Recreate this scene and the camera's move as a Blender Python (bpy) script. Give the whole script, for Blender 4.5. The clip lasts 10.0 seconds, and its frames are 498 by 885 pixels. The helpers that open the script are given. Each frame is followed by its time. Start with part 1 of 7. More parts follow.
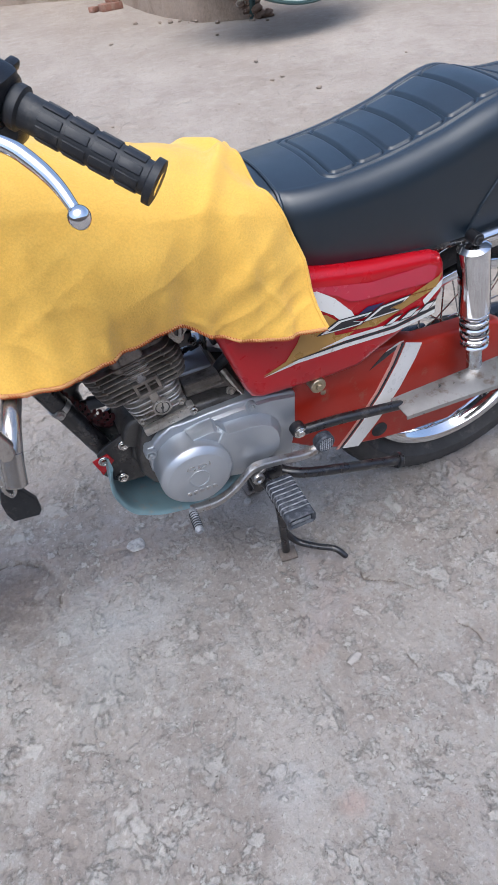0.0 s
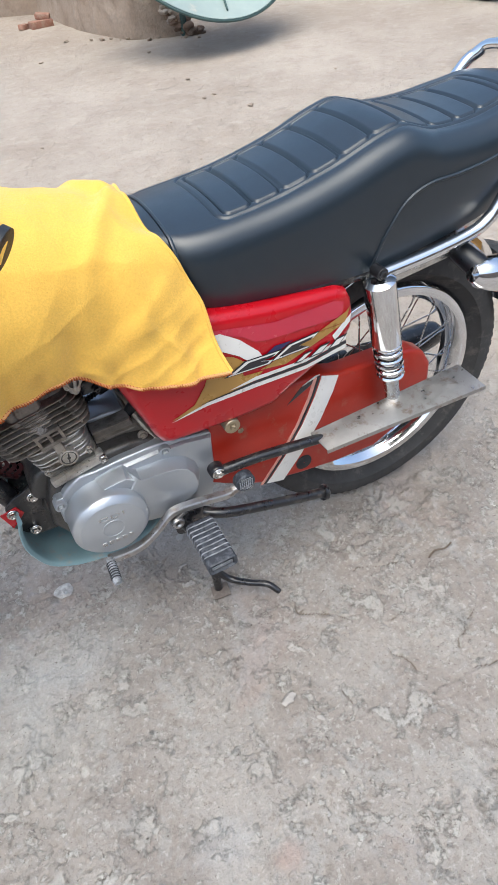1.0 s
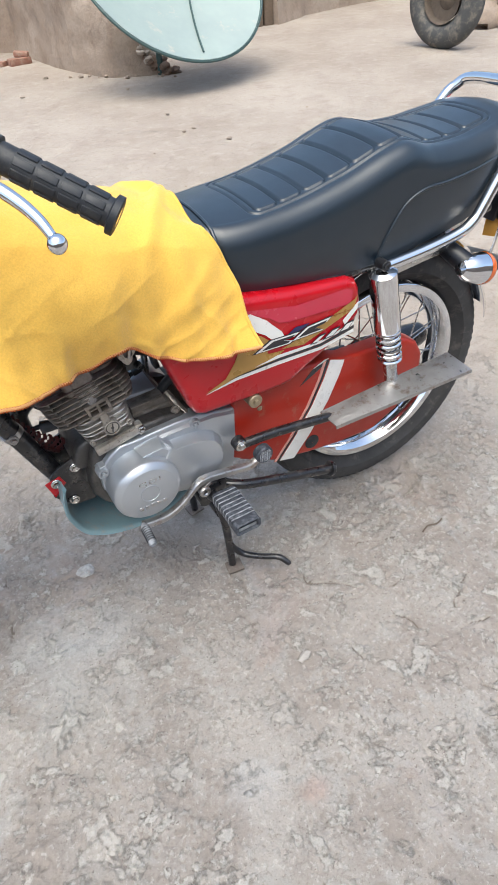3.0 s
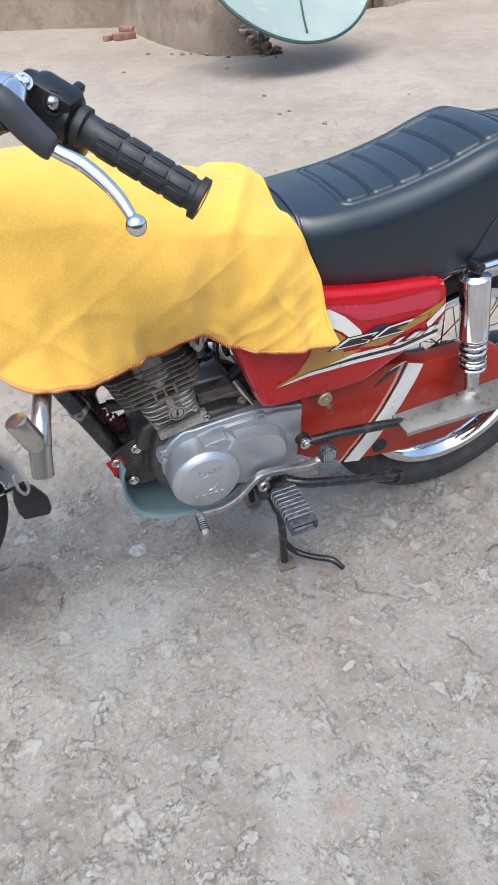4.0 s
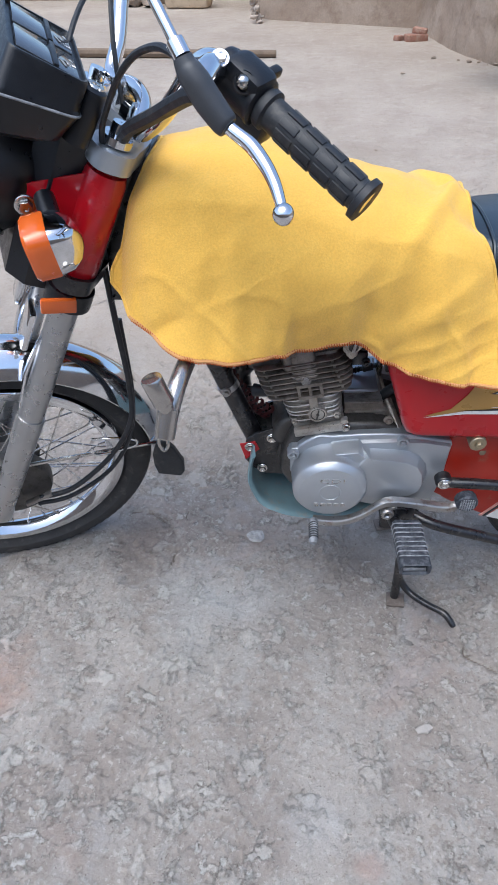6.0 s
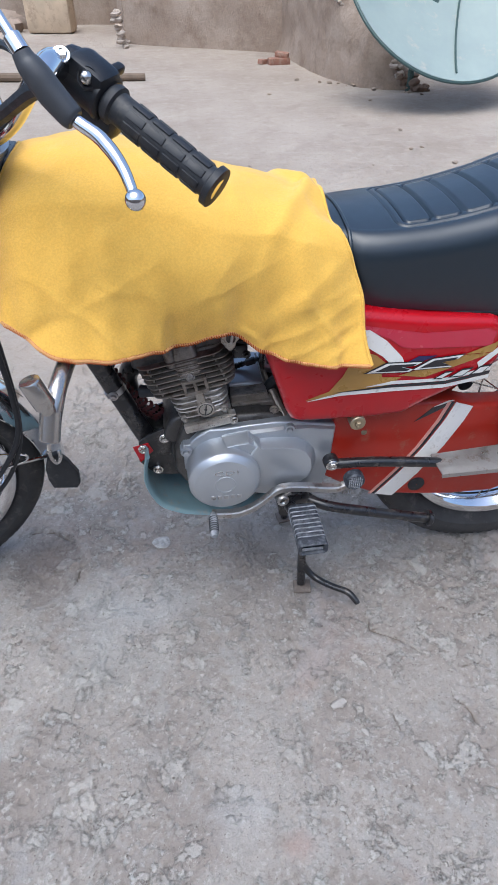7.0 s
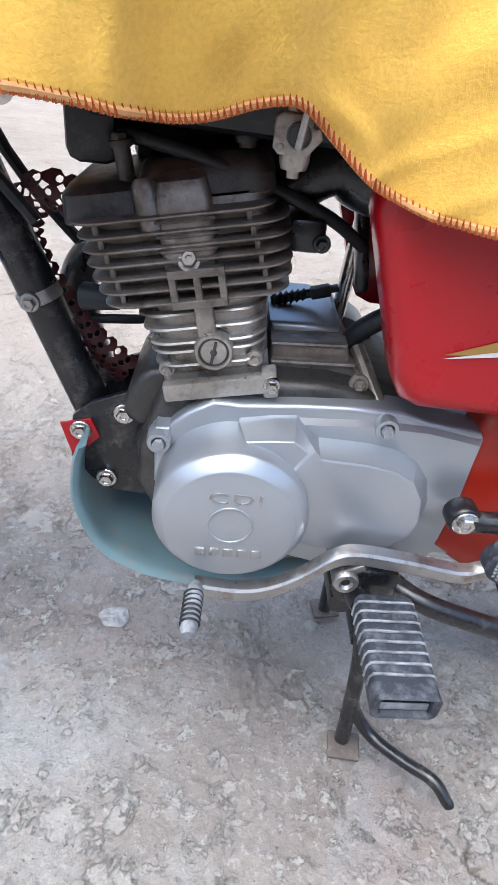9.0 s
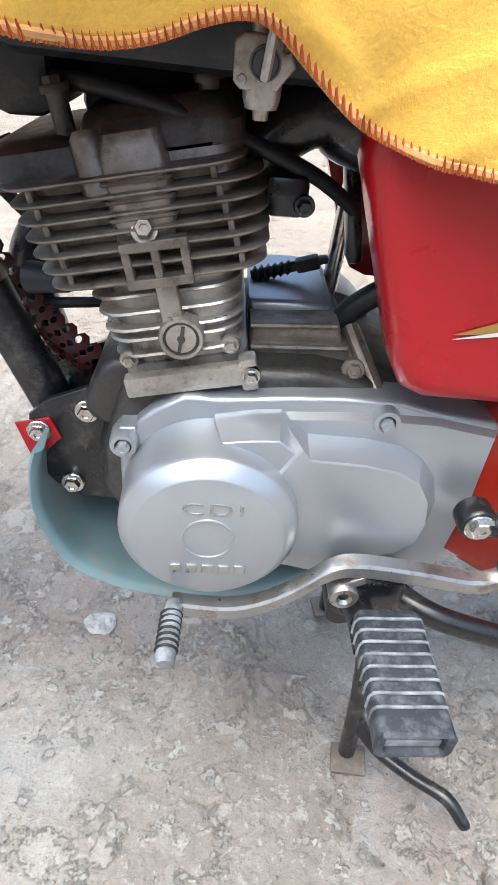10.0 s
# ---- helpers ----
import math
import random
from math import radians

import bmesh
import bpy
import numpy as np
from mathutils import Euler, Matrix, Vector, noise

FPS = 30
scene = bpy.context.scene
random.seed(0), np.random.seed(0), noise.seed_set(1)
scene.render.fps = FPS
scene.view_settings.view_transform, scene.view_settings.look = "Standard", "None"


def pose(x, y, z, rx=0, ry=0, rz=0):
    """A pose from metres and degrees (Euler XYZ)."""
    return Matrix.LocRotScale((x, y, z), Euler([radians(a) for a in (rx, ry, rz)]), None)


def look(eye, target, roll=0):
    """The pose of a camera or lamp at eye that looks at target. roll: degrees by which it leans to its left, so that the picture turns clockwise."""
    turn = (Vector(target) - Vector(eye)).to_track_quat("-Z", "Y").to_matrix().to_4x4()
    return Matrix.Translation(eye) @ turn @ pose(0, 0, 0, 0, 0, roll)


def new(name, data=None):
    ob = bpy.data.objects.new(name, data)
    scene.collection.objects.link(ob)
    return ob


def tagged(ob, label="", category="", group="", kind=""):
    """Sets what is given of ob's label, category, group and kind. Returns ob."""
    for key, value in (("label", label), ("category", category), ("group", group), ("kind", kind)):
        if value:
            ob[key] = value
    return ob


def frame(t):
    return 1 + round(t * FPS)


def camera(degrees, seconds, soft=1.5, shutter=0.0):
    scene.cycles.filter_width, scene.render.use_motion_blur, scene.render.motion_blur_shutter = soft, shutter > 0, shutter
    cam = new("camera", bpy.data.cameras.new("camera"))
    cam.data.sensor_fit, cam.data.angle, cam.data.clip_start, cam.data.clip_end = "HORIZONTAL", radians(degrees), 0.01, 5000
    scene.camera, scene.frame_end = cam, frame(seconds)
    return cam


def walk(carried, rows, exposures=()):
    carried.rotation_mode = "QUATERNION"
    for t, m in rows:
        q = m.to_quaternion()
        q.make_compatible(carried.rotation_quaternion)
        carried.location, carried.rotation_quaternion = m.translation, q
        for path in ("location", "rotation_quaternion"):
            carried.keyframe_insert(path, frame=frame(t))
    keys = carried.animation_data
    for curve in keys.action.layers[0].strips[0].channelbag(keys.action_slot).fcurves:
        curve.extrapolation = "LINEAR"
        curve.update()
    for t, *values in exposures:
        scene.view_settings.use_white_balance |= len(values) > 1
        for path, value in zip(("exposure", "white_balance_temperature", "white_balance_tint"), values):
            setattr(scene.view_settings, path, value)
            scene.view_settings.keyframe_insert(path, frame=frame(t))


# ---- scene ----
cam = camera(44.1, 10.0, 1.2)
PATH = [
    (0, (-0.254, -0.891, 1.197), (0.169, 0.473, -0.204), -7.2),
    (0.5, (-0.18, -0.853, 1.186), (0.312, 0.487, -0.215), -6.6),
    (1, (-0.154, -0.866, 1.209), (0.394, 0.463, -0.182), -6.4),
    (1.5, (-0.166, -0.898, 1.195), (0.498, 0.41, -0.164), -5.5),
    (2, (-0.233, -0.966, 1.233), (0.451, 0.384, -0.074), -5.1),
    (2.2, (-0.281, -0.986, 1.224), (0.387, 0.39, -0.064), -4.6),
    (3.3, (-0.334, -0.962, 1.224), (0.347, 0.366, -0.107), -4.0),
    (3.5, (-0.345, -0.966, 1.230), (0.308, 0.387, -0.088), -4.6),
    (4, (-0.308, -0.933, 1.214), (0.172, 0.467, -0.131), -3.7),
    (4.5, (-0.25, -0.89, 1.194), (-0.135, 0.6, -0.134), -5.0),
    (5, (-0.218, -0.894, 1.191), (-0.41, 0.601, -0.124), -4.8),
    (5.2, (-0.221, -0.908, 1.192), (-0.433, 0.567, -0.142), -4.0),
    (6.3, (-0.223, -0.95, 1.201), (-0.202, 0.571, -0.098), -1.2),
    (6.5, (-0.21, -0.977, 1.198), (-0.105, 0.559, -0.079), -0.9),
    (7, (-0.195, -0.973, 1.182), (0.017, 0.548, -0.099), -0.3),
    (7.5, (-0.191, -0.945, 1.145), (0.045, 0.58, -0.128), 1.2),
    (8, (-0.158, -0.776, 0.963), (0.046, 0.827, -0.216), 2.3),
    (8.5, (-0.128, -0.611, 0.783), (0.062, 1.051, -0.313), 6.5),
    (9, (-0.143, -0.547, 0.742), (-0.032, 1.118, -0.362), 6.5),
    (9.5, (-0.133, -0.508, 0.722), (0.002, 1.14, -0.403), 5.9),
    (10, (-0.121, -0.479, 0.717), (-0.019, 1.145, -0.446), 4.7),
]
walk(cam, [(t, look(eye, target, roll)) for t, eye, target, roll in PATH],
     [(0.0, 0.70, 5800, 8), (0.5, 0.77, 6050, 5), (1.0, 0.94, 6200, 4), (1.5, 1.02, 6300, 4), (2.2, 1.02, 6350, 4), (3.3, 1.02, 6250, 4), (3.5, 0.94, 6150, 4), (4.5, 0.92, 5950, 4), (5.0, 0.69, 5750, 6), (6.5, 0.69, 5750, 6), (7.5, 0.70, 5700, 7), (8.0, 0.70, 5350, 6), (8.5, 1.06, 5350, 12), (9.0, 1.30, 5850, 6), (9.5, 1.28, 6200, 2), (10.0, 1.52, 6250, 3)])

# ---- light ----
SUN_HEIGHT, SUN_SIDE = 70.0, 215.0
world = bpy.data.worlds.new("sky")
scene.world = world
world.use_nodes = True
sky = world.node_tree.nodes.new("ShaderNodeTexSky")
sky.sky_type, sky.sun_disc = "NISHITA", False
sky.sun_elevation, sky.sun_rotation = radians(SUN_HEIGHT), radians(SUN_SIDE)
sky.air_density, sky.dust_density, sky.ozone_density = 1.0, 4.0, 0.6
back = world.node_tree.nodes["Background"]
back.inputs["Strength"].default_value = 0.15
world.node_tree.links.new(sky.outputs["Color"], back.inputs["Color"])
sun = new("sun", bpy.data.lights.new("sun", "SUN"))
sun.data.energy, sun.data.angle, sun.data.color = 1.25, radians(60), (1.0, 0.98, 0.94)
sun_way = Vector((math.sin(radians(SUN_SIDE)) * math.cos(radians(SUN_HEIGHT)),
                  math.cos(radians(SUN_SIDE)) * math.cos(radians(SUN_HEIGHT)), math.sin(radians(SUN_HEIGHT))))
sun.matrix_world = sun_way.to_track_quat("Z", "Y").to_matrix().to_4x4()


# ---- materials ----
def shader(name, base, rough=0.5, metal=0.0, dark=None, scale=8.0, amount=0.35, grain=0.0, grain_scale=200.0,
           bump=0.0, coat=0.0, dirt=None, dirt_scale=25.0, dirt_amount=0.0, rough_vary=0.1, sheen=0.0, per_object=0.0, coat_rough=0.06, spec=0.5):
    """A surface with broad stains, fine grain, uneven gloss and fine relief, all at real size."""
    m = bpy.data.materials.new(name)
    m.use_nodes = True
    nodes, links = m.node_tree.nodes, m.node_tree.links
    skin = nodes["Principled BSDF"]
    place = nodes.new("ShaderNodeNewGeometry").outputs["Position"]

    def cloud(size, detail=4.0, roughness=0.6):
        n = nodes.new("ShaderNodeTexNoise")
        n.inputs["Scale"].default_value, n.inputs["Detail"].default_value = size, detail
        n.inputs["Roughness"].default_value = roughness
        links.new(place, n.inputs["Vector"])
        return n.outputs["Fac"]

    def ramp(value, low, high, to_low=0.0, to_high=1.0):
        n = nodes.new("ShaderNodeMapRange")
        for key, v in zip(("From Min", "From Max", "To Min", "To Max"), (low, high, to_low, to_high)):
            n.inputs[key].default_value = v
        links.new(value, n.inputs["Value"])
        return n.outputs["Result"]

    def blend(factor, one, two):
        n = nodes.new("ShaderNodeMix")
        n.data_type = "RGBA"
        for socket, v in ((n.inputs[0], factor), (n.inputs[6], one), (n.inputs[7], two)):
            if isinstance(v, tuple):
                socket.default_value = (*v, 1.0)
            else:
                links.new(v, socket)
        return n.outputs[2]

    dark = dark or tuple(c * 0.7 for c in base)
    colour = blend(ramp(cloud(scale), 0.35, 0.7, 0.0, amount * 1.6), base, dark)
    if grain:
        colour = blend(ramp(cloud(grain_scale, 3.0), 0.35, 0.65, 0.0, grain), colour, tuple(c * 0.55 for c in base))
    if dirt_amount:
        colour = blend(ramp(cloud(dirt_scale, 6.0, 0.7), 0.62 - dirt_amount * 0.25, 0.72, 0.0, 0.9), colour, dirt)
    if per_object:
        info = nodes.new("ShaderNodeObjectInfo")
        colour = blend(ramp(info.outputs["Random"], 0.0, 1.0, 0.0, per_object), colour, tuple(c * 0.6 for c in base))
    links.new(colour, skin.inputs["Base Color"])
    links.new(ramp(cloud(scale * 3.0), 0.3, 0.7, max(0.02, rough - rough_vary), min(1.0, rough + rough_vary)), skin.inputs["Roughness"])
    skin.inputs["Metallic"].default_value = metal
    skin.inputs["Specular IOR Level"].default_value = spec
    skin.inputs["Coat Weight"].default_value = coat
    skin.inputs["Coat Roughness"].default_value = coat_rough
    skin.inputs["Sheen Weight"].default_value = sheen
    if bump:
        n = nodes.new("ShaderNodeBump")
        n.inputs["Strength"].default_value, n.inputs["Distance"].default_value = 0.6, bump
        links.new(cloud(grain_scale, 4.0, 0.65), n.inputs["Height"])
        links.new(n.outputs["Normal"], skin.inputs["Normal"])
    return m


RED = shader("red_paint", (0.42, 0.003, 0.010), 0.30, spec=0.3, coat=0.5, coat_rough=0.04, scale=5, amount=0.15, rough_vary=0.08)
RED_FADED = shader("faded_red_paint", (0.36, 0.018, 0.007), 0.40, coat=0.1, scale=9, amount=0.3, dirt=(0.30, 0.10, 0.06), dirt_amount=0.25)
BLACK = shader("black_paint", (0.012, 0.012, 0.014), 0.32, coat=0.3, scale=15, amount=0.3, dirt=(0.10, 0.09, 0.08), dirt_amount=0.35, dirt_scale=40)
PLASTIC = shader("black_plastic", (0.007, 0.008, 0.011), 0.36, scale=20, amount=0.3, grain=0.3, grain_scale=900, bump=0.0003)
RUBBER = shader("worn_rubber", (0.016, 0.018, 0.022), 0.5, scale=18, amount=0.3, dirt=(0.06, 0.056, 0.052), dirt_amount=0.3, dirt_scale=45, bump=0.0004, grain_scale=500)
TYRE = shader("tyre_rubber", (0.045, 0.044, 0.044), 0.82, scale=12, amount=0.4, dirt=(0.11, 0.10, 0.09), dirt_amount=0.25, dirt_scale=26, bump=0.0004, grain_scale=400)
DUSTY = shader("dusty_rubber", (0.026, 0.031, 0.042), 0.55, scale=30, amount=0.4, dirt=(0.13, 0.14, 0.16), dirt_amount=0.6, dirt_scale=90, bump=0.0004, grain_scale=500)
SCUFFED = shader("scuffed_rubber", (0.32, 0.335, 0.36), 0.7, scale=60, amount=0.6, dark=(0.05, 0.055, 0.06), grain=0.3, grain_scale=300)
BOOT = shader("grey_rubber_boot", (0.050, 0.053, 0.060), 0.45, scale=30, amount=0.25, grain=0.15, grain_scale=500, bump=0.0002)
RUSTY = shader("rusty_steel", (0.17, 0.14, 0.12), 0.7, metal=0.3, scale=40, amount=0.5, dirt=(0.30, 0.26, 0.22), dirt_amount=0.5, dirt_scale=70, bump=0.0005)
GREY_STEEL = shader("grey_painted_steel", (0.50, 0.475, 0.45), 0.24, metal=0.9, scale=20, amount=0.2, dirt=(0.25, 0.21, 0.18), dirt_amount=0.02, dirt_scale=60, rough_vary=0.02)
VINYL = shader("black_vinyl", (0.005, 0.014, 0.024), 0.50, coat=0.85, coat_rough=0.32, spec=0.4, scale=7, amount=0.3, rough_vary=0.07, bump=0.00025, grain_scale=1100)
CHROME = shader("chrome", (0.80, 0.81, 0.83), 0.09, metal=1.0, scale=30, amount=0.12, rough_vary=0.05)
CHROME_WORN = shader("worn_chrome", (0.62, 0.61, 0.59), 0.22, metal=1.0, scale=25, amount=0.3, rough_vary=0.1, dirt=(0.25, 0.20, 0.16), dirt_amount=0.25, dirt_scale=60)
ALLOY = shader("silver_painted_alloy", (0.44, 0.465, 0.495), 0.33, metal=0.6, scale=14, amount=0.16, grain=0.06, grain_scale=700, bump=0.00004, rough_vary=0.04)
CAST = shader("cast_alloy", (0.40, 0.36, 0.32), 0.40, metal=0.65, scale=22, amount=0.5, dark=(0.10, 0.08, 0.06), grain=0.4, grain_scale=350, bump=0.0005, dirt=(0.07, 0.05, 0.035), dirt_amount=0.4, dirt_scale=45)
CAST_PALE = shader("pale_cast_alloy", (0.55, 0.515, 0.465), 0.36, metal=0.65, scale=22, amount=0.4, dark=(0.24, 0.20, 0.16), grain=0.4, grain_scale=350, bump=0.0005, dirt=(0.12, 0.09, 0.065), dirt_amount=0.35, dirt_scale=45)
CAST_DARK = shader("oily_cast_alloy", (0.11, 0.105, 0.10), 0.42, metal=0.6, scale=22, amount=0.5, grain=0.4, grain_scale=350, bump=0.0005, dirt=(0.03, 0.025, 0.02), dirt_amount=0.5, dirt_scale=40)
STEEL = shader("bare_steel", (0.43, 0.42, 0.41), 0.36, metal=0.9, scale=24, amount=0.35, dirt=(0.21, 0.15, 0.11), dirt_amount=0.35, dirt_scale=50, bump=0.0002)
GREY_LEG = shader("grey_fork_alloy", (0.44, 0.44, 0.445), 0.28, metal=0.85, scale=16, amount=0.2, rough_vary=0.015)
BLUE = shader("blue_grey_plastic", (0.20, 0.31, 0.34), 0.42, scale=10, amount=0.35, dirt=(0.27, 0.25, 0.22), dirt_amount=0.3, dirt_scale=30)
WHITE = shader("white_sticker", (0.74, 0.73, 0.70), 0.35, scale=18, amount=0.12, dirt=(0.35, 0.30, 0.25), dirt_amount=0.15, dirt_scale=50, coat=0.3)
GOLD = shader("gold_sticker", (0.42, 0.235, 0.055), 0.32, metal=0.2, scale=18, amount=0.2, coat=0.4)
INK = shader("black_sticker", (0.014, 0.013, 0.018), 0.35, scale=18, amount=0.2, coat=0.4)
SKY_BAND = shader("sky_reflection_film", (0.50, 0.012, 0.045), 0.20, scale=8, amount=0.2, coat=1.0)
AMBER = shader("amber_lens", (0.66, 0.12, 0.015), 0.18, scale=20, amount=0.2, coat=0.6)
RED_LENS = shader("red_lens", (0.50, 0.02, 0.03), 0.15, scale=20, amount=0.15, coat=0.7)
YELLOW_PLATE = shader("yellow_plate", (0.50, 0.24, 0.03), 0.45, scale=20, amount=0.3)
MAROON = shader("maroon_guard", (0.070, 0.012, 0.013), 0.5, scale=20, amount=0.4, dirt=(0.12, 0.07, 0.05), dirt_amount=0.3)
CLOTH = shader("yellow_flannel", (0.780, 0.465, 0.080), 0.95, scale=22, amount=0.22, dark=(0.700, 0.380, 0.050), grain=0.26, grain_scale=330, bump=0.0017, sheen=0.2, rough_vary=0.03)
HEM = shader("pale_hem", (0.66, 0.34, 0.13), 0.95, scale=40, amount=0.3, grain=0.2, grain_scale=300, bump=0.001)
THREAD = shader("orange_thread", (0.42, 0.085, 0.012), 0.9, scale=40, amount=0.3)
CLEAR = shader("instrument_lens", (0.03, 0.033, 0.038), 0.16, scale=30, amount=0.2, coat=1.0)
HEADLAMP = shader("headlamp_glass", (0.55, 0.56, 0.57), 0.12, scale=30, amount=0.2, coat=1.0)
BRASS = shader("dull_brass", (0.42, 0.35, 0.24), 0.38, metal=0.8, scale=40, amount=0.3)
MUD = shader("mud_plaster", (0.41, 0.330, 0.262), 0.95, dark=(0.285, 0.213, 0.160), scale=1.8, amount=0.6, grain=0.35, grain_scale=38, bump=0.020, dirt=(0.205, 0.146, 0.106), dirt_amount=0.55, dirt_scale=4)
CRUST = shader("pale_plaster_edge", (0.50, 0.42, 0.35), 0.95, scale=6, amount=0.4, grain=0.3, grain_scale=60, bump=0.01)
BARE = shader("bare_mud_brick", (0.27, 0.185, 0.138), 0.95, scale=5, amount=0.5, grain=0.3, grain_scale=60, bump=0.01)
RUBBLE = shader("brown_rubble", (0.37, 0.290, 0.228), 0.95, scale=7, amount=0.5, grain=0.3, grain_scale=60, bump=0.008, per_object=0.4)
BRICK = shader("red_brick", (0.34, 0.165, 0.115), 0.9, scale=14, amount=0.4, grain=0.3, grain_scale=120, bump=0.003, dirt=(0.40, 0.32, 0.25), dirt_amount=0.75, dirt_scale=18, per_object=0.3)
DISH = shader("pale_dish_paint", (0.30, 0.355, 0.325), 0.55, dark=(0.22, 0.27, 0.262), scale=2.2, amount=0.35, dirt=(0.42, 0.38, 0.32), dirt_amount=0.15, dirt_scale=6)
DISH_RIM = shader("dish_rim", (0.045, 0.085, 0.08), 0.5, scale=8, amount=0.3)
WOOD = shader("weathered_wood", (0.20, 0.145, 0.10), 0.85, scale=14, amount=0.5, grain=0.4, grain_scale=90, bump=0.002)
CREAM = shader("cream_can", (0.55, 0.43, 0.30), 0.6, scale=6, amount=0.4, dirt=(0.28, 0.2, 0.14), dirt_amount=0.4, dirt_scale=9)
DRY = shader("dry_debris", (0.13, 0.10, 0.075), 0.9, scale=30, amount=0.4)
STONE = shader("pale_chip", (0.42, 0.39, 0.36), 0.9, scale=40, amount=0.4, grain=0.3, grain_scale=200, per_object=0.4)
FOIL = shader("crumpled_foil", (0.44, 0.425, 0.405), 0.5, metal=0.2, scale=90, amount=0.6, dark=(0.28, 0.265, 0.25), bump=0.0025, grain_scale=110)


def ground_shader():
    """Worn concrete with flaked cement, damp and brown stains, that passes into trodden earth."""
    m = bpy.data.materials.new("worn_concrete_and_earth")
    m.use_nodes = True
    nodes, links = m.node_tree.nodes, m.node_tree.links
    skin = nodes["Principled BSDF"]
    place = nodes.new("ShaderNodeNewGeometry").outputs["Position"]

    def cloud(size, detail=5.0, roughness=0.6, warp=0.0):
        n = nodes.new("ShaderNodeTexNoise")
        n.inputs["Scale"].default_value, n.inputs["Detail"].default_value = size, detail
        n.inputs["Roughness"].default_value, n.inputs["Distortion"].default_value = roughness, warp
        links.new(place, n.inputs["Vector"])
        return n.outputs["Fac"]

    def ramp(value, low, high, to_low=0.0, to_high=1.0):
        n = nodes.new("ShaderNodeMapRange")
        for key, v in zip(("From Min", "From Max", "To Min", "To Max"), (low, high, to_low, to_high)):
            n.inputs[key].default_value = v
        links.new(value, n.inputs["Value"])
        return n.outputs["Result"]

    def blend(factor, one, two):
        n = nodes.new("ShaderNodeMix")
        n.data_type = "RGBA"
        for socket, v in ((n.inputs[0], factor), (n.inputs[6], one), (n.inputs[7], two)):
            if isinstance(v, tuple):
                socket.default_value = (*v, 1.0)
            else:
                links.new(v, socket)
        return n.outputs[2]

    def sums(*terms):
        total = None
        for value, gain in terms:
            n = nodes.new("ShaderNodeMath")
            n.operation = "MULTIPLY_ADD"
            links.new(value, n.inputs[0])
            n.inputs[1].default_value = gain
            if total is None:
                n.inputs[2].default_value = 0.0
            else:
                links.new(total, n.inputs[2])
            total = n.outputs[0]
        return total

    def gated(value, mask):
        g = nodes.new("ShaderNodeMath")
        g.operation = "MULTIPLY"
        links.new(value, g.inputs[0])
        links.new(mask, g.inputs[1])
        return g.outputs[0]

    def spot(x, y, rx, ry):
        """One where a patch of ragged outline lies, nought outside it."""
        move = nodes.new("ShaderNodeVectorMath")
        move.operation = "SUBTRACT"
        links.new(place, move.inputs[0])
        move.inputs[1].default_value = (x, y, 0.0)
        size = nodes.new("ShaderNodeVectorMath")
        size.operation = "MULTIPLY"
        links.new(move.outputs[0], size.inputs[0])
        size.inputs[1].default_value = (1 / rx, 1 / ry, 0.0)
        far = nodes.new("ShaderNodeVectorMath")
        far.operation = "LENGTH"
        links.new(size.outputs[0], far.inputs[0])
        return ramp(sums((far.outputs["Value"], 1.0), (cloud(16.0, 6.0, 0.7), 1.6)), 2.0, 1.25)

    # concrete: cement skin in taupe, buff and grey tones
    slab = blend(ramp(cloud(2.2), 0.40, 0.60), (0.312, 0.285, 0.258), (0.247, 0.219, 0.196))
    slab = blend(ramp(cloud(4.6, 6.0, 0.66, 0.5), 0.46, 0.60, 0.0, 0.75), slab, (0.231, 0.198, 0.174))
    slab = blend(ramp(cloud(9.0, 7.0, 0.68, 0.6), 0.52, 0.60, 0.0, 0.6), slab, (0.323, 0.308, 0.286))
    # flaked skin: ragged pale scales, their edge shade painted as a broken dark lip, thick in some stretches and
    # missing in others
    worn = ramp(cloud(3.6, 5.0, 0.65, 0.6), 0.42, 0.60)
    fray = ramp(cloud(55.0, 4.0, 0.65), 0.44, 0.60)
    broad = cloud(12.0, 9.0, 0.70, 0.25)
    small = cloud(34.0, 7.0, 0.68, 0.2)
    crumbs = cloud(95.0, 5.0, 0.66, 0.1)
    broad_pale = ramp(broad, 0.565, 0.590)
    small_pale = gated(ramp(small, 0.565, 0.585), ramp(worn, 0.0, 1.0, 0.15, 1.0))
    slab = blend(gated(broad_pale, ramp(cloud(5.0, 4.0), 0.38, 0.58, 0.2, 0.8)), slab, (0.387, 0.368, 0.338))
    slab = blend(gated(small_pale, ramp(cloud(70.0, 3.0), 0.35, 0.6, 0.3, 0.9)), slab, (0.431, 0.414, 0.383))
    slab = blend(gated(gated(ramp(broad, 0.540, 0.562), ramp(broad, 0.578, 0.566)), gated(fray, ramp(worn, 0.0, 1.0, 0.20, 0.85))), slab, (0.147, 0.124, 0.103))
    slab = blend(gated(gated(ramp(small, 0.545, 0.570), ramp(small, 0.590, 0.575)), gated(fray, ramp(worn, 0.0, 1.0, 0.15, 0.95))), slab, (0.162, 0.137, 0.115))
    slab = blend(gated(ramp(small, 0.430, 0.400), ramp(worn, 0.0, 1.0, 0.25, 0.8)), slab, (0.211, 0.182, 0.156))
    slab = blend(ramp(crumbs, 0.575, 0.620, 0.0, 0.60), slab, (0.402, 0.382, 0.352))
    slab = blend(ramp(crumbs, 0.415, 0.365, 0.0, 0.62), slab, (0.191, 0.165, 0.140))
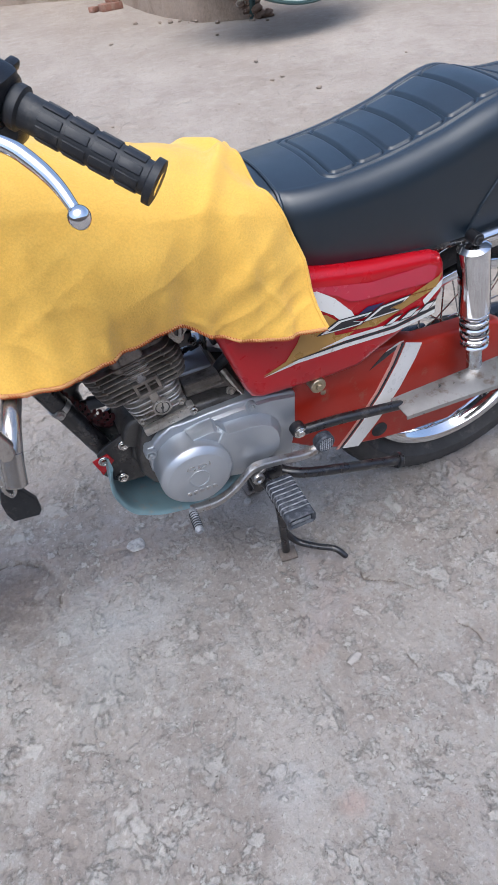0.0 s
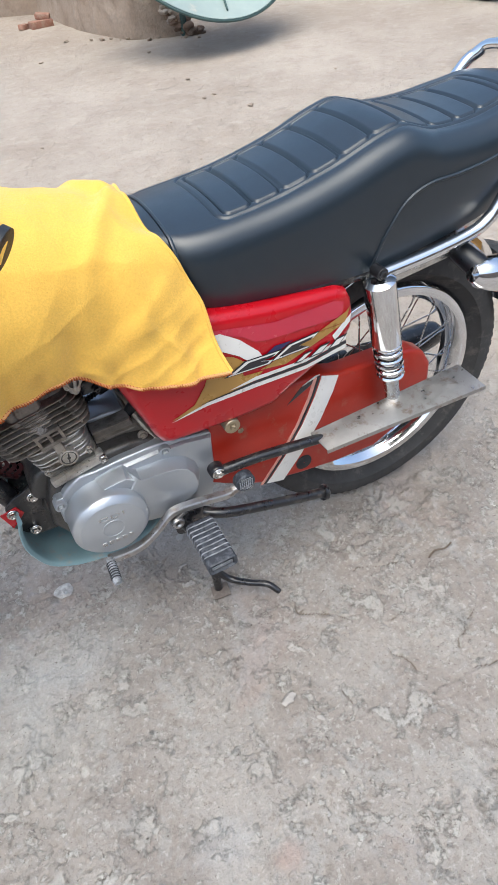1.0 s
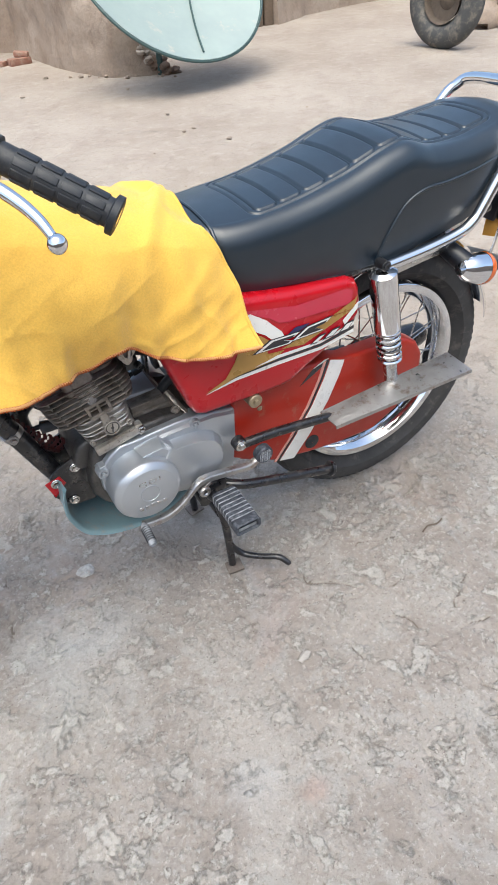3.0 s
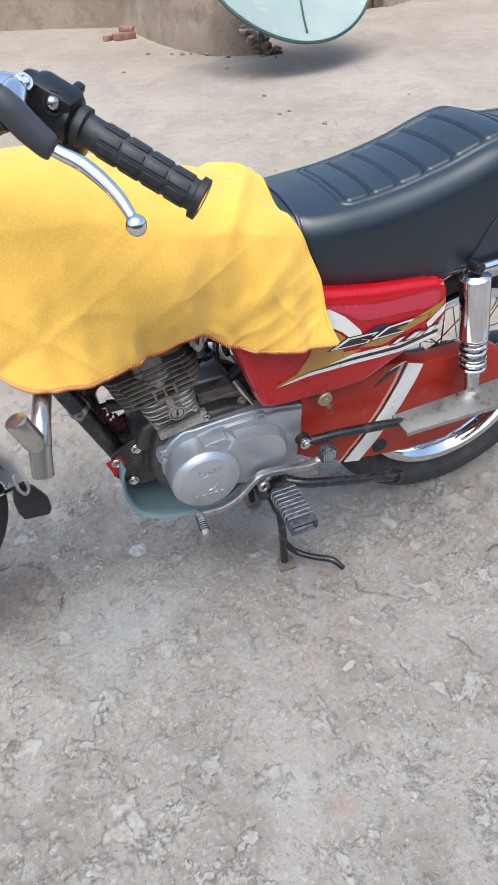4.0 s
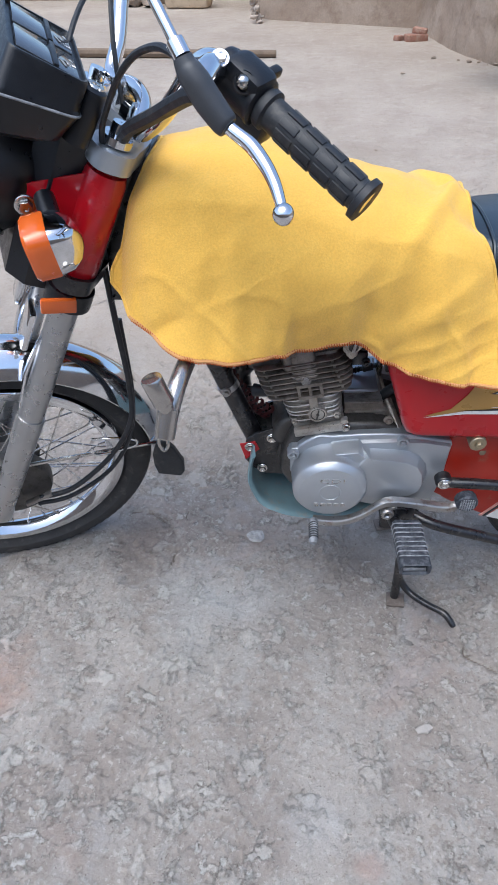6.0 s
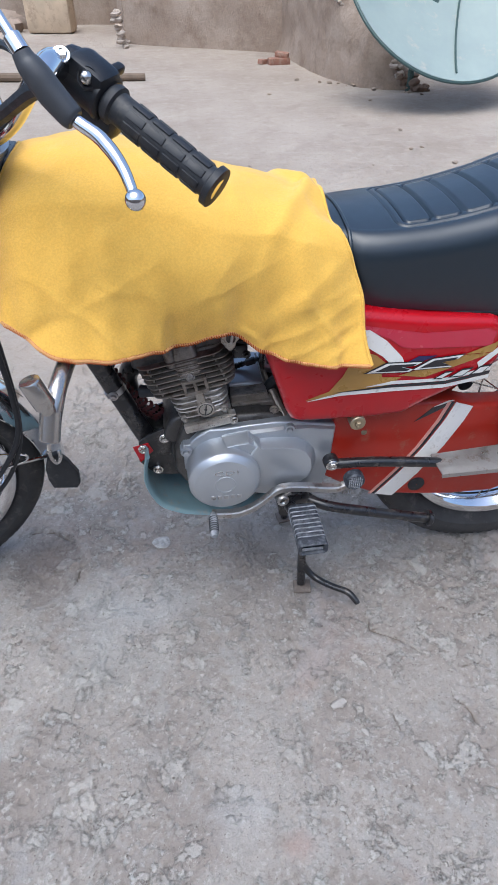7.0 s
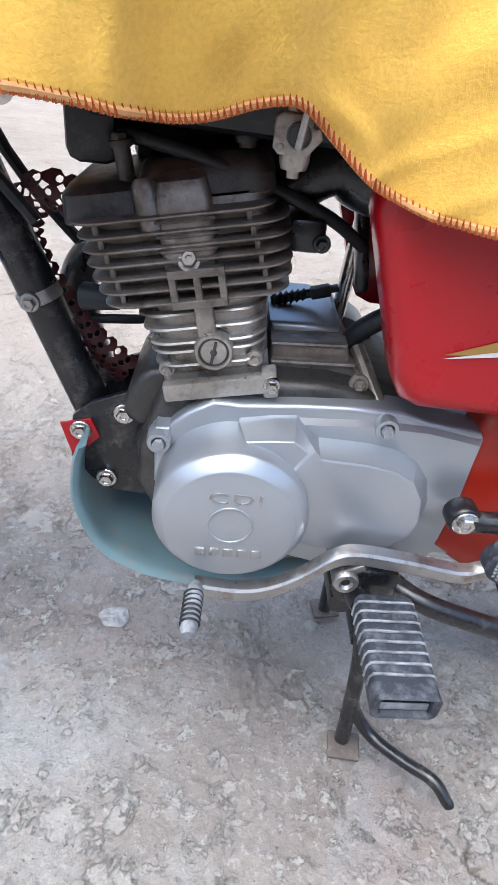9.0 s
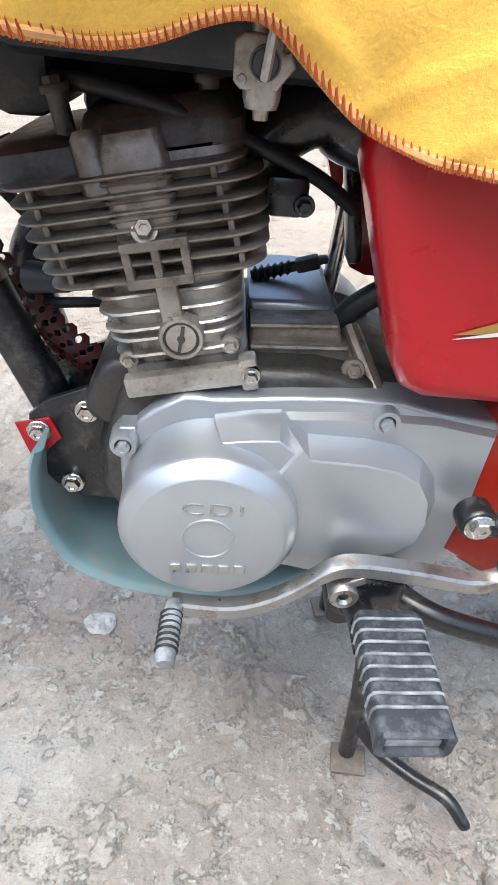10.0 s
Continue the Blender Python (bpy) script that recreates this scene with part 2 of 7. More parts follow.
    # cement smears, rusty and damp brown stains, and two darker brown patches under the engine
    slab = blend(ramp(cloud(2.7, 6.0, 0.62, 0.5), 0.58, 0.68, 0.0, 0.5), slab, (0.363, 0.372, 0.379))
    slab = blend(ramp(cloud(2.6, 5.0, 0.62, 0.7), 0.57, 0.68, 0.0, 0.5), slab, (0.284, 0.212, 0.183))
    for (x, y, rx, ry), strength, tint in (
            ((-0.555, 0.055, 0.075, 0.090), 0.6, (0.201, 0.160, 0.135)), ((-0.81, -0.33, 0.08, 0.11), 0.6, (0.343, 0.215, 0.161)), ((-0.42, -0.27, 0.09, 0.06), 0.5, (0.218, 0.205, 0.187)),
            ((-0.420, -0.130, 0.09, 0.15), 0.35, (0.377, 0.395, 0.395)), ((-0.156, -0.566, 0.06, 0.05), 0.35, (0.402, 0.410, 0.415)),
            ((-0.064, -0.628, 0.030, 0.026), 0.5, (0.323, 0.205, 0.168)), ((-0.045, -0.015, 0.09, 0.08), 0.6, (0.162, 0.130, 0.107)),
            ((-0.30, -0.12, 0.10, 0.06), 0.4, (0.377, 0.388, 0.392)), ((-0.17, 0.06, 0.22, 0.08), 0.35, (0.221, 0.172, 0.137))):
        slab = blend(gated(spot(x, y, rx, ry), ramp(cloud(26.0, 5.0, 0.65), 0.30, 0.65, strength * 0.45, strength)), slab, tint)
    slab = blend(ramp(cloud(300.0, 3.0), 0.45, 0.70, 0.0, 0.30), slab, (0.206, 0.183, 0.161))
    slab = blend(ramp(cloud(150.0, 2.0), 0.68, 0.72, 0.0, 0.8), slab, (0.118, 0.098, 0.082))
    # seam carries the dark cracks and the painted shade beside flake edges
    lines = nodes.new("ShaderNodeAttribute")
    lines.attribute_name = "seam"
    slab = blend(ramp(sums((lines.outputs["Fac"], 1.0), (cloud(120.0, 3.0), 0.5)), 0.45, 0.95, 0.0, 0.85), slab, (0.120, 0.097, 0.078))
    # pale chips, and flake edges whose catch of light is painted in
    chips = nodes.new("ShaderNodeAttribute")
    chips.attribute_name = "lit_edges_chips"
    slab = blend(ramp(sums((chips.outputs["Fac"], 1.0), (cloud(90.0, 3.0), 0.5)), 0.45, 1.0, 0.0, 0.6), slab, (0.42, 0.398, 0.364))
    # earth: pale, trodden, with darker damp clouds and scattered grit
    soil = blend(ramp(cloud(0.9, 6.0, 0.65), 0.36, 0.64), (0.392, 0.338, 0.284), (0.310, 0.258, 0.210))
    soil = blend(ramp(cloud(3.5, 6.0, 0.68, 0.4), 0.52, 0.62, 0.0, 0.5), soil, (0.285, 0.232, 0.188))
    soil = blend(ramp(cloud(9.0, 6.0, 0.7), 0.52, 0.66, 0.0, 0.5), soil, (0.435, 0.378, 0.320))
    soil = blend(ramp(cloud(28.0, 4.0, 0.65), 0.57, 0.66, 0.0, 0.4), soil, (0.25, 0.198, 0.158))
    soil = blend(ramp(cloud(120.0, 4.0), 0.50, 0.70, 0.0, 0.35), soil, (0.25, 0.198, 0.155))
    parts = nodes.new("ShaderNodeSeparateXYZ")
    links.new(place, parts.inputs[0])
    reach = sums((parts.outputs[1], 1.0), (parts.outputs[0], 0.42), (cloud(2.4, 6.0, 0.7), 1.1))
    earth = ramp(reach, 0.62, 1.35)
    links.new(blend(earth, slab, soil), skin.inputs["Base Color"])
    links.new(ramp(cloud(14.0), 0.3, 0.7, 0.78, 0.95), skin.inputs["Roughness"])
    n = nodes.new("ShaderNodeBump")
    n.inputs["Strength"].default_value, n.inputs["Distance"].default_value = 0.9, 0.0060
    links.new(sums((broad_pale, 0.40), (small_pale, 0.45), (small, 0.8), (cloud(260.0, 4.0, 0.7), 0.35), (crumbs, 0.55)), n.inputs["Height"])
    links.new(n.outputs["Normal"], skin.inputs["Normal"])
    return m


GROUND = ground_shader()


# ---- shaping ----
class Shape:
    """Vertices and faces of one mesh, gathered piece by piece."""

    def __init__(self):
        self.v, self.f = [], []

    def add(self, verts, faces):
        k = len(self.v)
        self.v += [Vector(p) for p in verts]
        self.f += [tuple(i + k for i in face) for face in faces]
        return self

    def turn(self, matrix):
        self.v = [matrix @ p for p in self.v]
        return self

    def squared(self):
        """Draws a shape turned about z out to a rounded square."""
        for p in self.v:
            r = math.hypot(p.x, p.y)
            if r > 0.002:
                k = r / (abs(p.x) ** 4 + abs(p.y) ** 4) ** 0.25
                k = 1 + (k - 1) * min(1, max(0, (r - 0.012) / 0.02))
                p.x, p.y = p.x * k * 0.95, p.y * k * 0.95
        return self

    def join(self, other):
        return self.add(other.v, other.f)

    def rings(self, rings, closed=False, caps=True):
        """Skin over rings of equal count."""
        k, n, count = len(self.v), len(rings[0]), len(rings)
        for r in rings:
            self.v += [Vector(p) for p in r]
        for a in range(count if closed else count - 1):
            b = (a + 1) % count
            for i in range(n):
                j = (i + 1) % n
                self.f.append((k + a * n + i, k + a * n + j, k + b * n + j, k + b * n + i))
        if caps and not closed:
            self.f.append(tuple(k + i for i in reversed(range(n))))
            self.f.append(tuple(k + (count - 1) * n + i for i in range(n)))
        return self

    def tube(self, points, radius, seg=12, smooth=0, closed=False, caps=True, flat=1.0):
        """A round bar along points; radius is a number or one for each point; flat squeezes it upright."""
        pts = [Vector(p) for p in points]
        rad = list(radius) if isinstance(radius, (list, tuple)) else [radius] * len(pts)
        if smooth:
            pts, rad = spline(pts, rad, smooth, closed)
        n = len(pts)
        rings, side = [], None
        for i, p in enumerate(pts):
            if closed:
                way = pts[(i + 1) % n] - pts[i - 1]
            else:
                way = pts[min(i + 1, n - 1)] - pts[max(i - 1, 0)]
            way = way.normalized()
            if side is None:
                side = way.cross(Vector((0, 0, 1)))
                if side.length < 0.1:
                    side = way.cross(Vector((0, 1, 0)))
            side = (side - way * side.dot(way)).normalized()
            up = side.cross(way)
            rings.append([p + side * (math.cos(a) * rad[i]) + up * (math.sin(a) * rad[i] * flat)
                          for a in (2 * math.pi * k / seg for k in range(seg))])
        return self.rings(rings, closed, caps)

    def lathe(self, profile, seg=32, axis="y", centre=(0, 0, 0), closed=False, caps=False):
        """Profile of (radius, along) turned about an axis through centre."""
        c = Vector(centre)
        rings = []
        for k in range(seg):
            a = 2 * math.pi * k / seg
            row = []
            for r, h in profile:
                u, w = math.cos(a) * r, math.sin(a) * r
                row.append(c + Vector({"x": (h, u, w), "y": (u, h, w), "z": (u, w, h)}[axis]))
            rings.append(row)
        n, k0 = len(profile), len(self.v)
        for r in rings:
            self.v += r
        for a in range(seg):
            b = (a + 1) % seg
            for i in range(n if closed else n - 1):
                j = (i + 1) % n
                self.f.append((k0 + a * n + i, k0 + b * n + i, k0 + b * n + j, k0 + a * n + j))
        if caps:
            self.f.append(tuple(k0 + a * n for a in range(seg)))
            self.f.append(tuple(k0 + a * n + n - 1 for a in reversed(range(seg))))
        return self

    def prism(self, outline, y0, y1, edge=0.004, smooth=0):
        """An outline of (x, z) between two depths y0 (inner) and y1 (outer, with a rounded edge)."""
        pts = [Vector((x, 0, z)) for x, z in outline]
        if smooth:
            pts, _ = spline(pts, [0] * len(pts), smooth, True)
        n = len(pts)
        area = sum(pts[i].x * pts[(i + 1) % n].z - pts[(i + 1) % n].x * pts[i].z for i in range(n))
        if area < 0:
            pts.reverse()
        step = 1 if y1 > y0 else -1
        rings = [[p + Vector((0, y0, 0)) for p in pts]]
        for k in range(5):
            a = math.pi / 2 * k / 4
            inset, depth = edge * (1 - math.cos(a)), edge * (1 - math.sin(a))
            rings.append([p + Vector((0, y1 - step * depth, 0)) for p in inset_loop(pts, inset)])
        if step > 0:
            rings = [list(reversed(r)) for r in rings]
        return self.rings(rings)

    def ramped(self, low, high, y_in, y0, y1):
        """A raised field: outline low at depth y0, sloping to outline high at y1, with softly broken edges."""
        low, high = [Vector((x, 0, z)) for x, z in low], [Vector((x, 0, z)) for x, z in high]
        mid = sum(high, Vector()) / len(high)
        rings = [[p + Vector((0, y_in, 0)) for p in low]]
        for t in (0.0, 0.90, 0.97):
            rings.append([a.lerp(b, t) + Vector((0, y0 + (y1 - y0) * t, 0)) for a, b in zip(low, high)])
        for k, d in ((0.985, 0.15), (0.965, 0.0)):
            rings.append([mid + (p - mid) * k + Vector((0, y1 - (y1 - y0) * 0.1 * d, 0)) for p in high])
        return self.rings(rings)

    def block(self, size, matrix=None, edge=0.003):
        """A box with rounded edges, centred."""
        bm = bmesh.new()
        bmesh.ops.create_cube(bm, size=1.0, matrix=Matrix.Diagonal((*size, 1)))
        bmesh.ops.bevel(bm, geom=bm.edges[:], offset=min(edge, min(size) * 0.45), segments=2, affect="EDGES", profile=0.5)
        matrix = matrix or Matrix()
        self.add([matrix @ v.co for v in bm.verts], [[v.index for v in f.verts] for f in bm.faces] if bm.verts.index_update() is None else [])
        bm.free()
        return self

    def ball(self, centre, radius, seg=16, squash=(1, 1, 1)):
        c = Vector(centre)
        rows = seg // 2
        rings = []
        for i in range(1, rows):
            a = math.pi * i / rows
            rings.append([c + Vector((math.sin(a) * math.cos(b) * squash[0], math.sin(a) * math.sin(b) * squash[1],
                                      math.cos(a) * squash[2])) * radius for b in (2 * math.pi * k / seg for k in range(seg))])
        return self.rings(rings[::-1])

    def bolt(self, at, way, size=0.009, height=0.006, washer=True):
        """A hexagon head on a washer."""
        q = Vector(way).to_track_quat("Z", "Y").to_matrix().to_4x4()
        m = Matrix.Translation(at) @ q
        s = Shape()
        if washer:
            s.lathe([(0.0001, 0.0018), (size * 1.35, 0.0018), (size * 1.45, 0.001), (size * 1.45, -0.003)], 20, "z")
        hexa = [[(math.cos(a) * size * k, math.sin(a) * size * k, h) for a in (math.pi / 3 * i for i in range(6))]
                for k, h in ((1, -0.003), (1, height * 0.8), (0.86, height), (0.45, height), (0.42, height * 0.8))]
        s.rings(hexa)
        return self.join(s.turn(m))

    def mesh(self, name, sharp=38):
        me = bpy.data.meshes.new(name)
        me.from_pydata([tuple(p) for p in self.v], [], self.f)
        me.validate()
        me.polygons.foreach_set("use_smooth", [True] * len(me.polygons))
        me.set_sharp_from_angle(angle=radians(sharp))
        me.update()
        return me


def spline(pts, rad, steps, closed=False):
    n, out, out_r = len(pts), [], []
    for i in range(n if closed else n - 1):
        if closed:
            a, b, c, d = pts[i - 1], pts[i], pts[(i + 1) % n], pts[(i + 2) % n]
            rb, rc = rad[i], rad[(i + 1) % n]
        else:
            a, b, c, d = pts[max(i - 1, 0)], pts[i], pts[i + 1], pts[min(i + 2, n - 1)]
            rb, rc = rad[i], rad[i + 1]
        for k in range(steps):
            t = k / steps
            out.append(0.5 * ((2 * b) + (c - a) * t + (2 * a - 5 * b + 4 * c - d) * t * t + (3 * b - a - 3 * c + d) * t ** 3))
            out_r.append(rb + (rc - rb) * t)
    if not closed:
        out.append(pts[-1].copy())
        out_r.append(rad[-1])
    return out, out_r


def inset_loop(pts, d):
    if d <= 0:
        return pts
    n, out = len(pts), []
    for i in range(n):
        a, b, c = pts[i - 1], pts[i], pts[(i + 1) % n]
        u, w = (b - a).normalized(), (c - b).normalized()
        nu, nw = Vector((-u.z, 0, u.x)), Vector((-w.z, 0, w.x))
        m = nu + nw
        m = m / max(m.dot(m) * 0.5, 0.5)
        out.append(b + m * d)
    return out


def part(name, shape, material, parent=None, label="", sharp=38):
    """One mesh object, under a thing or a part."""
    ob = new(name, shape.mesh(name, sharp) if isinstance(shape, Shape) else shape)
    if material:
        ob.data.materials.clear()
        ob.data.materials.append(material)
    if parent:
        ob.parent = parent
    if label:
        ob["label"] = label
    return ob


def thing(name, label, category, at=(0, 0, 0), group="", kind=""):
    ob = new(name)
    ob.location = at
    ob.empty_display_size = 0.05
    return tagged(ob, label, category, group, kind)


def hashed(ix, iy, seed):
    h = (ix.astype(np.int64) * 374761393 + iy.astype(np.int64) * 668265263 + seed * 974711) & 0xFFFFFFFF
    h = ((h ^ (h >> 13)) * 1274126177) & 0xFFFFFFFF
    return ((h ^ (h >> 16)) & 0xFFFF) / 65535.0


def rough_field(x, y, size, seed, octaves=4):
    """Smooth random heights in -1..1 over arrays of places."""
    total, gain, top = np.zeros_like(x), 1.0, 0.0
    for o in range(octaves):
        u, w = x / size * 2 ** o, y / size * 2 ** o
        ix, iy = np.floor(u), np.floor(w)
        fx, fy = u - ix, w - iy
        fx, fy = fx * fx * (3 - 2 * fx), fy * fy * (3 - 2 * fy)
        a, b = hashed(ix, iy, seed + o), hashed(ix + 1, iy, seed + o)
        c, d = hashed(ix, iy + 1, seed + o), hashed(ix + 1, iy + 1, seed + o)
        total += gain * ((a * (1 - fx) + b * fx) * (1 - fy) + (c * (1 - fx) + d * fx) * fy - 0.5) * 2
        top += gain
        gain *= 0.5
    return total / top


def along(rows, x):
    """A smooth curve through (place, value) rows."""
    n = len(rows)
    if x <= rows[0][0]:
        return rows[0][1]
    if x >= rows[-1][0]:
        return rows[-1][1]
    i = max(k for k in range(n - 1) if rows[k][0] <= x)

    def slope(k):
        a, b = rows[max(k - 1, 0)], rows[min(k + 1, n - 1)]
        return (b[1] - a[1]) / (b[0] - a[0])

    (x0, v0), (x1, v1) = rows[i], rows[i + 1]
    h = x1 - x0
    t = (x - x0) / h
    return ((2 * t ** 3 - 3 * t * t + 1) * v0 + (t ** 3 - 2 * t * t + t) * h * slope(i)
            + (3 * t * t - 2 * t ** 3) * v1 + (t ** 3 - t * t) * h * slope(i + 1))


# ---- ground ----
def line_distance(x, y, points):
    """Distance of places from a broken line."""
    best = np.full_like(x, 9.0)
    for (ax, ay), (bx, by) in zip(points, points[1:]):
        dx, dy = bx - ax, by - ay
        t = np.clip(((x - ax) * dx + (y - ay) * dy) / (dx * dx + dy * dy), 0, 1)
        best = np.minimum(best, np.hypot(x - ax - t * dx, y - ay - t * dy))
    return best


def build_ground():
    def axis(low, high, step, far):
        out = list(np.arange(low, high + step / 2, step))
        d, a, b = step, out[0], out[-1]
        left, right = [], []
        while b < far:
            d *= 1.16
            a, b = a - d, b + d
            left.append(a)
            right.append(b)
        return np.array(left[::-1] + out + right)

    xs, ys = axis(-0.95, 0.95, 0.0032, 400.0), axis(-0.80, 0.75, 0.0032, 400.0)
    x, y = np.meshgrid(xs, ys, indexing="ij")
    near = np.clip(1.6 - np.maximum(np.abs(x), np.abs(y)) / 2.0, 0, 1)
    wide = rough_field(x, y, 0.9, 3, 3) * 0.006
    flake = rough_field(x, y, 0.085, 11, 6)
    worn = np.clip((rough_field(x, y, 0.45, 17, 3) + 0.12) / 0.25, 0.45, 1)
    step = (np.clip((flake - 0.06) / 0.018, 0, 1) * 0.0030 + np.clip((flake - 0.22) / 0.018, 0, 1) * 0.0030 - np.clip((-0.16 - flake) / 0.018, 0, 1) * 0.0034) * worn
    chip = rough_field(x, y, 0.028, 23, 3)
    fine = (chip * 0.0008 + np.clip((chip - 0.2) / 0.05, 0, 1) * 0.0034) * worn
    close = np.clip(1 - np.maximum(np.maximum(np.abs(x) - 0.95, y - 0.75), -0.80 - y) / 0.12, 0, 1)
    z = (wide + (step + fine) * close) * near
    wob = rough_field(x, y, 0.05, 31, 5) * 0.020
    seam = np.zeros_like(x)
    broken = np.clip(0.45 + 2.2 * rough_field(x, y, 0.05, 53, 4), 0, 1)
    for crack, wide_, deep in ((((0.165, -0.185), (0.18, -0.25), (0.24, -0.28), (0.27, -0.32), (0.305, -0.43), (0.33, -0.50), (0.38, -0.525), (0.46, -0.525), (0.54, -0.515), (0.62, -0.46)), 0.0022, 0.005),
                               (((0.40, -0.53), (0.365, -0.58), (0.345, -0.645), (0.39, -0.70), (0.47, -0.78)), 0.0028, 0.006),
                               (((0.345, -0.645), (0.40, -0.655), (0.46, -0.645)), 0.0020, 0.004),
                               (((0.27, -0.32), (0.33, -0.345), (0.375, -0.335), (0.43, -0.36)), 0.0018, 0.003),
                               (((0.38, -0.525), (0.44, -0.46), (0.51, -0.41)), 0.0017, 0.003),
                               (((0.18, -0.25), (0.26, -0.215), (0.36, -0.215), (0.44, -0.24)), 0.0016, 0.002),
                               (((0.27, -0.32), (0.20, -0.345), (0.16, -0.40), (0.17, -0.47)), 0.0016, 0.002),
                               (((-0.45, 0.16), (-0.455, 0.05), (-0.475, -0.04)), 0.0024, 0.004),
                               (((-0.60, 0.15), (-0.55, 0.155), (-0.49, 0.11), (-0.465, 0.03), (-0.49, -0.05)), 0.0024, 0.005)):
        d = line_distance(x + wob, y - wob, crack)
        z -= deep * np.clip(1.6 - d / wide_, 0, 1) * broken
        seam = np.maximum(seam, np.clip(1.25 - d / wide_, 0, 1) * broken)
    # shade along the broken edges of the flakes, put into the colour
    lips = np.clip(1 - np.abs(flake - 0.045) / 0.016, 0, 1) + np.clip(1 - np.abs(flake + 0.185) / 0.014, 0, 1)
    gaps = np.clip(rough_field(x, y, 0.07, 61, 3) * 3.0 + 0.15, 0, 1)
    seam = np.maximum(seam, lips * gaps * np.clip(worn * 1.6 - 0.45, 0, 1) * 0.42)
    # light on the flakes' upper edges, put into the colour, plus pale chips
    lit_edges_chips = (np.clip(1 - np.abs(flake - 0.085) / 0.02, 0, 1) + np.clip(1 - np.abs(flake - 0.235) / 0.02, 0, 1) + np.clip((chip - 0.28) / 0.05, 0, 1)) * gaps * np.clip(worn * 1.5 - 0.4, 0, 1)
    # a broken hollow where the cement has gone
    hollow = np.clip(1.3 - np.hypot((x + 0.545 + wob) / 0.075, (y - 0.04 - wob) / 0.10), 0, 0.3) / 0.3
    z -= hollow * (0.007 + 0.004 * rough_field(x, y, 0.03, 41, 3))
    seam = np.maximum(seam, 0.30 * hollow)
    # the earth of the yard lies a little lower than the slab and is gently uneven
    yard = np.clip((y + 0.42 * x - 0.55) / 0.6, 0, 1) * near
    z -= yard * 0.006
    z = np.where(np.hypot(x, y) > 12, 0.0, z)
    nx, ny = len(xs), len(ys)
    verts = np.stack([x, y, z], -1).reshape(-1, 3)
    i = np.arange(nx * ny).reshape(nx, ny)
    faces = np.stack([i[:-1, :-1], i[1:, :-1], i[1:, 1:], i[:-1, 1:]], -1).reshape(-1, 4)
    me = bpy.data.meshes.new("ground")
    me.vertices.add(len(verts))
    me.vertices.foreach_set("co", verts.ravel())
    me.loops.add(faces.size)
    me.loops.foreach_set("vertex_index", faces.ravel().astype(np.int32))
    me.polygons.add(len(faces))
    me.polygons.foreach_set("loop_start", np.arange(0, faces.size, 4, dtype=np.int32))
    me.polygons.foreach_set("use_smooth", np.ones(len(faces), bool))
    me.update(calc_edges=True)
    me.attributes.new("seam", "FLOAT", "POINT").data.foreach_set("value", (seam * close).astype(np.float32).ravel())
    me.attributes.new("lit_edges_chips", "FLOAT", "POINT").data.foreach_set("value", (np.clip(lit_edges_chips, 0, 1) * close).astype(np.float32).ravel())
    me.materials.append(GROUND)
    return tagged(new("ground", me), "worn cracked grey concrete passing into trodden brown earth", "ground", kind="structure")


build_ground()


# ---- walls of the yard ----
def mud_wall(name, path, heights, thick, label, seed, step=0.06, rows=26, relief=0.035):
    """A hand-laid earth wall along points on the ground, with uneven faces and top."""
    pts, stations = [Vector((*p, 0)) for p in path], []
    for k, (a, b) in enumerate(zip(pts, pts[1:])):
        n = max(2, int((b - a).length / step))
        for i in range(n + (k == len(pts) - 2)):
            t = i / n
            stations.append((a.lerp(b, t), heights[k] + (heights[k + 1] - heights[k]) * t))
    rings = []
    for i, (p, h) in enumerate(stations):
        way = (stations[min(i + 1, len(stations) - 1)][0] - stations[max(i - 1, 0)][0]).normalized()
        out = Vector((way.y, -way.x, 0))
        h += 0.06 * noise.noise((p.x * 2.1, p.y * 2.1, seed)) * min(1, h)
        front, rear = [], []
        for r in range(rows + 1):
            z = -0.05 + (h + 0.05) * (r / rows)
            bulge = relief * noise.fractal((p.x * 1.6, p.y * 1.6, z * 1.6 + seed), 1.0, 2.0, 5) + 0.5 * relief * max(0, 1 - z / 0.25)
            taper = -0.05 * (r / rows) ** 6
            front.append(p + out * (bulge + taper) + Vector((0, 0, z)))
            rear.append(p - out * (thick + taper + 0.3 * bulge) + Vector((0, 0, z)))
        rings.append(front + rear[::-1])
    s = Shape().rings(rings)
    return tagged(part(name, s, MUD, sharp=60), label, "wall", kind="structure")


mud_wall("wall_north", [(-0.45, 9.02), (0.58, 8.42), (1.52, 7.86)], [2.5, 2.5, 2.5], 0.35, "rough brown mud plastered yard wall", 1)
mud_wall("wall_return", [(-0.62, 11.3), (-0.52, 10.0), (-0.45, 9.06)], [2.5, 2.5, 2.5], 0.30, "rough mud plastered wall return", 2)
mud_wall("wall_far", [(-9.0, 12.2), (-4.6, 11.9), (-0.57, 11.3)], [2.4, 2.4, 2.4], 0.35, "far brown mud plastered yard wall", 3, step=0.12)
mud_wall("wall_buttress", [(1.46, 7.94), (1.50, 7.30), (1.55, 6.60), (1.62, 6.12), (1.72, 5.86), (1.85, 5.60), (2.05, 5.46), (2.20, 5.40), (2.33, 5.36)], [2.4, 2.2, 1.32, 0.84, 0.66, 0.48, 0.32, 0.18, 0.05], 0.24, "low crumbling mud wall sloping down to the ground", 4, step=0.03, rows=24, relief=0.045)
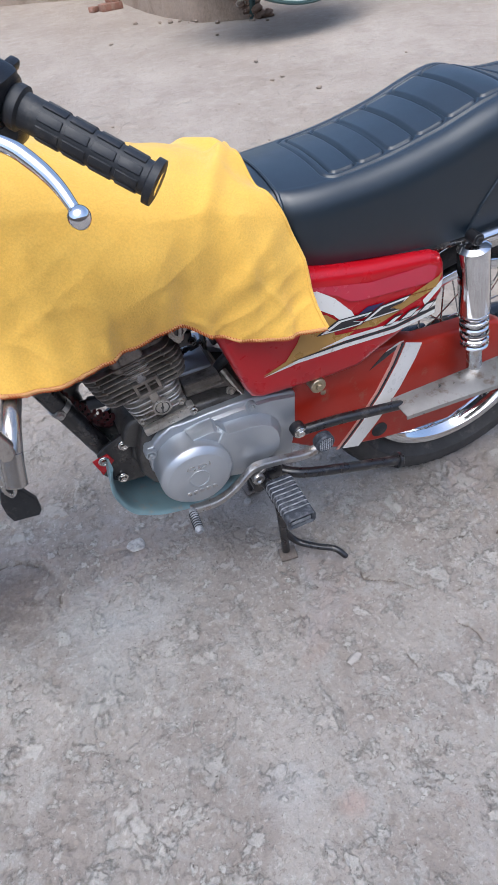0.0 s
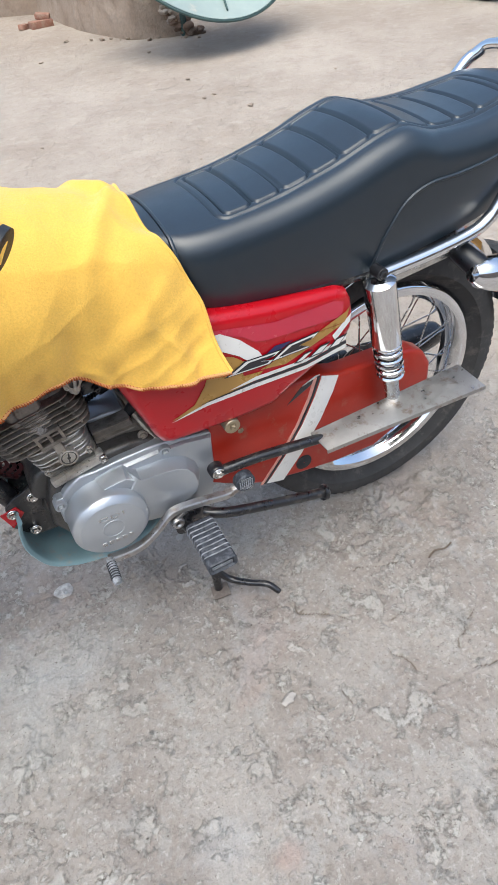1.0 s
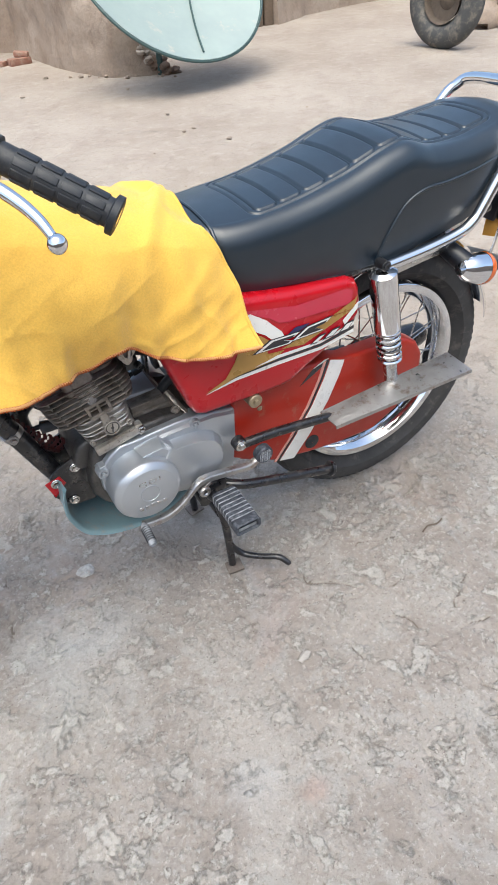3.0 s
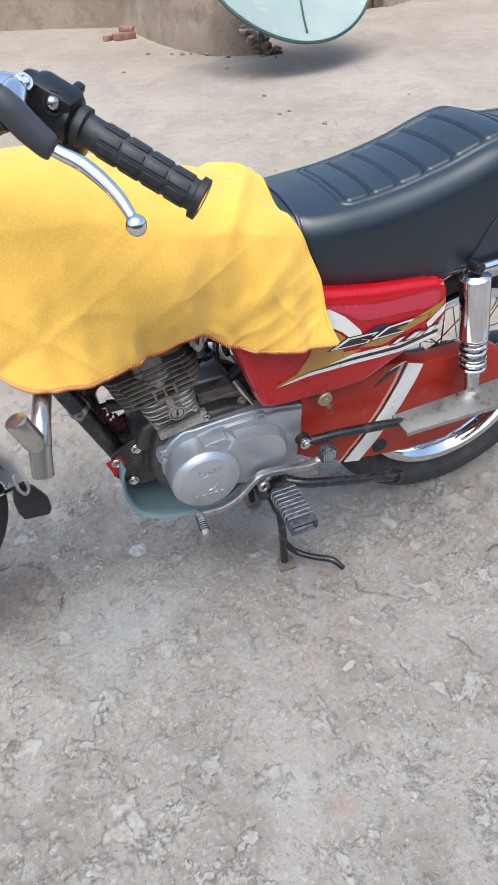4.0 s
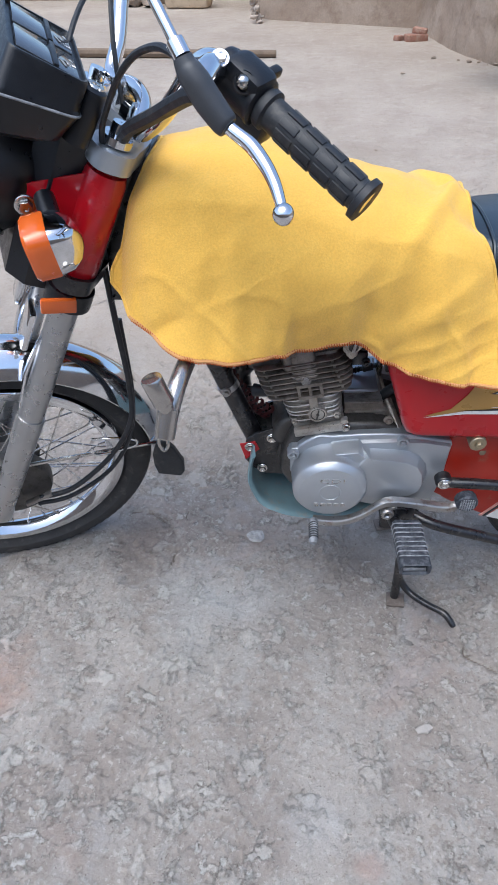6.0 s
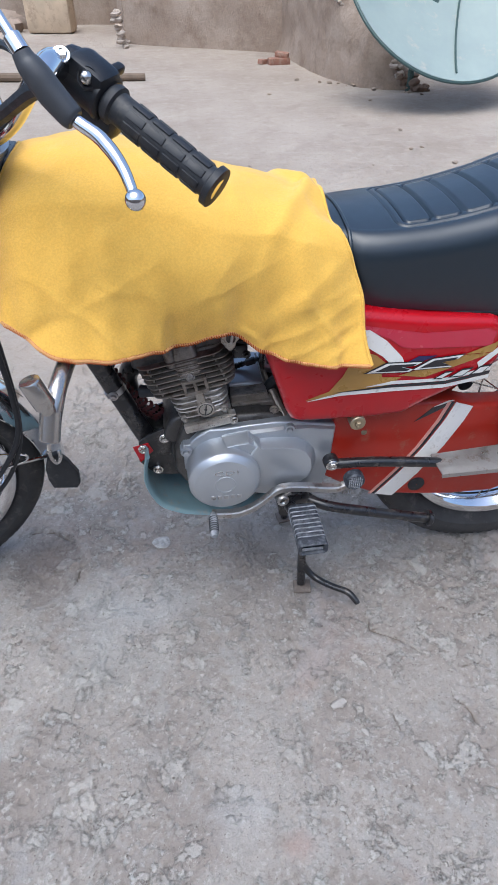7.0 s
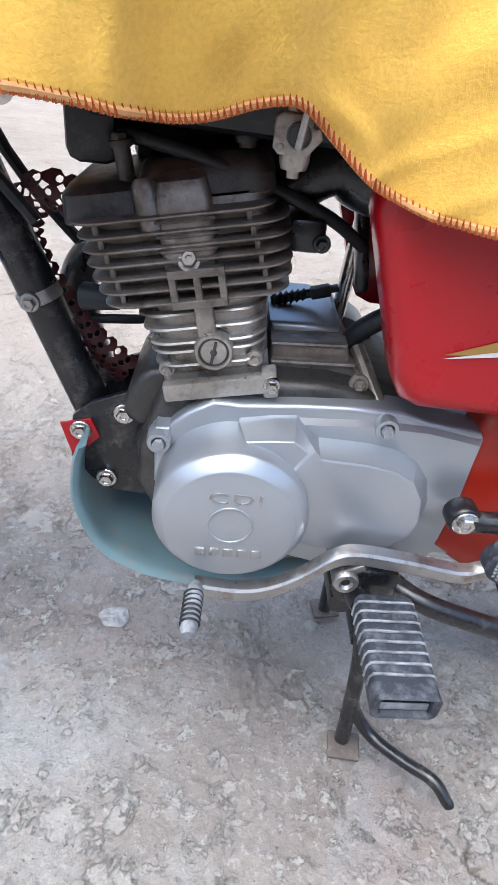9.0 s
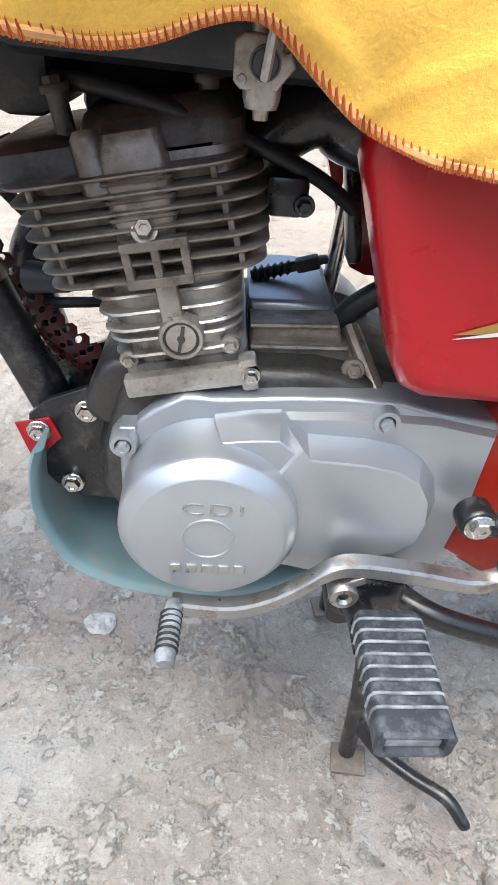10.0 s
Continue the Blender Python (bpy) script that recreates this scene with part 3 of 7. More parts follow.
mud_wall("wall_behind_dish", [(1.52, 8.04), (4.30, 7.34)], [2.5, 2.5], 0.35, "mud plastered wall behind the dish", 5, step=0.1)
mud_wall("wall_east", [(4.58, 7.08), (5.29, 7.46), (6.20, 7.72), (7.20, 7.82), (12.0, 8.8)], [2.5] * 5, 0.4, "mud plastered wall with an eroded foot", 6, step=0.08, relief=0.05)

# unseen walls, added to hold back low sky light and darken the bike's sides
mud_wall("wall_south", [(12.0, -5.2), (3.0, -4.9), (-9.0, -4.6)], [2.6, 2.6, 2.6], 0.4, "unseen mud plastered wall added to close the yard and dim low light", 7, step=0.3, rows=10)
mud_wall("wall_west", [(-9.0, -4.6), (-8.8, 3.0), (-9.0, 12.2)], [2.6, 2.6, 2.6], 0.4, "unseen mud plastered wall added on the yard's side to dim low light", 8, step=0.3, rows=10)
mud_wall("wall_side", [(12.0, 8.8), (12.3, 1.0), (12.0, -5.2)], [2.6, 2.6, 2.6], 0.4, "unseen mud plastered wall added along the yard's end", 9, step=0.3, rows=10)


def door_post():
    post = thing("door_post", "two weathered wooden door posts against the mud wall", "post", (4.42, 7.14, 0))
    for x, w, d in ((4.34, 0.11, 0.11), (4.49, 0.13, 0.09)):
        part("board", Shape().block((w, d, 2.1), pose(x, 7.14, 1.05), 0.008).turn(pose(-4.42, -7.14, 0)), WOOD, post)
    return post


door_post()


def plaster_edge():
    """Pale broken plaster along the sloping top of the low wall."""
    rng = random.Random(5)
    s = Shape()
    line = [(1.60, 6.28, 0.96), (1.71, 6.10, 0.70), (1.87, 5.86, 0.47), (2.04, 5.62, 0.30), (2.12, 5.50, 0.22), (2.22, 5.42, 0.12)]
    for (a, b) in zip(line, line[1:]):
        a, b = Vector(a), Vector(b)
        n = int((b - a).length / 0.028)
        for i in range(n):
            p = a.lerp(b, i / n) + Vector((rng.uniform(-0.06, 0.01), rng.uniform(-0.06, 0.02), rng.uniform(-0.03, 0.02)))
            s.join(stone_shape(rng, rng.uniform(0.025, 0.05), (1.0, 1.0, 0.7)).turn(Matrix.Translation(p)))
    for k in range(24):
        u = 0.42 * k / 23
        p = Vector((-0.46 - 0.26 * u, 8.62 + 0.34 * u, 0.02 + 0.92 * u)) + Vector((rng.uniform(-0.05, 0.05), rng.uniform(-0.05, 0.05), rng.uniform(-0.03, 0.03)))
        s.join(stone_shape(rng, rng.uniform(0.025, 0.055), (1.0, 1.0, 0.7)).turn(Matrix.Translation(p)))
    return tagged(part("plaster_edge", s, CRUST, sharp=60), "pale broken plaster along the wall's edge", "plaster", kind="stuff")


def bare_masonry():
    """Brown lumps that show where the plaster has fallen off the low wall's foot."""
    rng = random.Random(15)
    s = Shape()
    for k in range(110):
        u = rng.uniform(0.32, 1.02)
        z = rng.uniform(0.0, 0.75) * along([(0.2, 0.84), (0.47, 0.48), (0.7, 0.32), (0.87, 0.18), (1.02, 0.05)], u)
        p = Vector((1.44 + 0.88 * u, 6.16 - 0.86 * u + 0.10 * math.sin(u * 6.0), z)) + Vector((-0.6, -0.8, 0)) * rng.uniform(-0.11, -0.045)
        s.join(stone_shape(rng, rng.choice((0.018, 0.025, 0.035, 0.05)), (1.0, 1.0, 0.65)).turn(Matrix.Translation(p)))
    return tagged(part("bare_masonry", s, BARE, sharp=60), "bare crumbling masonry at the low wall's foot", "masonry", kind="stuff")


def stone_shape(rng, r, squash=(1, 1, 0.7), seg=10):
    s = Shape().ball((0, 0, 0), r, seg, squash)
    k = rng.uniform(0, 50)
    s.v = [p * (1 + 0.75 * noise.noise(p * (1.6 / r) + Vector((k, k, 0)))) for p in s.v]
    return s


plaster_edge()
bare_masonry()
rng = random.Random(8)
for k in range(11):
    t = rng.random()
    p = Vector((1.52 + 0.90 * t, 6.02 - 0.80 * t, 0)) + Vector((rng.uniform(-0.16, 0.0), rng.uniform(-0.16, 0.02), 0))
    r = rng.choice((0.008, 0.010, 0.013, 0.016, 0.022))
    stone = part("rubble_stone", stone_shape(rng, r), RUBBLE, sharp=50)
    stone.location, stone.rotation_euler = (p.x, p.y, r * 0.45), (0, 0, rng.uniform(0, 6))
    tagged(stone, "crumbled brown lump of mud brick by the low wall", "stone", group="rubble at the wall's foot")


def brick(at, turn, size=(0.22, 0.105, 0.07)):
    b = part("brick", Shape().block(size, None, 0.008), BRICK)
    b.matrix_world = pose(*at, *turn)
    return tagged(b, "broken red brick lying by the wall", "brick", group="bricks by the wall")


brick((1.29, 7.06, 0.030), (0, 0, 8), (0.24, 0.11, 0.07))
brick((1.33, 7.09, 0.090), (3, 6, -24), (0.15, 0.09, 0.05))
brick((1.11, 7.10, 0.025), (0, 4, 40), (0.10, 0.07, 0.05))


def satellite_dish():
    dish = thing("satellite_dish", "large pale green satellite dish standing by the low wall", "dish", (2.24, 4.90, 0.0))
    face = Vector((0.134, -0.735, 0.664)).normalized()
    m = Matrix.Translation((0, 0, 0.875)) @ face.to_track_quat("Z", "Y").to_matrix().to_4x4()
    radius, deep = 0.85, 0.18
    s = Shape()
    prof = [(radius * i / 14, deep * (i / 14) ** 2 - deep) for i in range(15)]
    prof += [(radius, 0.012)] + [(radius * i / 14, deep * (i / 14) ** 2 - deep - 0.014) for i in range(14, -1, -1)]
    prof[0], prof[-1] = (0.002, prof[0][1]), (0.002, prof[-1][1])
    s.lathe(prof, 64, "z").turn(m)
    part("reflector", s, DISH, dish, sharp=50)
    ring = [(math.cos(a) * (radius + 0.004), math.sin(a) * (radius + 0.004), -0.004) for a in (2 * math.pi * k / 72 for k in range(72))]
    part("rim", Shape().tube(ring, 0.013, 8, closed=True).turn(m), DISH_RIM, dish, "dark rolled edge")
    turn = m.to_3x3().inverted()
    foot, across = turn @ Vector((0.05, -0.55, -0.72)), turn @ Vector((1, 0, 0))
    foot, across = Vector((foot.x, foot.y, 0)).normalized(), Vector((across.x, across.y, 0)).normalized()
    rib = []
    for t in (0.0, 0.2, 0.4, 0.6, 0.8, 1.0):
        p = foot * (0.755 * (1 - t)) + across * (0.26 * t - 0.035)
        rib.append((p.x, p.y, deep * (p.length / radius) ** 2 - deep + 0.012))
    part("seam", Shape().tube(rib, 0.009, 6).turn(m), DISH_RIM, dish, "dark radial seam")
    foot = Shape().tube([(-0.02, 0.10, 0.73), (0.0, 0.45, 0.62), (0.0, 0.49, -0.04)], 0.030, 10)
    part("stand", foot, DISH_RIM, dish)
    return dish


satellite_dish()


def cart_wheel():
    w = thing("cart_wheel", "grey dusty rubber tyre on a rusty rim standing on earth", "wheel", (4.86, 4.40, 0.0))
    m = pose(0, 0, 0.40, 0, 0, -78)
    prof = [(0.295 + 0.113 * math.cos(a), 0.092 * math.sin(a)) for a in (2 * math.pi * k / 18 for k in range(18))]
    part("tyre", Shape().lathe(prof, 48, "y", closed=True).turn(m), shader("dusty_tyre", (0.085, 0.085, 0.082), 0.85, scale=6, amount=0.4, dirt=(0.28, 0.24, 0.19), dirt_amount=0.5, dirt_scale=8, bump=0.002, grain_scale=120), w)
    part("rim", Shape().lathe([(0.197, -0.075), (0.185, -0.055), (0.175, 0.0), (0.088, 0.015), (0.033, -0.02), (0.002, -0.02)], 32, "y").turn(m), DRY, w)
    part("axle", Shape().tube([(0, 0.0, 0.40), (0.95, 0.22, 0.40)], 0.038, 10), DRY, w)
    return w


cart_wheel()
lump = part("boulder", stone_shape(random.Random(3), 0.30, (1.2, 0.9, 0.8), 20), MUD, sharp=60)
lump.location = (6.25, 4.98, 0.16)
tagged(lump, "rounded lump of dried brown mud on the earth", "boulder")

can = thing("jerry_can", "cream plastic can lying by the far wall", "can", (-1.55, 10.40, 0))
part("body", Shape().block((0.68, 0.34, 0.62), pose(0, 0, 0.31, 0, 0, -12), 0.06), CREAM, can)
part("handle", Shape().tube([(-0.14, 0, 0.61), (-0.11, 0, 0.68), (0.11, 0, 0.68), (0.14, 0, 0.61)], 0.022, 8, 4), CREAM, can)
for k, (x, y, r) in enumerate(((-2.15, 10.6, 0.16), (-2.45, 10.7, 0.12), (-2.25, 11.0, 0.20), (-2.0, 11.0, 0.13))):
    stone = part("rubble_stone", stone_shape(random.Random(40 + k), r), RUBBLE, sharp=50)
    stone.location = (x, y, r * 0.5)
    tagged(stone, "dark brown lump of rubble by the far wall", "stone", group="rubble by the far wall")
pole = part("wooden_pole", Shape().tube([(-3.2, 6.80, 0.040), (-2.2, 6.56, 0.042), (-1.2, 6.40, 0.040), (-0.23, 6.29, 0.036)], [0.042, 0.044, 0.040, 0.034], 9), WOOD)
tagged(pole, "weathered wooden pole lying on the earth", "pole")
# bits on the ground
crumple = Shape().ball((0, 0, 0), 0.021, 28, (1.1, 0.95, 0.10))
crumple.v = [Vector((p.x * (1 + 0.30 * noise.noise(p * 60)), p.y * (1 + 0.30 * noise.noise(p * 60 + Vector((7, 3, 0)))), p.z + 0.0022 * noise.noise(p * 210))) for p in crumple.v]
foil = part("foil_scrap", crumple, FOIL, sharp=12)
foil.location = (-0.270, 0.072, 0.003)
tagged(foil, "crumpled silver foil scrap on the concrete", "foil")
twig = part("twig", Shape().tube([(0.505, -0.27, 0.003), (0.528, -0.262, 0.005), (0.552, -0.268, 0.003), (0.575, -0.262, 0.003)], 0.0022, 6, 3), DRY)
tagged(twig, "thin dark dry twig on the concrete", "twig")
rng = random.Random(12)
for x, y, r in ((1.74, 3.06, 0.026), (1.57, 3.43, 0.022), (1.66, 3.46, 0.018), (1.67, 3.95, 0.022), (1.30, 6.07, 0.03), (1.75, 5.0, 0.022), (0.9, 5.4, 0.022), (1.2, 3.1, 0.01), (1.1, 2.4, 0.01), (2.6, 3.4, 0.014), (0.4, 3.2, 0.012),
                (0.062, -0.40, 0.011), (0.10, -0.46, 0.006), (0.3, -0.42, 0.005), (-0.2, -0.3, 0.004), (-0.45, -0.35, 0.005), (0.25, -0.6, 0.006)):
    chip = part("pebble", stone_shape(rng, r * (1.0 if y < 0 else 0.65), (1.3, 1.0, 0.5)), STONE if y < 0 else RUBBLE, sharp=50)
    chip.location, chip.rotation_euler = (x, y, r * 0.3), (0, 0, rng.uniform(0, 6))
    tagged(chip, "small stone chip on the ground", "pebble", group="pebbles")


# ---- motorcycle ----
bike = thing("motorcycle", "red commuter motorcycle with black seat on its centre stand", "motorcycle")

HEAD, RAKE, STEER = Vector((-0.440, 0.014, 0.955)), radians(27), radians(22)
FORK_UP = Vector((math.sin(RAKE), 0, math.cos(RAKE)))
FORK_FORE = Vector((-math.cos(RAKE), 0, math.sin(RAKE)))
STEERED = Matrix.Translation(HEAD) @ Matrix.Rotation(STEER, 4, FORK_UP) @ Matrix.Translation(-HEAD)


def fork_point(up, fore, side):
    """A place of the straight-ahead front end: along the steering axis, ahead of it, and to the side."""
    return HEAD + FORK_UP * up + FORK_FORE * fore + Vector((0, side, 0))


AXLE_NEUTRAL = fork_point(-0.765, 0.035, 0.0)
REAR_AXLE = Vector((0.518, 0.008, 0.332))


def wheel(name, centre, turn, tyre_r, rim_r, half, spokes, hub_r, label):
    """Spoked wheel about the y axis, then turned and moved."""
    m = Matrix.Translation(centre) @ turn
    hub = Shape().lathe([(0.012, -0.062), (0.03, -0.062), (0.032, -0.05), (hub_r, -0.046), (hub_r + 0.004, -0.04), (hub_r * 0.82, -0.03), (hub_r * 0.8, 0.03),
                         (hub_r + 0.004, 0.04), (hub_r, 0.046), (0.03, 0.06), (0.012, 0.062)], 40, "y")
    hub.tube([(0, -0.075, 0), (0, 0.075, 0)], 0.009, 10)
    w = part(name, hub.turn(m), CAST_DARK, bike, label)
    # tyre: round carcass with a stepped tread
    mid = (tyre_r + rim_r) / 2 + 0.004
    tall = (tyre_r - rim_r) / 2 + 0.004
    prof = []
    for k in range(24):
        a = 2 * math.pi * k / 24
        c = math.cos(a)
        prof.append((mid + tall * (abs(c) ** 0.9) * (1 if c > 0 else -1), half * math.sin(a) * (1.0 if c > -0.5 else 0.8)))
    part("tyre", Shape().lathe(prof, 96, "y", closed=True).turn(m), TYRE, w)
    tread = Shape()
    for k in range(84):
        a = 2 * math.pi * k / 84
        for sgn in (-1, 1):
            q = pose(0, 0, 0, 0, -math.degrees(a), 0) @ pose(tyre_r - 0.004, sgn * half * 0.56, 0, 0, 0, sgn * 24)
            tread.add([q @ Vector(v) for v in ((-0.006, -0.011, -0.006), (-0.006, 0.011, -0.006), (-0.006, 0.011, 0.006), (-0.006, -0.011, 0.006),
                                               (0.0028, -0.010, -0.0055), (0.0028, 0.010, -0.0055), (0.0028, 0.010, 0.0055), (0.0028, -0.010, 0.0055))],
                      [(0, 1, 2, 3), (4, 7, 6, 5), (0, 4, 5, 1), (1, 5, 6, 2), (2, 6, 7, 3), (3, 7, 4, 0)])
    tagged(part("tread", tread.turn(m), TYRE, w), kind="stuff")
    rim = [(rim_r, -half * 0.72), (rim_r + 0.002, -half * 0.66), (rim_r - 0.004, -half * 0.60), (rim_r - 0.012, -half * 0.62), (rim_r - 0.016, -half * 0.5),
           (rim_r - 0.024, -half * 0.3), (rim_r - 0.028, 0), (rim_r - 0.024, half * 0.3), (rim_r - 0.016, half * 0.5), (rim_r - 0.012, half * 0.62),
           (rim_r - 0.004, half * 0.60), (rim_r + 0.002, half * 0.66), (rim_r, half * 0.72), (rim_r - 0.003, half * 0.74), (rim_r - 0.018, half * 0.70), (rim_r - 0.03, half * 0.34),
           (rim_r - 0.034, 0), (rim_r - 0.03, -half * 0.34), (rim_r - 0.018, -half * 0.70), (rim_r - 0.003, -half * 0.74)]
    part("rim", Shape().lathe(rim, 96, "y", closed=True).turn(m), CHROME, w, "bright chrome rim")
    for k in range(spokes):
        side = 1 if k % 2 else -1
        lean = 0.85 if (k // 2) % 2 else -0.85
        a = 2 * math.pi * (k + 0.5) / spokes
        b = a + lean
        s = Shape().tube([(math.cos(b) * (hub_r - 0.002), side * 0.038, math.sin(b) * (hub_r - 0.002)),
                          (math.cos(a) * (rim_r - 0.045), side * 0.010, math.sin(a) * (rim_r - 0.045)),
                          (math.cos(a) * (rim_r - 0.030), side * 0.008, math.sin(a) * (rim_r - 0.030))], [0.0017, 0.0017, 0.0034], 6)
        part("spoke", s.turn(m), CHROME_WORN, w)
    return w


AXLE_NEUTRAL = AXLE_NEUTRAL + Vector((0.024, 0.004, 0.008))
wheel("front_wheel", STEERED @ AXLE_NEUTRAL, STEERED.to_3x3().to_4x4(), 0.299, 0.240, 0.034, 36, 0.062, "spoked front wheel turned to one side")
wheel("rear_wheel", REAR_AXLE, Matrix(), 0.315, 0.236, 0.046, 36, 0.070, "spoked rear wheel just off the ground")


# -- front end --
def front(name, shape, material, parent=None, label="", sharp=38):
    return part(name, shape.turn(STEERED), material, parent or bike, label, sharp)


UNSTEER = STEERED.inverted()


def mirrored(points):
    return [Vector((p[0], 2 * HEAD.y - p[1], p[2])) for p in points]


for side in (-1, 1):
    y = 0.092 * side
    leg = front("fork_leg", Shape().tube([fork_point(-0.20, 0.035, y), fork_point(-0.50, 0.035, y)], 0.0225, 20), GREY_LEG, label="grey metal fork leg")
    low = Shape().tube([fork_point(-0.490, 0.035, y), fork_point(-0.497, 0.035, y), fork_point(-0.74, 0.035, y), fork_point(-0.795, 0.035, y)], [0.0245, 0.0255, 0.0225, 0.018], 20)
    low.block((0.045, 0.035, 0.05), Matrix.Translation(fork_point(-0.775, 0.035, y)) @ Matrix.Rotation(RAKE, 4, "Y"), 0.01)
    front("slider", low, GREY_LEG, leg, "ribbed grey fork slider")
    front("fork_cover", Shape().tube([fork_point(-0.02, 0.035, y), fork_point(-0.035, 0.035, y), fork_point(-0.20, 0.035, y), fork_point(-0.205, 0.035, y)], [0.027, 0.0300, 0.0300, 0.027], 24), RED, leg, "glossy red fork cover")
    # ear plate that carries headlamp and turn signal
    flip = (lambda p: p) if side < 0 else (lambda p: mirrored([p])[0])
    ear_line = [(-0.570, 0.918), (-0.556, 0.926), (-0.505, 0.934), (-0.456, 0.940), (-0.444, 0.924), (-0.500, 0.784), (-0.518, 0.792), (-0.550, 0.850), (-0.574, 0.888)]
    ear = Shape().rings([[flip(UNSTEER @ Vector((x, d, z))) for x, z in ear_line] for d in (-0.098, -0.102)])
    front("fork_ear", ear, RED, leg, "glossy red headlamp bracket")
    front("reflector_base", Shape().tube([fork_point(-0.205, 0.035, y), fork_point(-0.235, 0.035, y)], 0.036, 20), PLASTIC, leg)
    refl = Shape().block((0.052, 0.010, 0.024), Matrix.Translation(fork_point(-0.222, 0.055, y + 0.036 * side)) @ Matrix.Rotation(radians(12), 4, "Y"), 0.003)
    front("reflector", refl, AMBER, leg, "amber side reflector")
    front("nut", Shape().bolt(flip(UNSTEER @ Vector((-0.556, -0.119, 0.904))), (0, side, 0), 0.010, 0.01), CHROME_WORN, leg)
    # turn signal
    c = flip(UNSTEER @ Vector((-0.520, -0.168, 0.870)))
    way = Vector((-1, 0, -0.10)).normalized()
    q = Matrix.Translation(c) @ way.to_track_quat("Z", "Y").to_matrix().to_4x4() @ Matrix.Diagonal((1.04, 1.04, 1.08, 1))
    bowl = Shape().lathe([(0.001, -0.043), (0.014, -0.041), (0.026, -0.034), (0.033, -0.022), (0.036, -0.006)], 36, "z").squared().turn(q)
    sig = front("turn_signal", bowl, CHROME, label="chrome turn signal with an amber lens")
    front("lens", Shape().lathe([(0.0362, -0.006), (0.0372, -0.003), (0.0365, 0.020), (0.033, 0.024), (0.015, 0.025), (0.001, 0.025)], 36, "z").squared().turn(q), AMBER, sig, "amber lens")
    front("stem", Shape().tube([c + Vector((0.012, -0.02 * side, 0.025)), c + Vector((0.01, -0.055 * side, 0.035))], 0.014, 12), PLASTIC, sig)
yoke = Shape()
ring = []
outline = [(0.02, -0.125), (0.055, -0.125), (0.068, -0.095), (0.055, -0.065), (0.02, -0.035), (0.005, 0.0), (0.02, 0.035), (0.055, 0.065), (0.068, 0.095), (0.055, 0.125), (0.02, 0.125),
           (0.002, 0.095), (-0.03, 0.03), (-0.03, -0.03), (0.002, -0.095)]
outline = [(p.x, p.z) for p in spline([Vector((f, 0, s)) for f, s in outline], [0] * len(outline), 4, True)[0]]
yoke.rings([[fork_point(u, f, s) for f, s in outline] for u in (-0.010, -0.007, 0.013, 0.016)])
top_yoke = front("top_yoke", yoke, ALLOY, label="silver alloy top yoke")
for side in (-1, 1):
    front("cap_bolt", Shape().lathe([(0.001, 0.016), (0.011, 0.016), (0.012, 0.012), (0.012, 0.0), (0.021, 0.0), (0.022, -0.01)], 24, "z").turn(
        Matrix.Translation(fork_point(0.028, 0.035, 0.092 * side)) @ Matrix.Rotation(RAKE, 4, "Y")), CHROME, top_yoke)
    front("riser", Shape().block((0.032, 0.024, 0.044), Matrix.Translation(fork_point(0.036, 0.0, 0.045 * side)) @ Matrix.Rotation(RAKE, 4, "Y"), 0.008), CHROME_WORN, top_yoke)
front("steering_nut", Shape().lathe([(0.001, 0.02), (0.013, 0.02), (0.016, 0.016), (0.016, 0.0)], 6, "z").turn(Matrix.Translation(fork_point(0.022, 0, 0)) @ Matrix.Rotation(RAKE, 4, "Y")), CHROME, top_yoke)
part("frame_neck", Shape().prism([(-0.468, 0.93), (-0.42, 0.945), (-0.385, 0.93), (-0.395, 0.85), (-0.44, 0.73), (-0.485, 0.715), (-0.49, 0.73)], 0.05, -0.035, 0.01, 2).ball((-0.455, -0.03, 0.735), 0.017, 14), BLACK, bike)
part("steering_head", Shape().tube([HEAD - FORK_UP * 0.01, HEAD - FORK_UP * 0.17], 0.03, 20), BLACK, bike)
low_yoke = Shape().rings([[fork_point(u, f, s) for f, s in outline] for u in (-0.20, -0.196, -0.178, -0.174)])
front("lower_yoke", low_yoke, BLACK)

# handlebar: rises from the clamps, then sweeps back to the grips
GRIP_IN, GRIP_OUT = UNSTEER @ Vector((-0.2345, -0.2755, 1.0515)), UNSTEER @ Vector((-0.137, -0.342, 0.983))
grip_way = (GRIP_OUT - GRIP_IN).normalized()
left_bar = [fork_point(0.055, -0.004, -0.03)] + [UNSTEER @ Vector(p) for p in ((-0.400, -0.08, 0.980), (-0.366, -0.115, 1.002), (-0.336, -0.150, 1.036), (-0.314, -0.178, 1.064), (-0.292, -0.210, 1.080), (-0.268, -0.244, 1.075))] + [GRIP_IN, GRIP_OUT]


bar = Shape().tube(left_bar[::-1] + mirrored(left_bar), 0.0112, 14, 6)
handlebar = front("handlebar", bar, CHROME, label="chrome tubular handlebar")


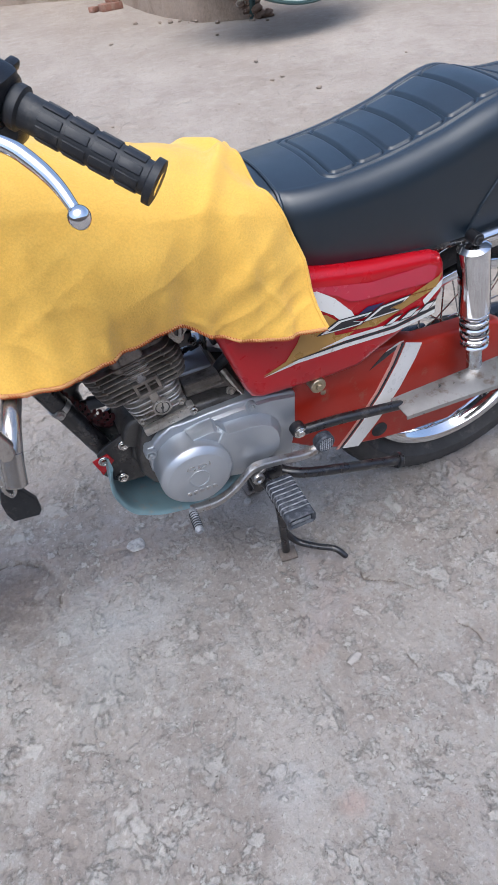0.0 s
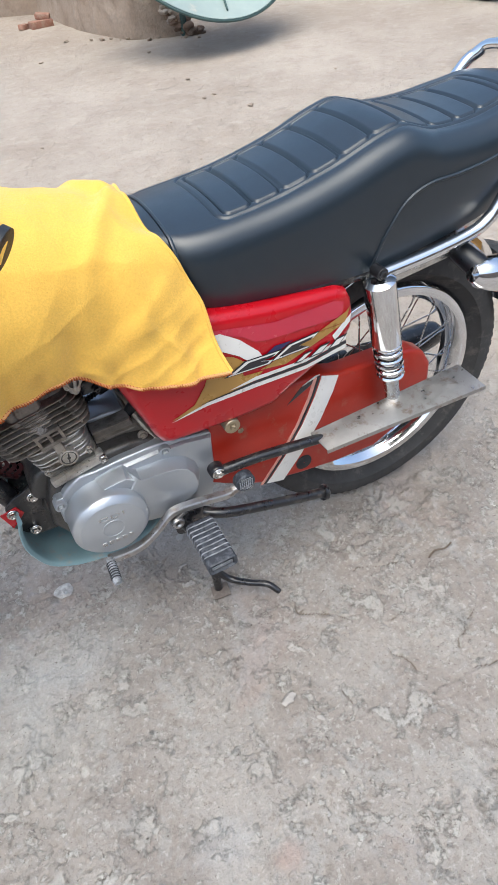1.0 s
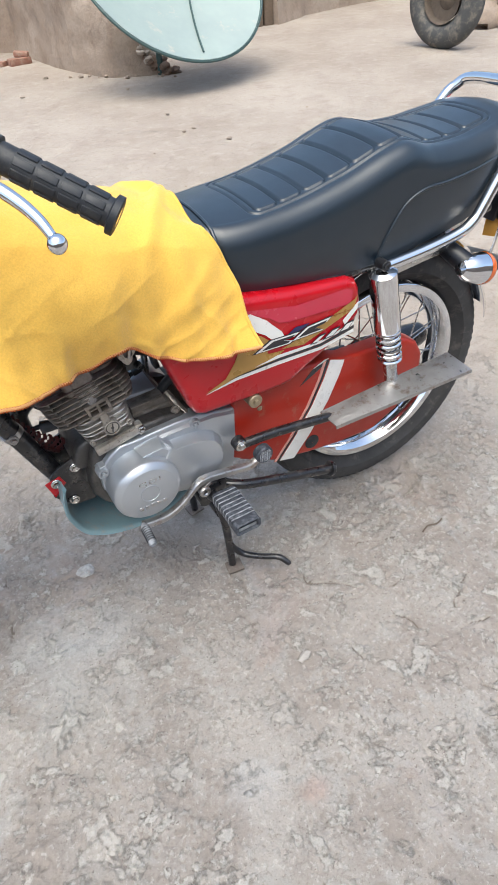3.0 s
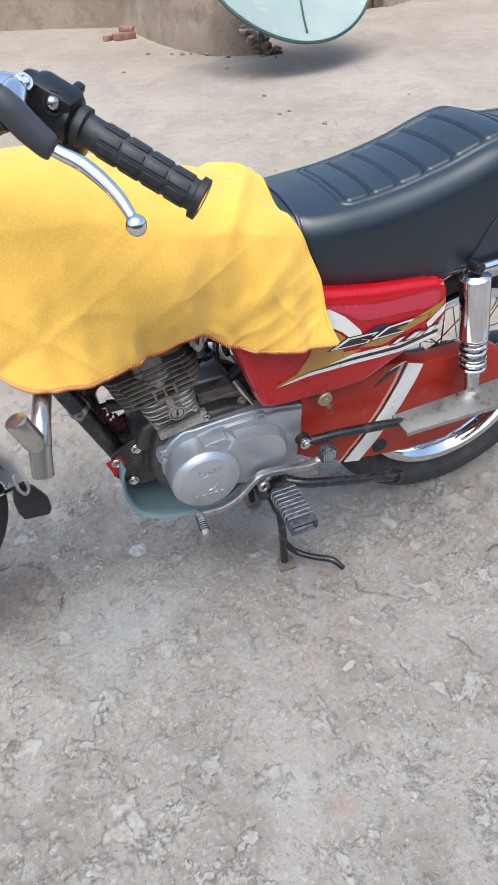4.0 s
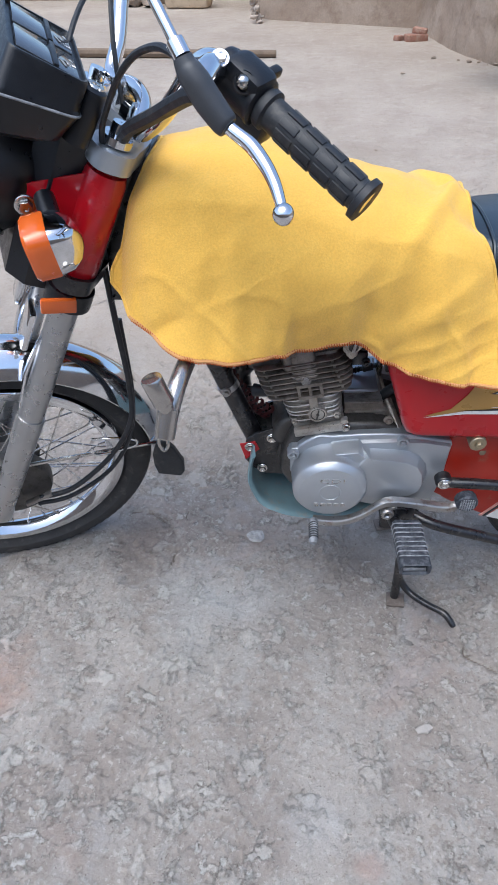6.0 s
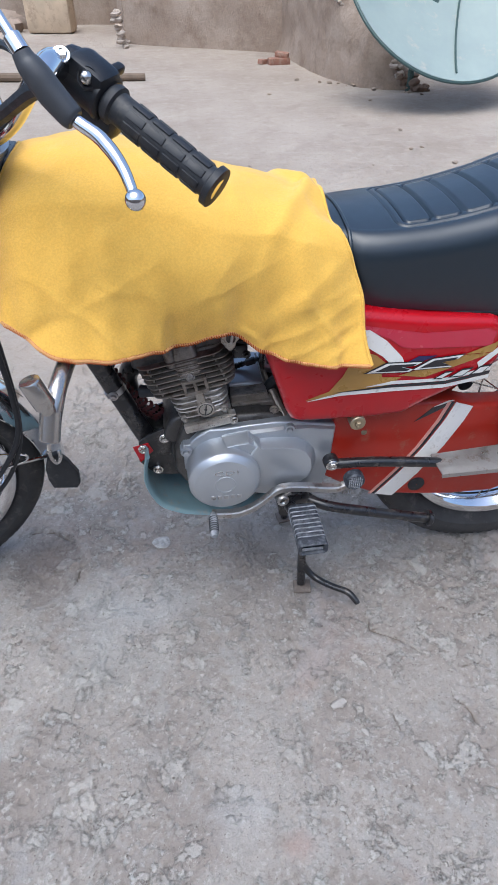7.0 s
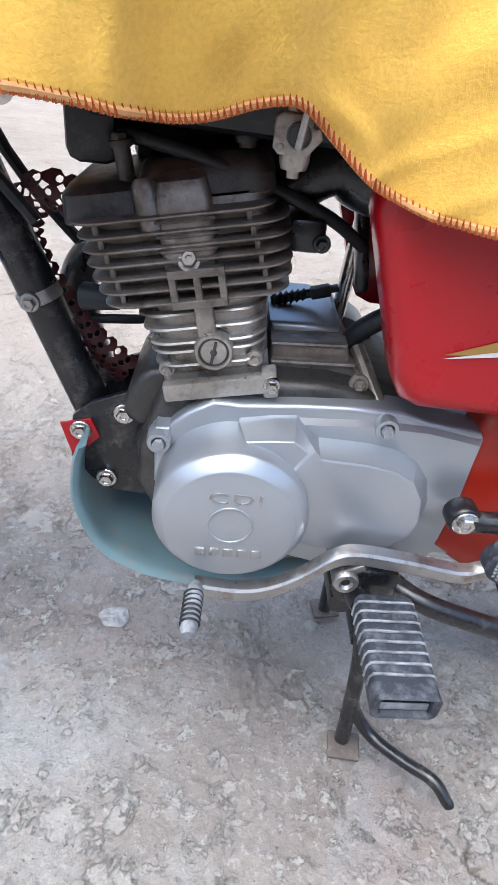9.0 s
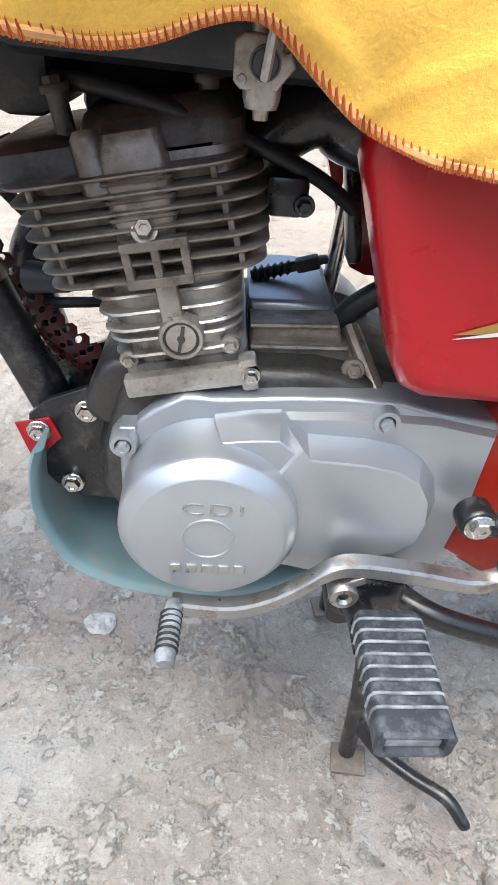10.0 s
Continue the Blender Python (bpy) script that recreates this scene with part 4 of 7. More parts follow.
def grip(points_in, points_out):
    a, b = Vector(points_in), Vector(points_out)
    way = (b - a).normalized()
    length = (b - a).length
    g = Shape().tube([a - way * 0.004, a + way * 0.002, a + way * 0.008, a + way * 0.010, b - way * 0.010, b - way * 0.008, b - way * 0.001, b],
                     [0.0160, 0.0195, 0.0195, 0.0158, 0.0158, 0.0213, 0.0213, 0.0175], 28)
    handle = front("grip", g, RUBBER, handlebar, "ribbed black rubber grip")
    q = Matrix.Translation(a) @ way.to_track_quat("Z", "Y").to_matrix().to_4x4()
    for row in range(8):
        for k in range(4):
            a0 = 45 * row
            part_shape = Shape().block((0.0088, 0.003, length * 0.155), q @ pose(0, 0, 0, 0, 0, a0) @ pose(0, 0.0155, length * (0.27 + 0.180 * k)), 0.0012)
            front("grip_pad", part_shape, RUBBER, handle)
    return handle


grip(GRIP_IN, GRIP_OUT)
grip(mirrored([GRIP_IN])[0], mirrored([GRIP_OUT])[0])
# switch box, clutch perch, lever
q = Matrix.Translation(GRIP_IN - grip_way * 0.028) @ grip_way.to_track_quat("Z", "Y").to_matrix().to_4x4()
box = Shape().lathe([(0.016, -0.030), (0.0205, -0.029), (0.022, -0.024), (0.022, 0.018), (0.0235, 0.020), (0.0235, 0.024), (0.0205, 0.026), (0.016, 0.026)], 30, "z").turn(q)
GRIP_TURN = grip_way.to_track_quat("Z", "Y").to_matrix().to_4x4()
box.block((0.036, 0.036, 0.046), Matrix.Translation(UNSTEER @ Vector((-0.250, -0.268, 1.071))) @ GRIP_TURN, 0.009)
switch_box = front("switch_box", box, PLASTIC, handlebar, "black plastic switch box")
front("button", Shape().ball(UNSTEER @ Vector((-0.2535, -0.288, 1.075)), 0.0065, 14), CHROME_WORN, switch_box)
front("button_ring", Shape().lathe([(0.0075, 0.0), (0.0095, 0.0015), (0.0110, 0.0), (0.0110, -0.004)], 20, "z").turn(Matrix.Translation(UNSTEER @ Vector((-0.2530, -0.2865, 1.0745))) @ (UNSTEER.to_3x3() @ Vector((-0.20, -0.80, 0.30))).to_track_quat("Z", "Y").to_matrix().to_4x4()), PLASTIC, switch_box)
front("switch_lever", Shape().block((0.018, 0.010, 0.010), Matrix.Translation(UNSTEER @ Vector((-0.226, -0.257, 1.076))) @ GRIP_TURN, 0.003), PLASTIC, switch_box)
front("switch_bottom", Shape().block((0.030, 0.030, 0.046), Matrix.Translation(UNSTEER @ Vector((-0.248, -0.256, 1.036))) @ GRIP_TURN, 0.008), PLASTIC, switch_box)
boot = Shape().tube([UNSTEER @ Vector(p) for p in ((-0.304, -0.317, 1.101), (-0.3015, -0.318, 1.095), (-0.2985, -0.319, 1.090), (-0.292, -0.321, 1.081), (-0.283, -0.323, 1.067), (-0.270, -0.3265, 1.051), (-0.266, -0.3280, 1.047))], [0.0085, 0.0100, 0.0118, 0.0130, 0.0132, 0.0122, 0.0098], 20, 4)
front("lever_boot", boot, BOOT, handlebar, "grey-black rubber lever boot")
lever_pts = [UNSTEER @ Vector(p) for p in ((-0.274, -0.324, 1.053), (-0.262, -0.331, 1.045), (-0.247, -0.343, 1.037), (-0.238, -0.355, 1.030), (-0.230, -0.368, 1.022), (-0.224, -0.382, 1.014), (-0.220, -0.393, 1.005), (-0.217, -0.401, 0.996))]
front("clutch_lever", Shape().tube(lever_pts, [0.0062, 0.0066, 0.0070, 0.0068, 0.0064, 0.0058, 0.0052, 0.0048], 16, 5).ball(lever_pts[-1], 0.0098, 20), CHROME, handlebar, "polished lever with a ball end")
front("perch_clamp", Shape().tube([UNSTEER @ Vector(p) for p in ((-0.290, -0.318, 1.080), (-0.284, -0.290, 1.086), (-0.279, -0.255, 1.080), (-0.276, -0.236, 1.076))], [0.010, 0.0125, 0.0140, 0.0150], 14, 4).bolt(UNSTEER @ Vector((-0.274, -0.282, 1.093)), (0, -0.6, 0.8), 0.006, 0.006), CHROME, handlebar)
# mirror stems go up out of view
for foot, top in (((-0.3035, -0.3175, 1.100), (-0.360, -0.262, 1.192)), ((-0.46, 0.27, 1.12), (-0.49, 0.28, 1.32))):
    f, t = UNSTEER @ Vector(foot), UNSTEER @ Vector(top)
    front("mirror_stem", Shape().tube([f, f.lerp(t, 0.12), f.lerp(t, 0.14), t], [0.0085, 0.0085, 0.0050, 0.0050], 12), CHROME, handlebar, "thin chrome mirror stem")
# cables
cables = [((-0.302, -0.318, 1.098), (-0.309, -0.315, 1.101), (-0.331, -0.280, 1.103), (-0.362, -0.230, 1.089), (-0.392, -0.180, 1.062), (-0.419, -0.140, 1.025), (-0.440, -0.110, 0.985), (-0.448, -0.07, 0.93), (-0.448, -0.03, 0.86)),
          ((-0.296, -0.308, 1.070), (-0.308, -0.290, 1.064), (-0.351, -0.220, 1.033), (-0.396, -0.150, 1.002), (-0.430, -0.06, 0.962), (-0.450, -0.01, 0.93)),
          ((-0.44, 0.16, 1.13), (-0.47, 0.08, 1.12), (-0.49, -0.02, 1.06), (-0.48, -0.06, 0.98)),
          ((-0.46, 0.2, 1.16), (-0.45, 0.12, 1.14), (-0.445, 0.05, 1.06), (-0.44, 0.03, 0.98))]
for pts, r in zip(cables, (0.0038, 0.0085, 0.0035, 0.0035)):
    part("cable", Shape().tube(pts, r, 8, 8), RUBBER, bike, "black sheathed control cable")

# instruments
cl = Matrix.Translation(fork_point(0.060, 0.140, -0.047)) @ Matrix.Rotation(radians(32.9), 4, "Y") @ Matrix.Rotation(radians(-1.7), 4, "Z")


def dial_ring(kx, ky, front_z, rear_z, drop=0.0):
    """Rounded outline of the instrument housing, its height running from front to rear."""
    out = []
    for x, y in round_rect(0.0455 * kx, 0.0890 * ky, 0.012, 4):
        t = (x / 0.0455 + 1) / 2
        out.append(cl @ Vector((x + drop, y, front_z + (rear_z - front_z) * t)))
    return out


def round_rect(hx, hy, r, n=5):
    out = []
    for cx, cy, a0 in ((hx - r, hy - r, 0), (-hx + r, hy - r, 90), (-hx + r, -hy + r, 180), (hx - r, -hy + r, 270)):
        out += [(cx + math.cos(radians(a0 + 90 * k / n)) * r, cy + math.sin(radians(a0 + 90 * k / n)) * r) for k in range(n + 1)]
    return out


body = Shape().rings([dial_ring(0.55, 0.6, -0.085, -0.06), dial_ring(0.85, 0.9, -0.07, -0.045), dial_ring(1.06, 1.03, -0.024, -0.010), dial_ring(1.07, 1.035, -0.018, -0.006), dial_ring(1.03, 1.01, -0.014, -0.003),
                      dial_ring(1.0, 1.0, 0.027, 0.027), dial_ring(0.97, 0.985, 0.0300, 0.0300), dial_ring(0.92, 0.95, 0.0300, 0.0300), dial_ring(0.90, 0.94, 0.026, 0.026), dial_ring(0.5, 0.6, 0.026, 0.026)])
cluster = front("instrument_panel", body, PLASTIC, label="black instrument housing with two dials")
front("trim_band", Shape().tube(dial_ring(1.075, 1.04, -0.021, -0.008), 0.0016, 8, closed=True), SCUFFED, cluster)
for y in (-0.041, 0.041):
    front("dial_glass", Shape().block((0.072, 0.074, 0.004), cl @ pose(0.0, y, 0.0275, 0, 2, 0), 0.0015), CLEAR, cluster, "scratched clear dial glass")
    front("dial_ledge", Shape().block((0.006, 0.076, 0.003), cl @ pose(0.008, y, 0.0305), 0.001), PLASTIC, cluster)
    marks = Shape()
    for k in range(3):
        marks.block((0.003, 0.016 - 0.004 * k, 0.0008), cl @ pose(0.019 + 0.005 * k, y - 0.014 + 0.01 * k, 0.0298, 0, 0, 20), 0.0002)
    front("dial_bar", marks, SCUFFED, cluster)
front("ignition_lock", Shape().lathe([(0.001, 0.024), (0.012, 0.024), (0.016, 0.021), (0.0175, 0.015), (0.0175, -0.045)], 24, "z").turn(cl @ pose(0.058, -0.060, 0.0)), PLASTIC, cluster)
front("lock_ring", Shape().lathe([(0.004, 0.0245), (0.0045, 0.0265), (0.0105, 0.0265), (0.0115, 0.0245)], 24, "z").turn(cl @ pose(0.058, -0.060, 0.0)), CHROME_WORN, cluster)

# headlamp
lamp_at = fork_point(-0.095, 0.160, 0.0)
q = Matrix.Translation(lamp_at) @ Vector((-1, 0, -0.08)).to_track_quat("Z", "Y").to_matrix().to_4x4()
bucket = Shape().lathe([(0.001, -0.085), (0.035, -0.082), (0.065, -0.06), (0.084, -0.02), (0.088, 0.02)], 40, "z").turn(q)
headlamp = front("headlamp", bucket, PLASTIC, label="round headlamp in a black shell with chrome rim")
front("rim", Shape().lathe([(0.088, 0.018), (0.094, 0.022), (0.095, 0.032), (0.090, 0.042), (0.084, 0.044)], 40, "z").turn(q), CHROME, headlamp)
front("lens", Shape().lathe([(0.085, 0.043), (0.060, 0.056), (0.03, 0.062), (0.001, 0.064)], 40, "z").turn(q), HEADLAMP, headlamp, "clear headlamp lens")
front("lamp_cowl", Shape().rings([[fork_point(u, f, s) for f, s in ((0.0, -0.088), (0.10, -0.086), (0.125, -0.06), (0.13, 0.06), (0.10, 0.086), (0.0, 0.088), (-0.01, 0.0))] for u in (0.0, -0.04, -0.20, -0.225)]), PLASTIC, headlamp)
horn = Shape().lathe([(0.001, -0.02), (0.04, -0.018), (0.043, 0.0), (0.040, 0.012), (0.01, 0.016), (0.001, 0.016)], 28, "x").turn(Matrix.Translation(fork_point(-0.225, 0.085, 0)))
front("horn", horn, BLACK)

# front mudguard: deep chrome blade round the wheel
blade = Shape()
rows = []
for k in range(40):
    a = radians(-12 + 152 * k / 39)
    r0 = 0.342
    row = []
    for j in range(13):
        w = -1 + 2 * j / 12
        y = 0.058 * w
        drop = 0.036 * (abs(w) ** 2.2)
        for_r = r0 + 0.012 * (1 - abs(w) ** 2) - drop
        row.append(Vector((math.cos(a) * for_r, y, math.sin(a) * for_r)))
    inner = [p * (1 - 0.0025 / p.length) + Vector((0, 0, 0)) for p in row]
    rows.append([AXLE_NEUTRAL + p for p in row] + [AXLE_NEUTRAL + p for p in reversed(inner)])
mudguard = front("front_mudguard", blade.rings(rows), CHROME, label="chrome front mudguard")
for side in (-1, 1):
    top = AXLE_NEUTRAL + Vector((math.cos(radians(6)) * 0.325, 0.058 * side, math.sin(radians(6)) * 0.325))
    front("stay", Shape().tube([AXLE_NEUTRAL + Vector((0.02, 0.080 * side, 0.09)), AXLE_NEUTRAL + Vector((0.16, 0.075 * side, 0.07)), top], 0.0042, 8, 4), CHROME_WORN, mudguard)
    front("bracket", Shape().block((0.012, 0.05, 0.075), Matrix.Translation(fork_point(-0.315, 0.075, 0.062 * side)) @ Matrix.Rotation(RAKE, 4, "Y"), 0.005).tube([fork_point(-0.30, 0.05, 0.085 * side), fork_point(-0.40, 0.06, 0.078 * side), fork_point(-0.50, 0.05, 0.085 * side)], 0.010, 10, 4, flat=0.5), CHROME, mudguard)
flap_line = [(-0.474, 0.352), (-0.453, 0.360), (-0.436, 0.338), (-0.420, 0.302), (-0.421, 0.272), (-0.429, 0.260), (-0.478, 0.266), (-0.484, 0.290), (-0.484, 0.322)]
part("mudflap", Shape().prism(flap_line, 0.036, 0.024, 0.003), RUBBER, mudguard, "black rubber mudflap")
part("flap_hook", Shape().tube([(-0.462, 0.018, 0.395), (-0.463, 0.014, 0.362), (-0.455, 0.014, 0.345), (-0.446, 0.016, 0.355), (-0.446, 0.02, 0.372)], 0.004, 8, 4), CHROME_WORN, mudguard)
# brake plate, cable and its wire guide
drum = Shape().lathe([(0.001, -0.078), (0.018, -0.078), (0.022, -0.07), (0.060, -0.066), (0.080, -0.060), (0.084, -0.05), (0.084, -0.03)], 36, "y").turn(Matrix.Translation(AXLE_NEUTRAL))
brake = front("brake_drum", drum, CAST_DARK, label="dark cast brake drum plate")
front("brake_arm", Shape().tube([AXLE_NEUTRAL + Vector((0.02, -0.085, -0.03)), AXLE_NEUTRAL + Vector((0.075, -0.085, -0.015))], 0.008, 8, flat=0.6), CAST, brake)
front("brake_cable", Shape().tube([AXLE_NEUTRAL + Vector(p) for p in ((0.05, -0.085, -0.02), (0.12, -0.088, -0.012), (0.21, -0.09, 0.06), (0.268, -0.09, 0.15), (0.282, -0.085, 0.25), (0.283, -0.07, 0.38), (0.285, -0.05, 0.49))], 0.0055, 10, 8), RUBBER, brake, "black brake cable looping beside the wheel")
front("speedometer_cable", Shape().tube([AXLE_NEUTRAL + Vector(p) for p in ((0.04, -0.08, -0.045), (0.11, -0.082, -0.045), (0.205, -0.085, 0.015), (0.262, -0.086, 0.11), (0.284, -0.08, 0.22), (0.290, -0.06, 0.38))], 0.0048, 10, 8), RUBBER, brake)
front("cable_guide", Shape().tube([AXLE_NEUTRAL + Vector(p) for p in ((0.185, -0.075, 0.112), (0.262, -0.085, 0.097), (0.265, -0.085, 0.073), (0.19, -0.09, 0.078), (0.183, -0.085, 0.097))], 0.0028, 8, 4), CHROME, brake)

# -- frame --
part("down_tube", Shape().tube([(-0.430, 0, 0.84), (-0.381, -0.005, 0.71), (-0.329, -0.01, 0.58), (-0.272, -0.012, 0.43), (-0.250, -0.012, 0.37)], 0.0185, 18, 4), BLACK, bike, "black painted frame down tube")
part("tube_clamp", Shape().tube([(-0.3130, -0.010, 0.535), (-0.3085, -0.010, 0.524)], 0.0205, 18).bolt((-0.3130, -0.032, 0.529), (0, -1, 0), 0.006, 0.008), STEEL, bike)
part("spine", Shape().tube([(-0.43, 0, 0.86), (-0.25, 0, 0.82), (0.0, 0, 0.74), (0.06, 0, 0.60), (0.05, 0, 0.40)], 0.021, 14, 5), BLACK, bike)
for side in (-1, 1):
    part("seat_rail", Shape().tube([(-0.05, 0.03 * side, 0.755), (0.1, 0.09 * side, 0.71), (0.40, 0.11 * side, 0.69), (0.70, 0.10 * side, 0.73)], 0.012, 10, 5), BLACK, bike)
    part("swing_arm", Shape().tube([(0.085, 0.075 * side, 0.385), (0.25, 0.082 * side, 0.37), (0.50, 0.088 * side, 0.352)], 0.017, 12, 3), BLACK, bike)
for side in (-1, 1):
    y = 0.042 * side
    plate_ = Shape().prism([(-0.280, 0.424), (-0.262, 0.440), (-0.216, 0.459), (-0.205, 0.43), (-0.219, 0.402), (-0.207, 0.335), (-0.245, 0.338), (-0.265, 0.352), (-0.284, 0.378)], y - 0.003 * side, y + 0.003 * side, 0.0015)
    hanger = part("engine_hanger", plate_, BLACK, bike, "black engine hanger plate")
    if side < 0:
        part("tag", Shape().prism([(-0.292, 0.417), (-0.262, 0.424), (-0.254, 0.404), (-0.281, 0.377)], y - 0.0035, y - 0.0055, 0.001), RED, hanger, "small red tag plate")
        for x, z in ((-0.272, 0.411), (-0.230, 0.433), (-0.249, 0.356)):
            part("bolt", Shape().bolt((x, y - 0.0065, z), (0, -1, 0), 0.0072, 0.007), CHROME_WORN, hanger)

# -- engine --
engine = part("crankcase", Shape().prism([(-0.20, 0.46), (-0.17, 0.492), (-0.05, 0.500), (0.01, 0.485), (0.05, 0.470), (0.085, 0.42), (0.075, 0.32), (-0.02, 0.295), (-0.10, 0.29), (-0.17, 0.32), (-0.215, 0.38)], 0.10, -0.085, 0.012, 2), CAST_DARK, bike, "oily grey engine crankcase")
# upper gearbox half, stepped and dark
gear = Shape().prism([(-0.100, 0.46), (-0.098, 0.505), (-0.024, 0.507), (-0.012, 0.490), (0.002, 0.46)], 0.09, -0.055, 0.003)
gear.prism([(-0.100, 0.49), (-0.100, 0.519), (-0.032, 0.5215), (-0.022, 0.49)], 0.09, -0.048, 0.004)
gear.tube([(-0.099, -0.056, 0.5045), (-0.026, -0.056, 0.5065)], 0.0026, 8).tube([(-0.100, -0.049, 0.5185), (-0.034, -0.049, 0.521)], 0.0026, 8)
gear.tube([(-0.020, -0.03, 0.512), (-0.002, -0.08, 0.480)], 0.0075, 10).bolt((-0.022, -0.074, 0.498), (0, -1, 0.2), 0.006, 0.006)
part("gearbox_top", gear, CAST, engine, sharp=30)
part("gearbox_lid", Shape().prism([(-0.100, 0.50), (-0.101, 0.526), (-0.060, 0.527), (-0.036, 0.523), (-0.030, 0.50)], 0.09, -0.020, 0.006), ALLOY, engine, sharp=30)
part("clutch_side", Shape().prism([(-0.10, 0.48), (-0.088, 0.505), (-0.03, 0.507), (0.005, 0.495), (0.03, 0.45), (0.0, 0.40), (-0.1, 0.40)], 0.06, 0.125, 0.008, 3), ALLOY, engine)
boot_line = [Vector((-0.099, 0.03, 0.5275)), Vector((-0.068, 0.03, 0.5365)), Vector((-0.058, 0.03, 0.5395))]
boot_way = (boot_line[1] - boot_line[0]).normalized()
boot = Shape().tube(boot_line, 0.0045, 12)
for k in range(6):
    at = boot_line[0] + boot_way * (0.003 + 0.0058 * k)
    boot.lathe([(0.0045, -0.0022), (0.0085 - 0.0004 * k, 0.0), (0.0045, 0.0022)], 14, "x", at)
boot.block((0.020, 0.012, 0.011), pose(-0.052, 0.03, 0.541, 0, -16, 0), 0.002).block((0.010, 0.010, 0.006), pose(-0.040, 0.03, 0.545, 0, -16, 0), 0.002)
part("breather_boot", boot, RUBBER, engine, "black ribbed rubber boot")
part("oil_hose", Shape().tube([(-0.03, -0.02, 0.508), (-0.018, -0.025, 0.528), (0.01, -0.03, 0.548), (0.05, -0.03, 0.552)], 0.0095, 12, 6).tube([(-0.036, -0.019, 0.500), (-0.028, -0.021, 0.512)], 0.012, 12), RUBBER, engine)
# left cover
cover = Shape().prism([(-0.196, 0.430), (-0.190, 0.446), (-0.180, 0.460), (-0.168, 0.471), (-0.147, 0.4835), (-0.136, 0.4835), (-0.123, 0.4825), (-0.069, 0.487), (-0.030, 0.4885), (0.014, 0.487), (0.041, 0.480), (0.088, 0.473), (0.0925, 0.466), (0.091, 0.42), (0.084, 0.35), (0.072, 0.312), (0.045, 0.306),
                       (-0.02, 0.302), (-0.06, 0.312), (-0.10, 0.325), (-0.17, 0.35), (-0.196, 0.395)], -0.070, -0.100, 0.005, 0)
left_cover = part("left_cover", cover, ALLOY, engine, "silver engine side cover", sharp=30)
part("cover_field", Shape().ramped([(-0.078, 0.4755), (-0.050, 0.4765), (-0.010, 0.4785), (0.040, 0.4765), (0.0895, 0.4675), (0.088, 0.40), (0.075, 0.318), (-0.02, 0.310), (-0.055, 0.40), (-0.058, 0.456)],
                                   [(-0.074, 0.4715), (-0.050, 0.4725), (-0.010, 0.4745), (0.040, 0.4725), (0.0860, 0.4640), (0.084, 0.40), (0.072, 0.322), (-0.02, 0.314), (-0.050, 0.40), (-0.054, 0.454)], -0.09, -0.099, -0.1065), ALLOY, left_cover, sharp=25)
C = (-0.1250, 0.0, 0.3975)
drum = Shape().lathe([(0.0, -0.1570), (0.0555, -0.1570), (0.0566, -0.1564), (0.0655, -0.1475), (0.0668, -0.1455), (0.0674, -0.140), (0.0685, -0.105), (0.069, -0.08)], 72, "y", C)
part("rotor_cover", drum, ALLOY, left_cover, "round silver rotor cover", sharp=30)
ring = [(C[0] + math.cos(a) * 0.0185, -0.1573, C[2] + 0.001 + math.sin(a) * 0.0185) for a in (2 * math.pi * k / 48 for k in range(48))]
part("embossed_ring", Shape().tube(ring, 0.0011, 8, closed=True), ALLOY, left_cover)
bulge = Shape().ramped([(-0.074, 0.4735), (-0.055, 0.4610), (-0.0118, 0.4590), (0.0165, 0.4540), (0.036, 0.4430), (0.050, 0.424), (0.056, 0.400), (0.053, 0.376), (0.035, 0.357), (0.005, 0.350), (-0.04, 0.348), (-0.090, 0.360), (-0.098, 0.420)],
                       [(-0.060, 0.4640), (-0.0553, 0.4570), (-0.0161, 0.4545), (0.0112, 0.4490), (0.0270, 0.4400), (0.038, 0.4210), (0.0410, 0.3980), (0.0370, 0.3800), (0.0220, 0.3670), (-0.002, 0.3610), (-0.04, 0.3590), (-0.080, 0.368), (-0.088, 0.420)], -0.100, -0.106, -0.1345)
part("sprocket_bulge", bulge, ALLOY, left_cover, sharp=25)
part("cover_step", Shape().ramped([(-0.124, 0.470), (-0.095, 0.4755), (-0.0755, 0.4770), (-0.0560, 0.4620), (-0.0545, 0.430), (-0.095, 0.425)],
                                  [(-0.1176, 0.4655), (-0.097, 0.4680), (-0.0779, 0.4690), (-0.0590, 0.4540), (-0.0580, 0.430), (-0.095, 0.425)], -0.100, -0.106, -0.1300), ALLOY, left_cover, sharp=25)
part("cover_backing", Shape().prism([(0.055, 0.330), (0.055, 0.468), (0.094, 0.466), (0.098, 0.330)], -0.075, -0.0985, 0.002), ALLOY, left_cover)
part("cover_lug", Shape().prism([(-0.199, 0.434), (-0.199, 0.448), (-0.194, 0.455), (-0.182, 0.456), (-0.18, 0.432)], -0.07, -0.102, 0.003), ALLOY, left_cover)
for x, z in ((0.0020, 0.4740), (-0.191, 0.443)):
    part("bolt", Shape().lathe([(0.0065, -0.109), (0.0098, -0.109), (0.0108, -0.106), (0.0112, -0.09)], 24, "y", (x, 0, z)).bolt((x, -0.109, z), (0, -1, 0), 0.0054, 0.005, False), ALLOY, left_cover)
part("front_lobe", Shape().prism([(-0.215, 0.48), (-0.185, 0.49), (-0.18, 0.45), (-0.205, 0.425), (-0.23, 0.44)], 0.05, -0.06, 0.01, 3), CAST_DARK, engine)


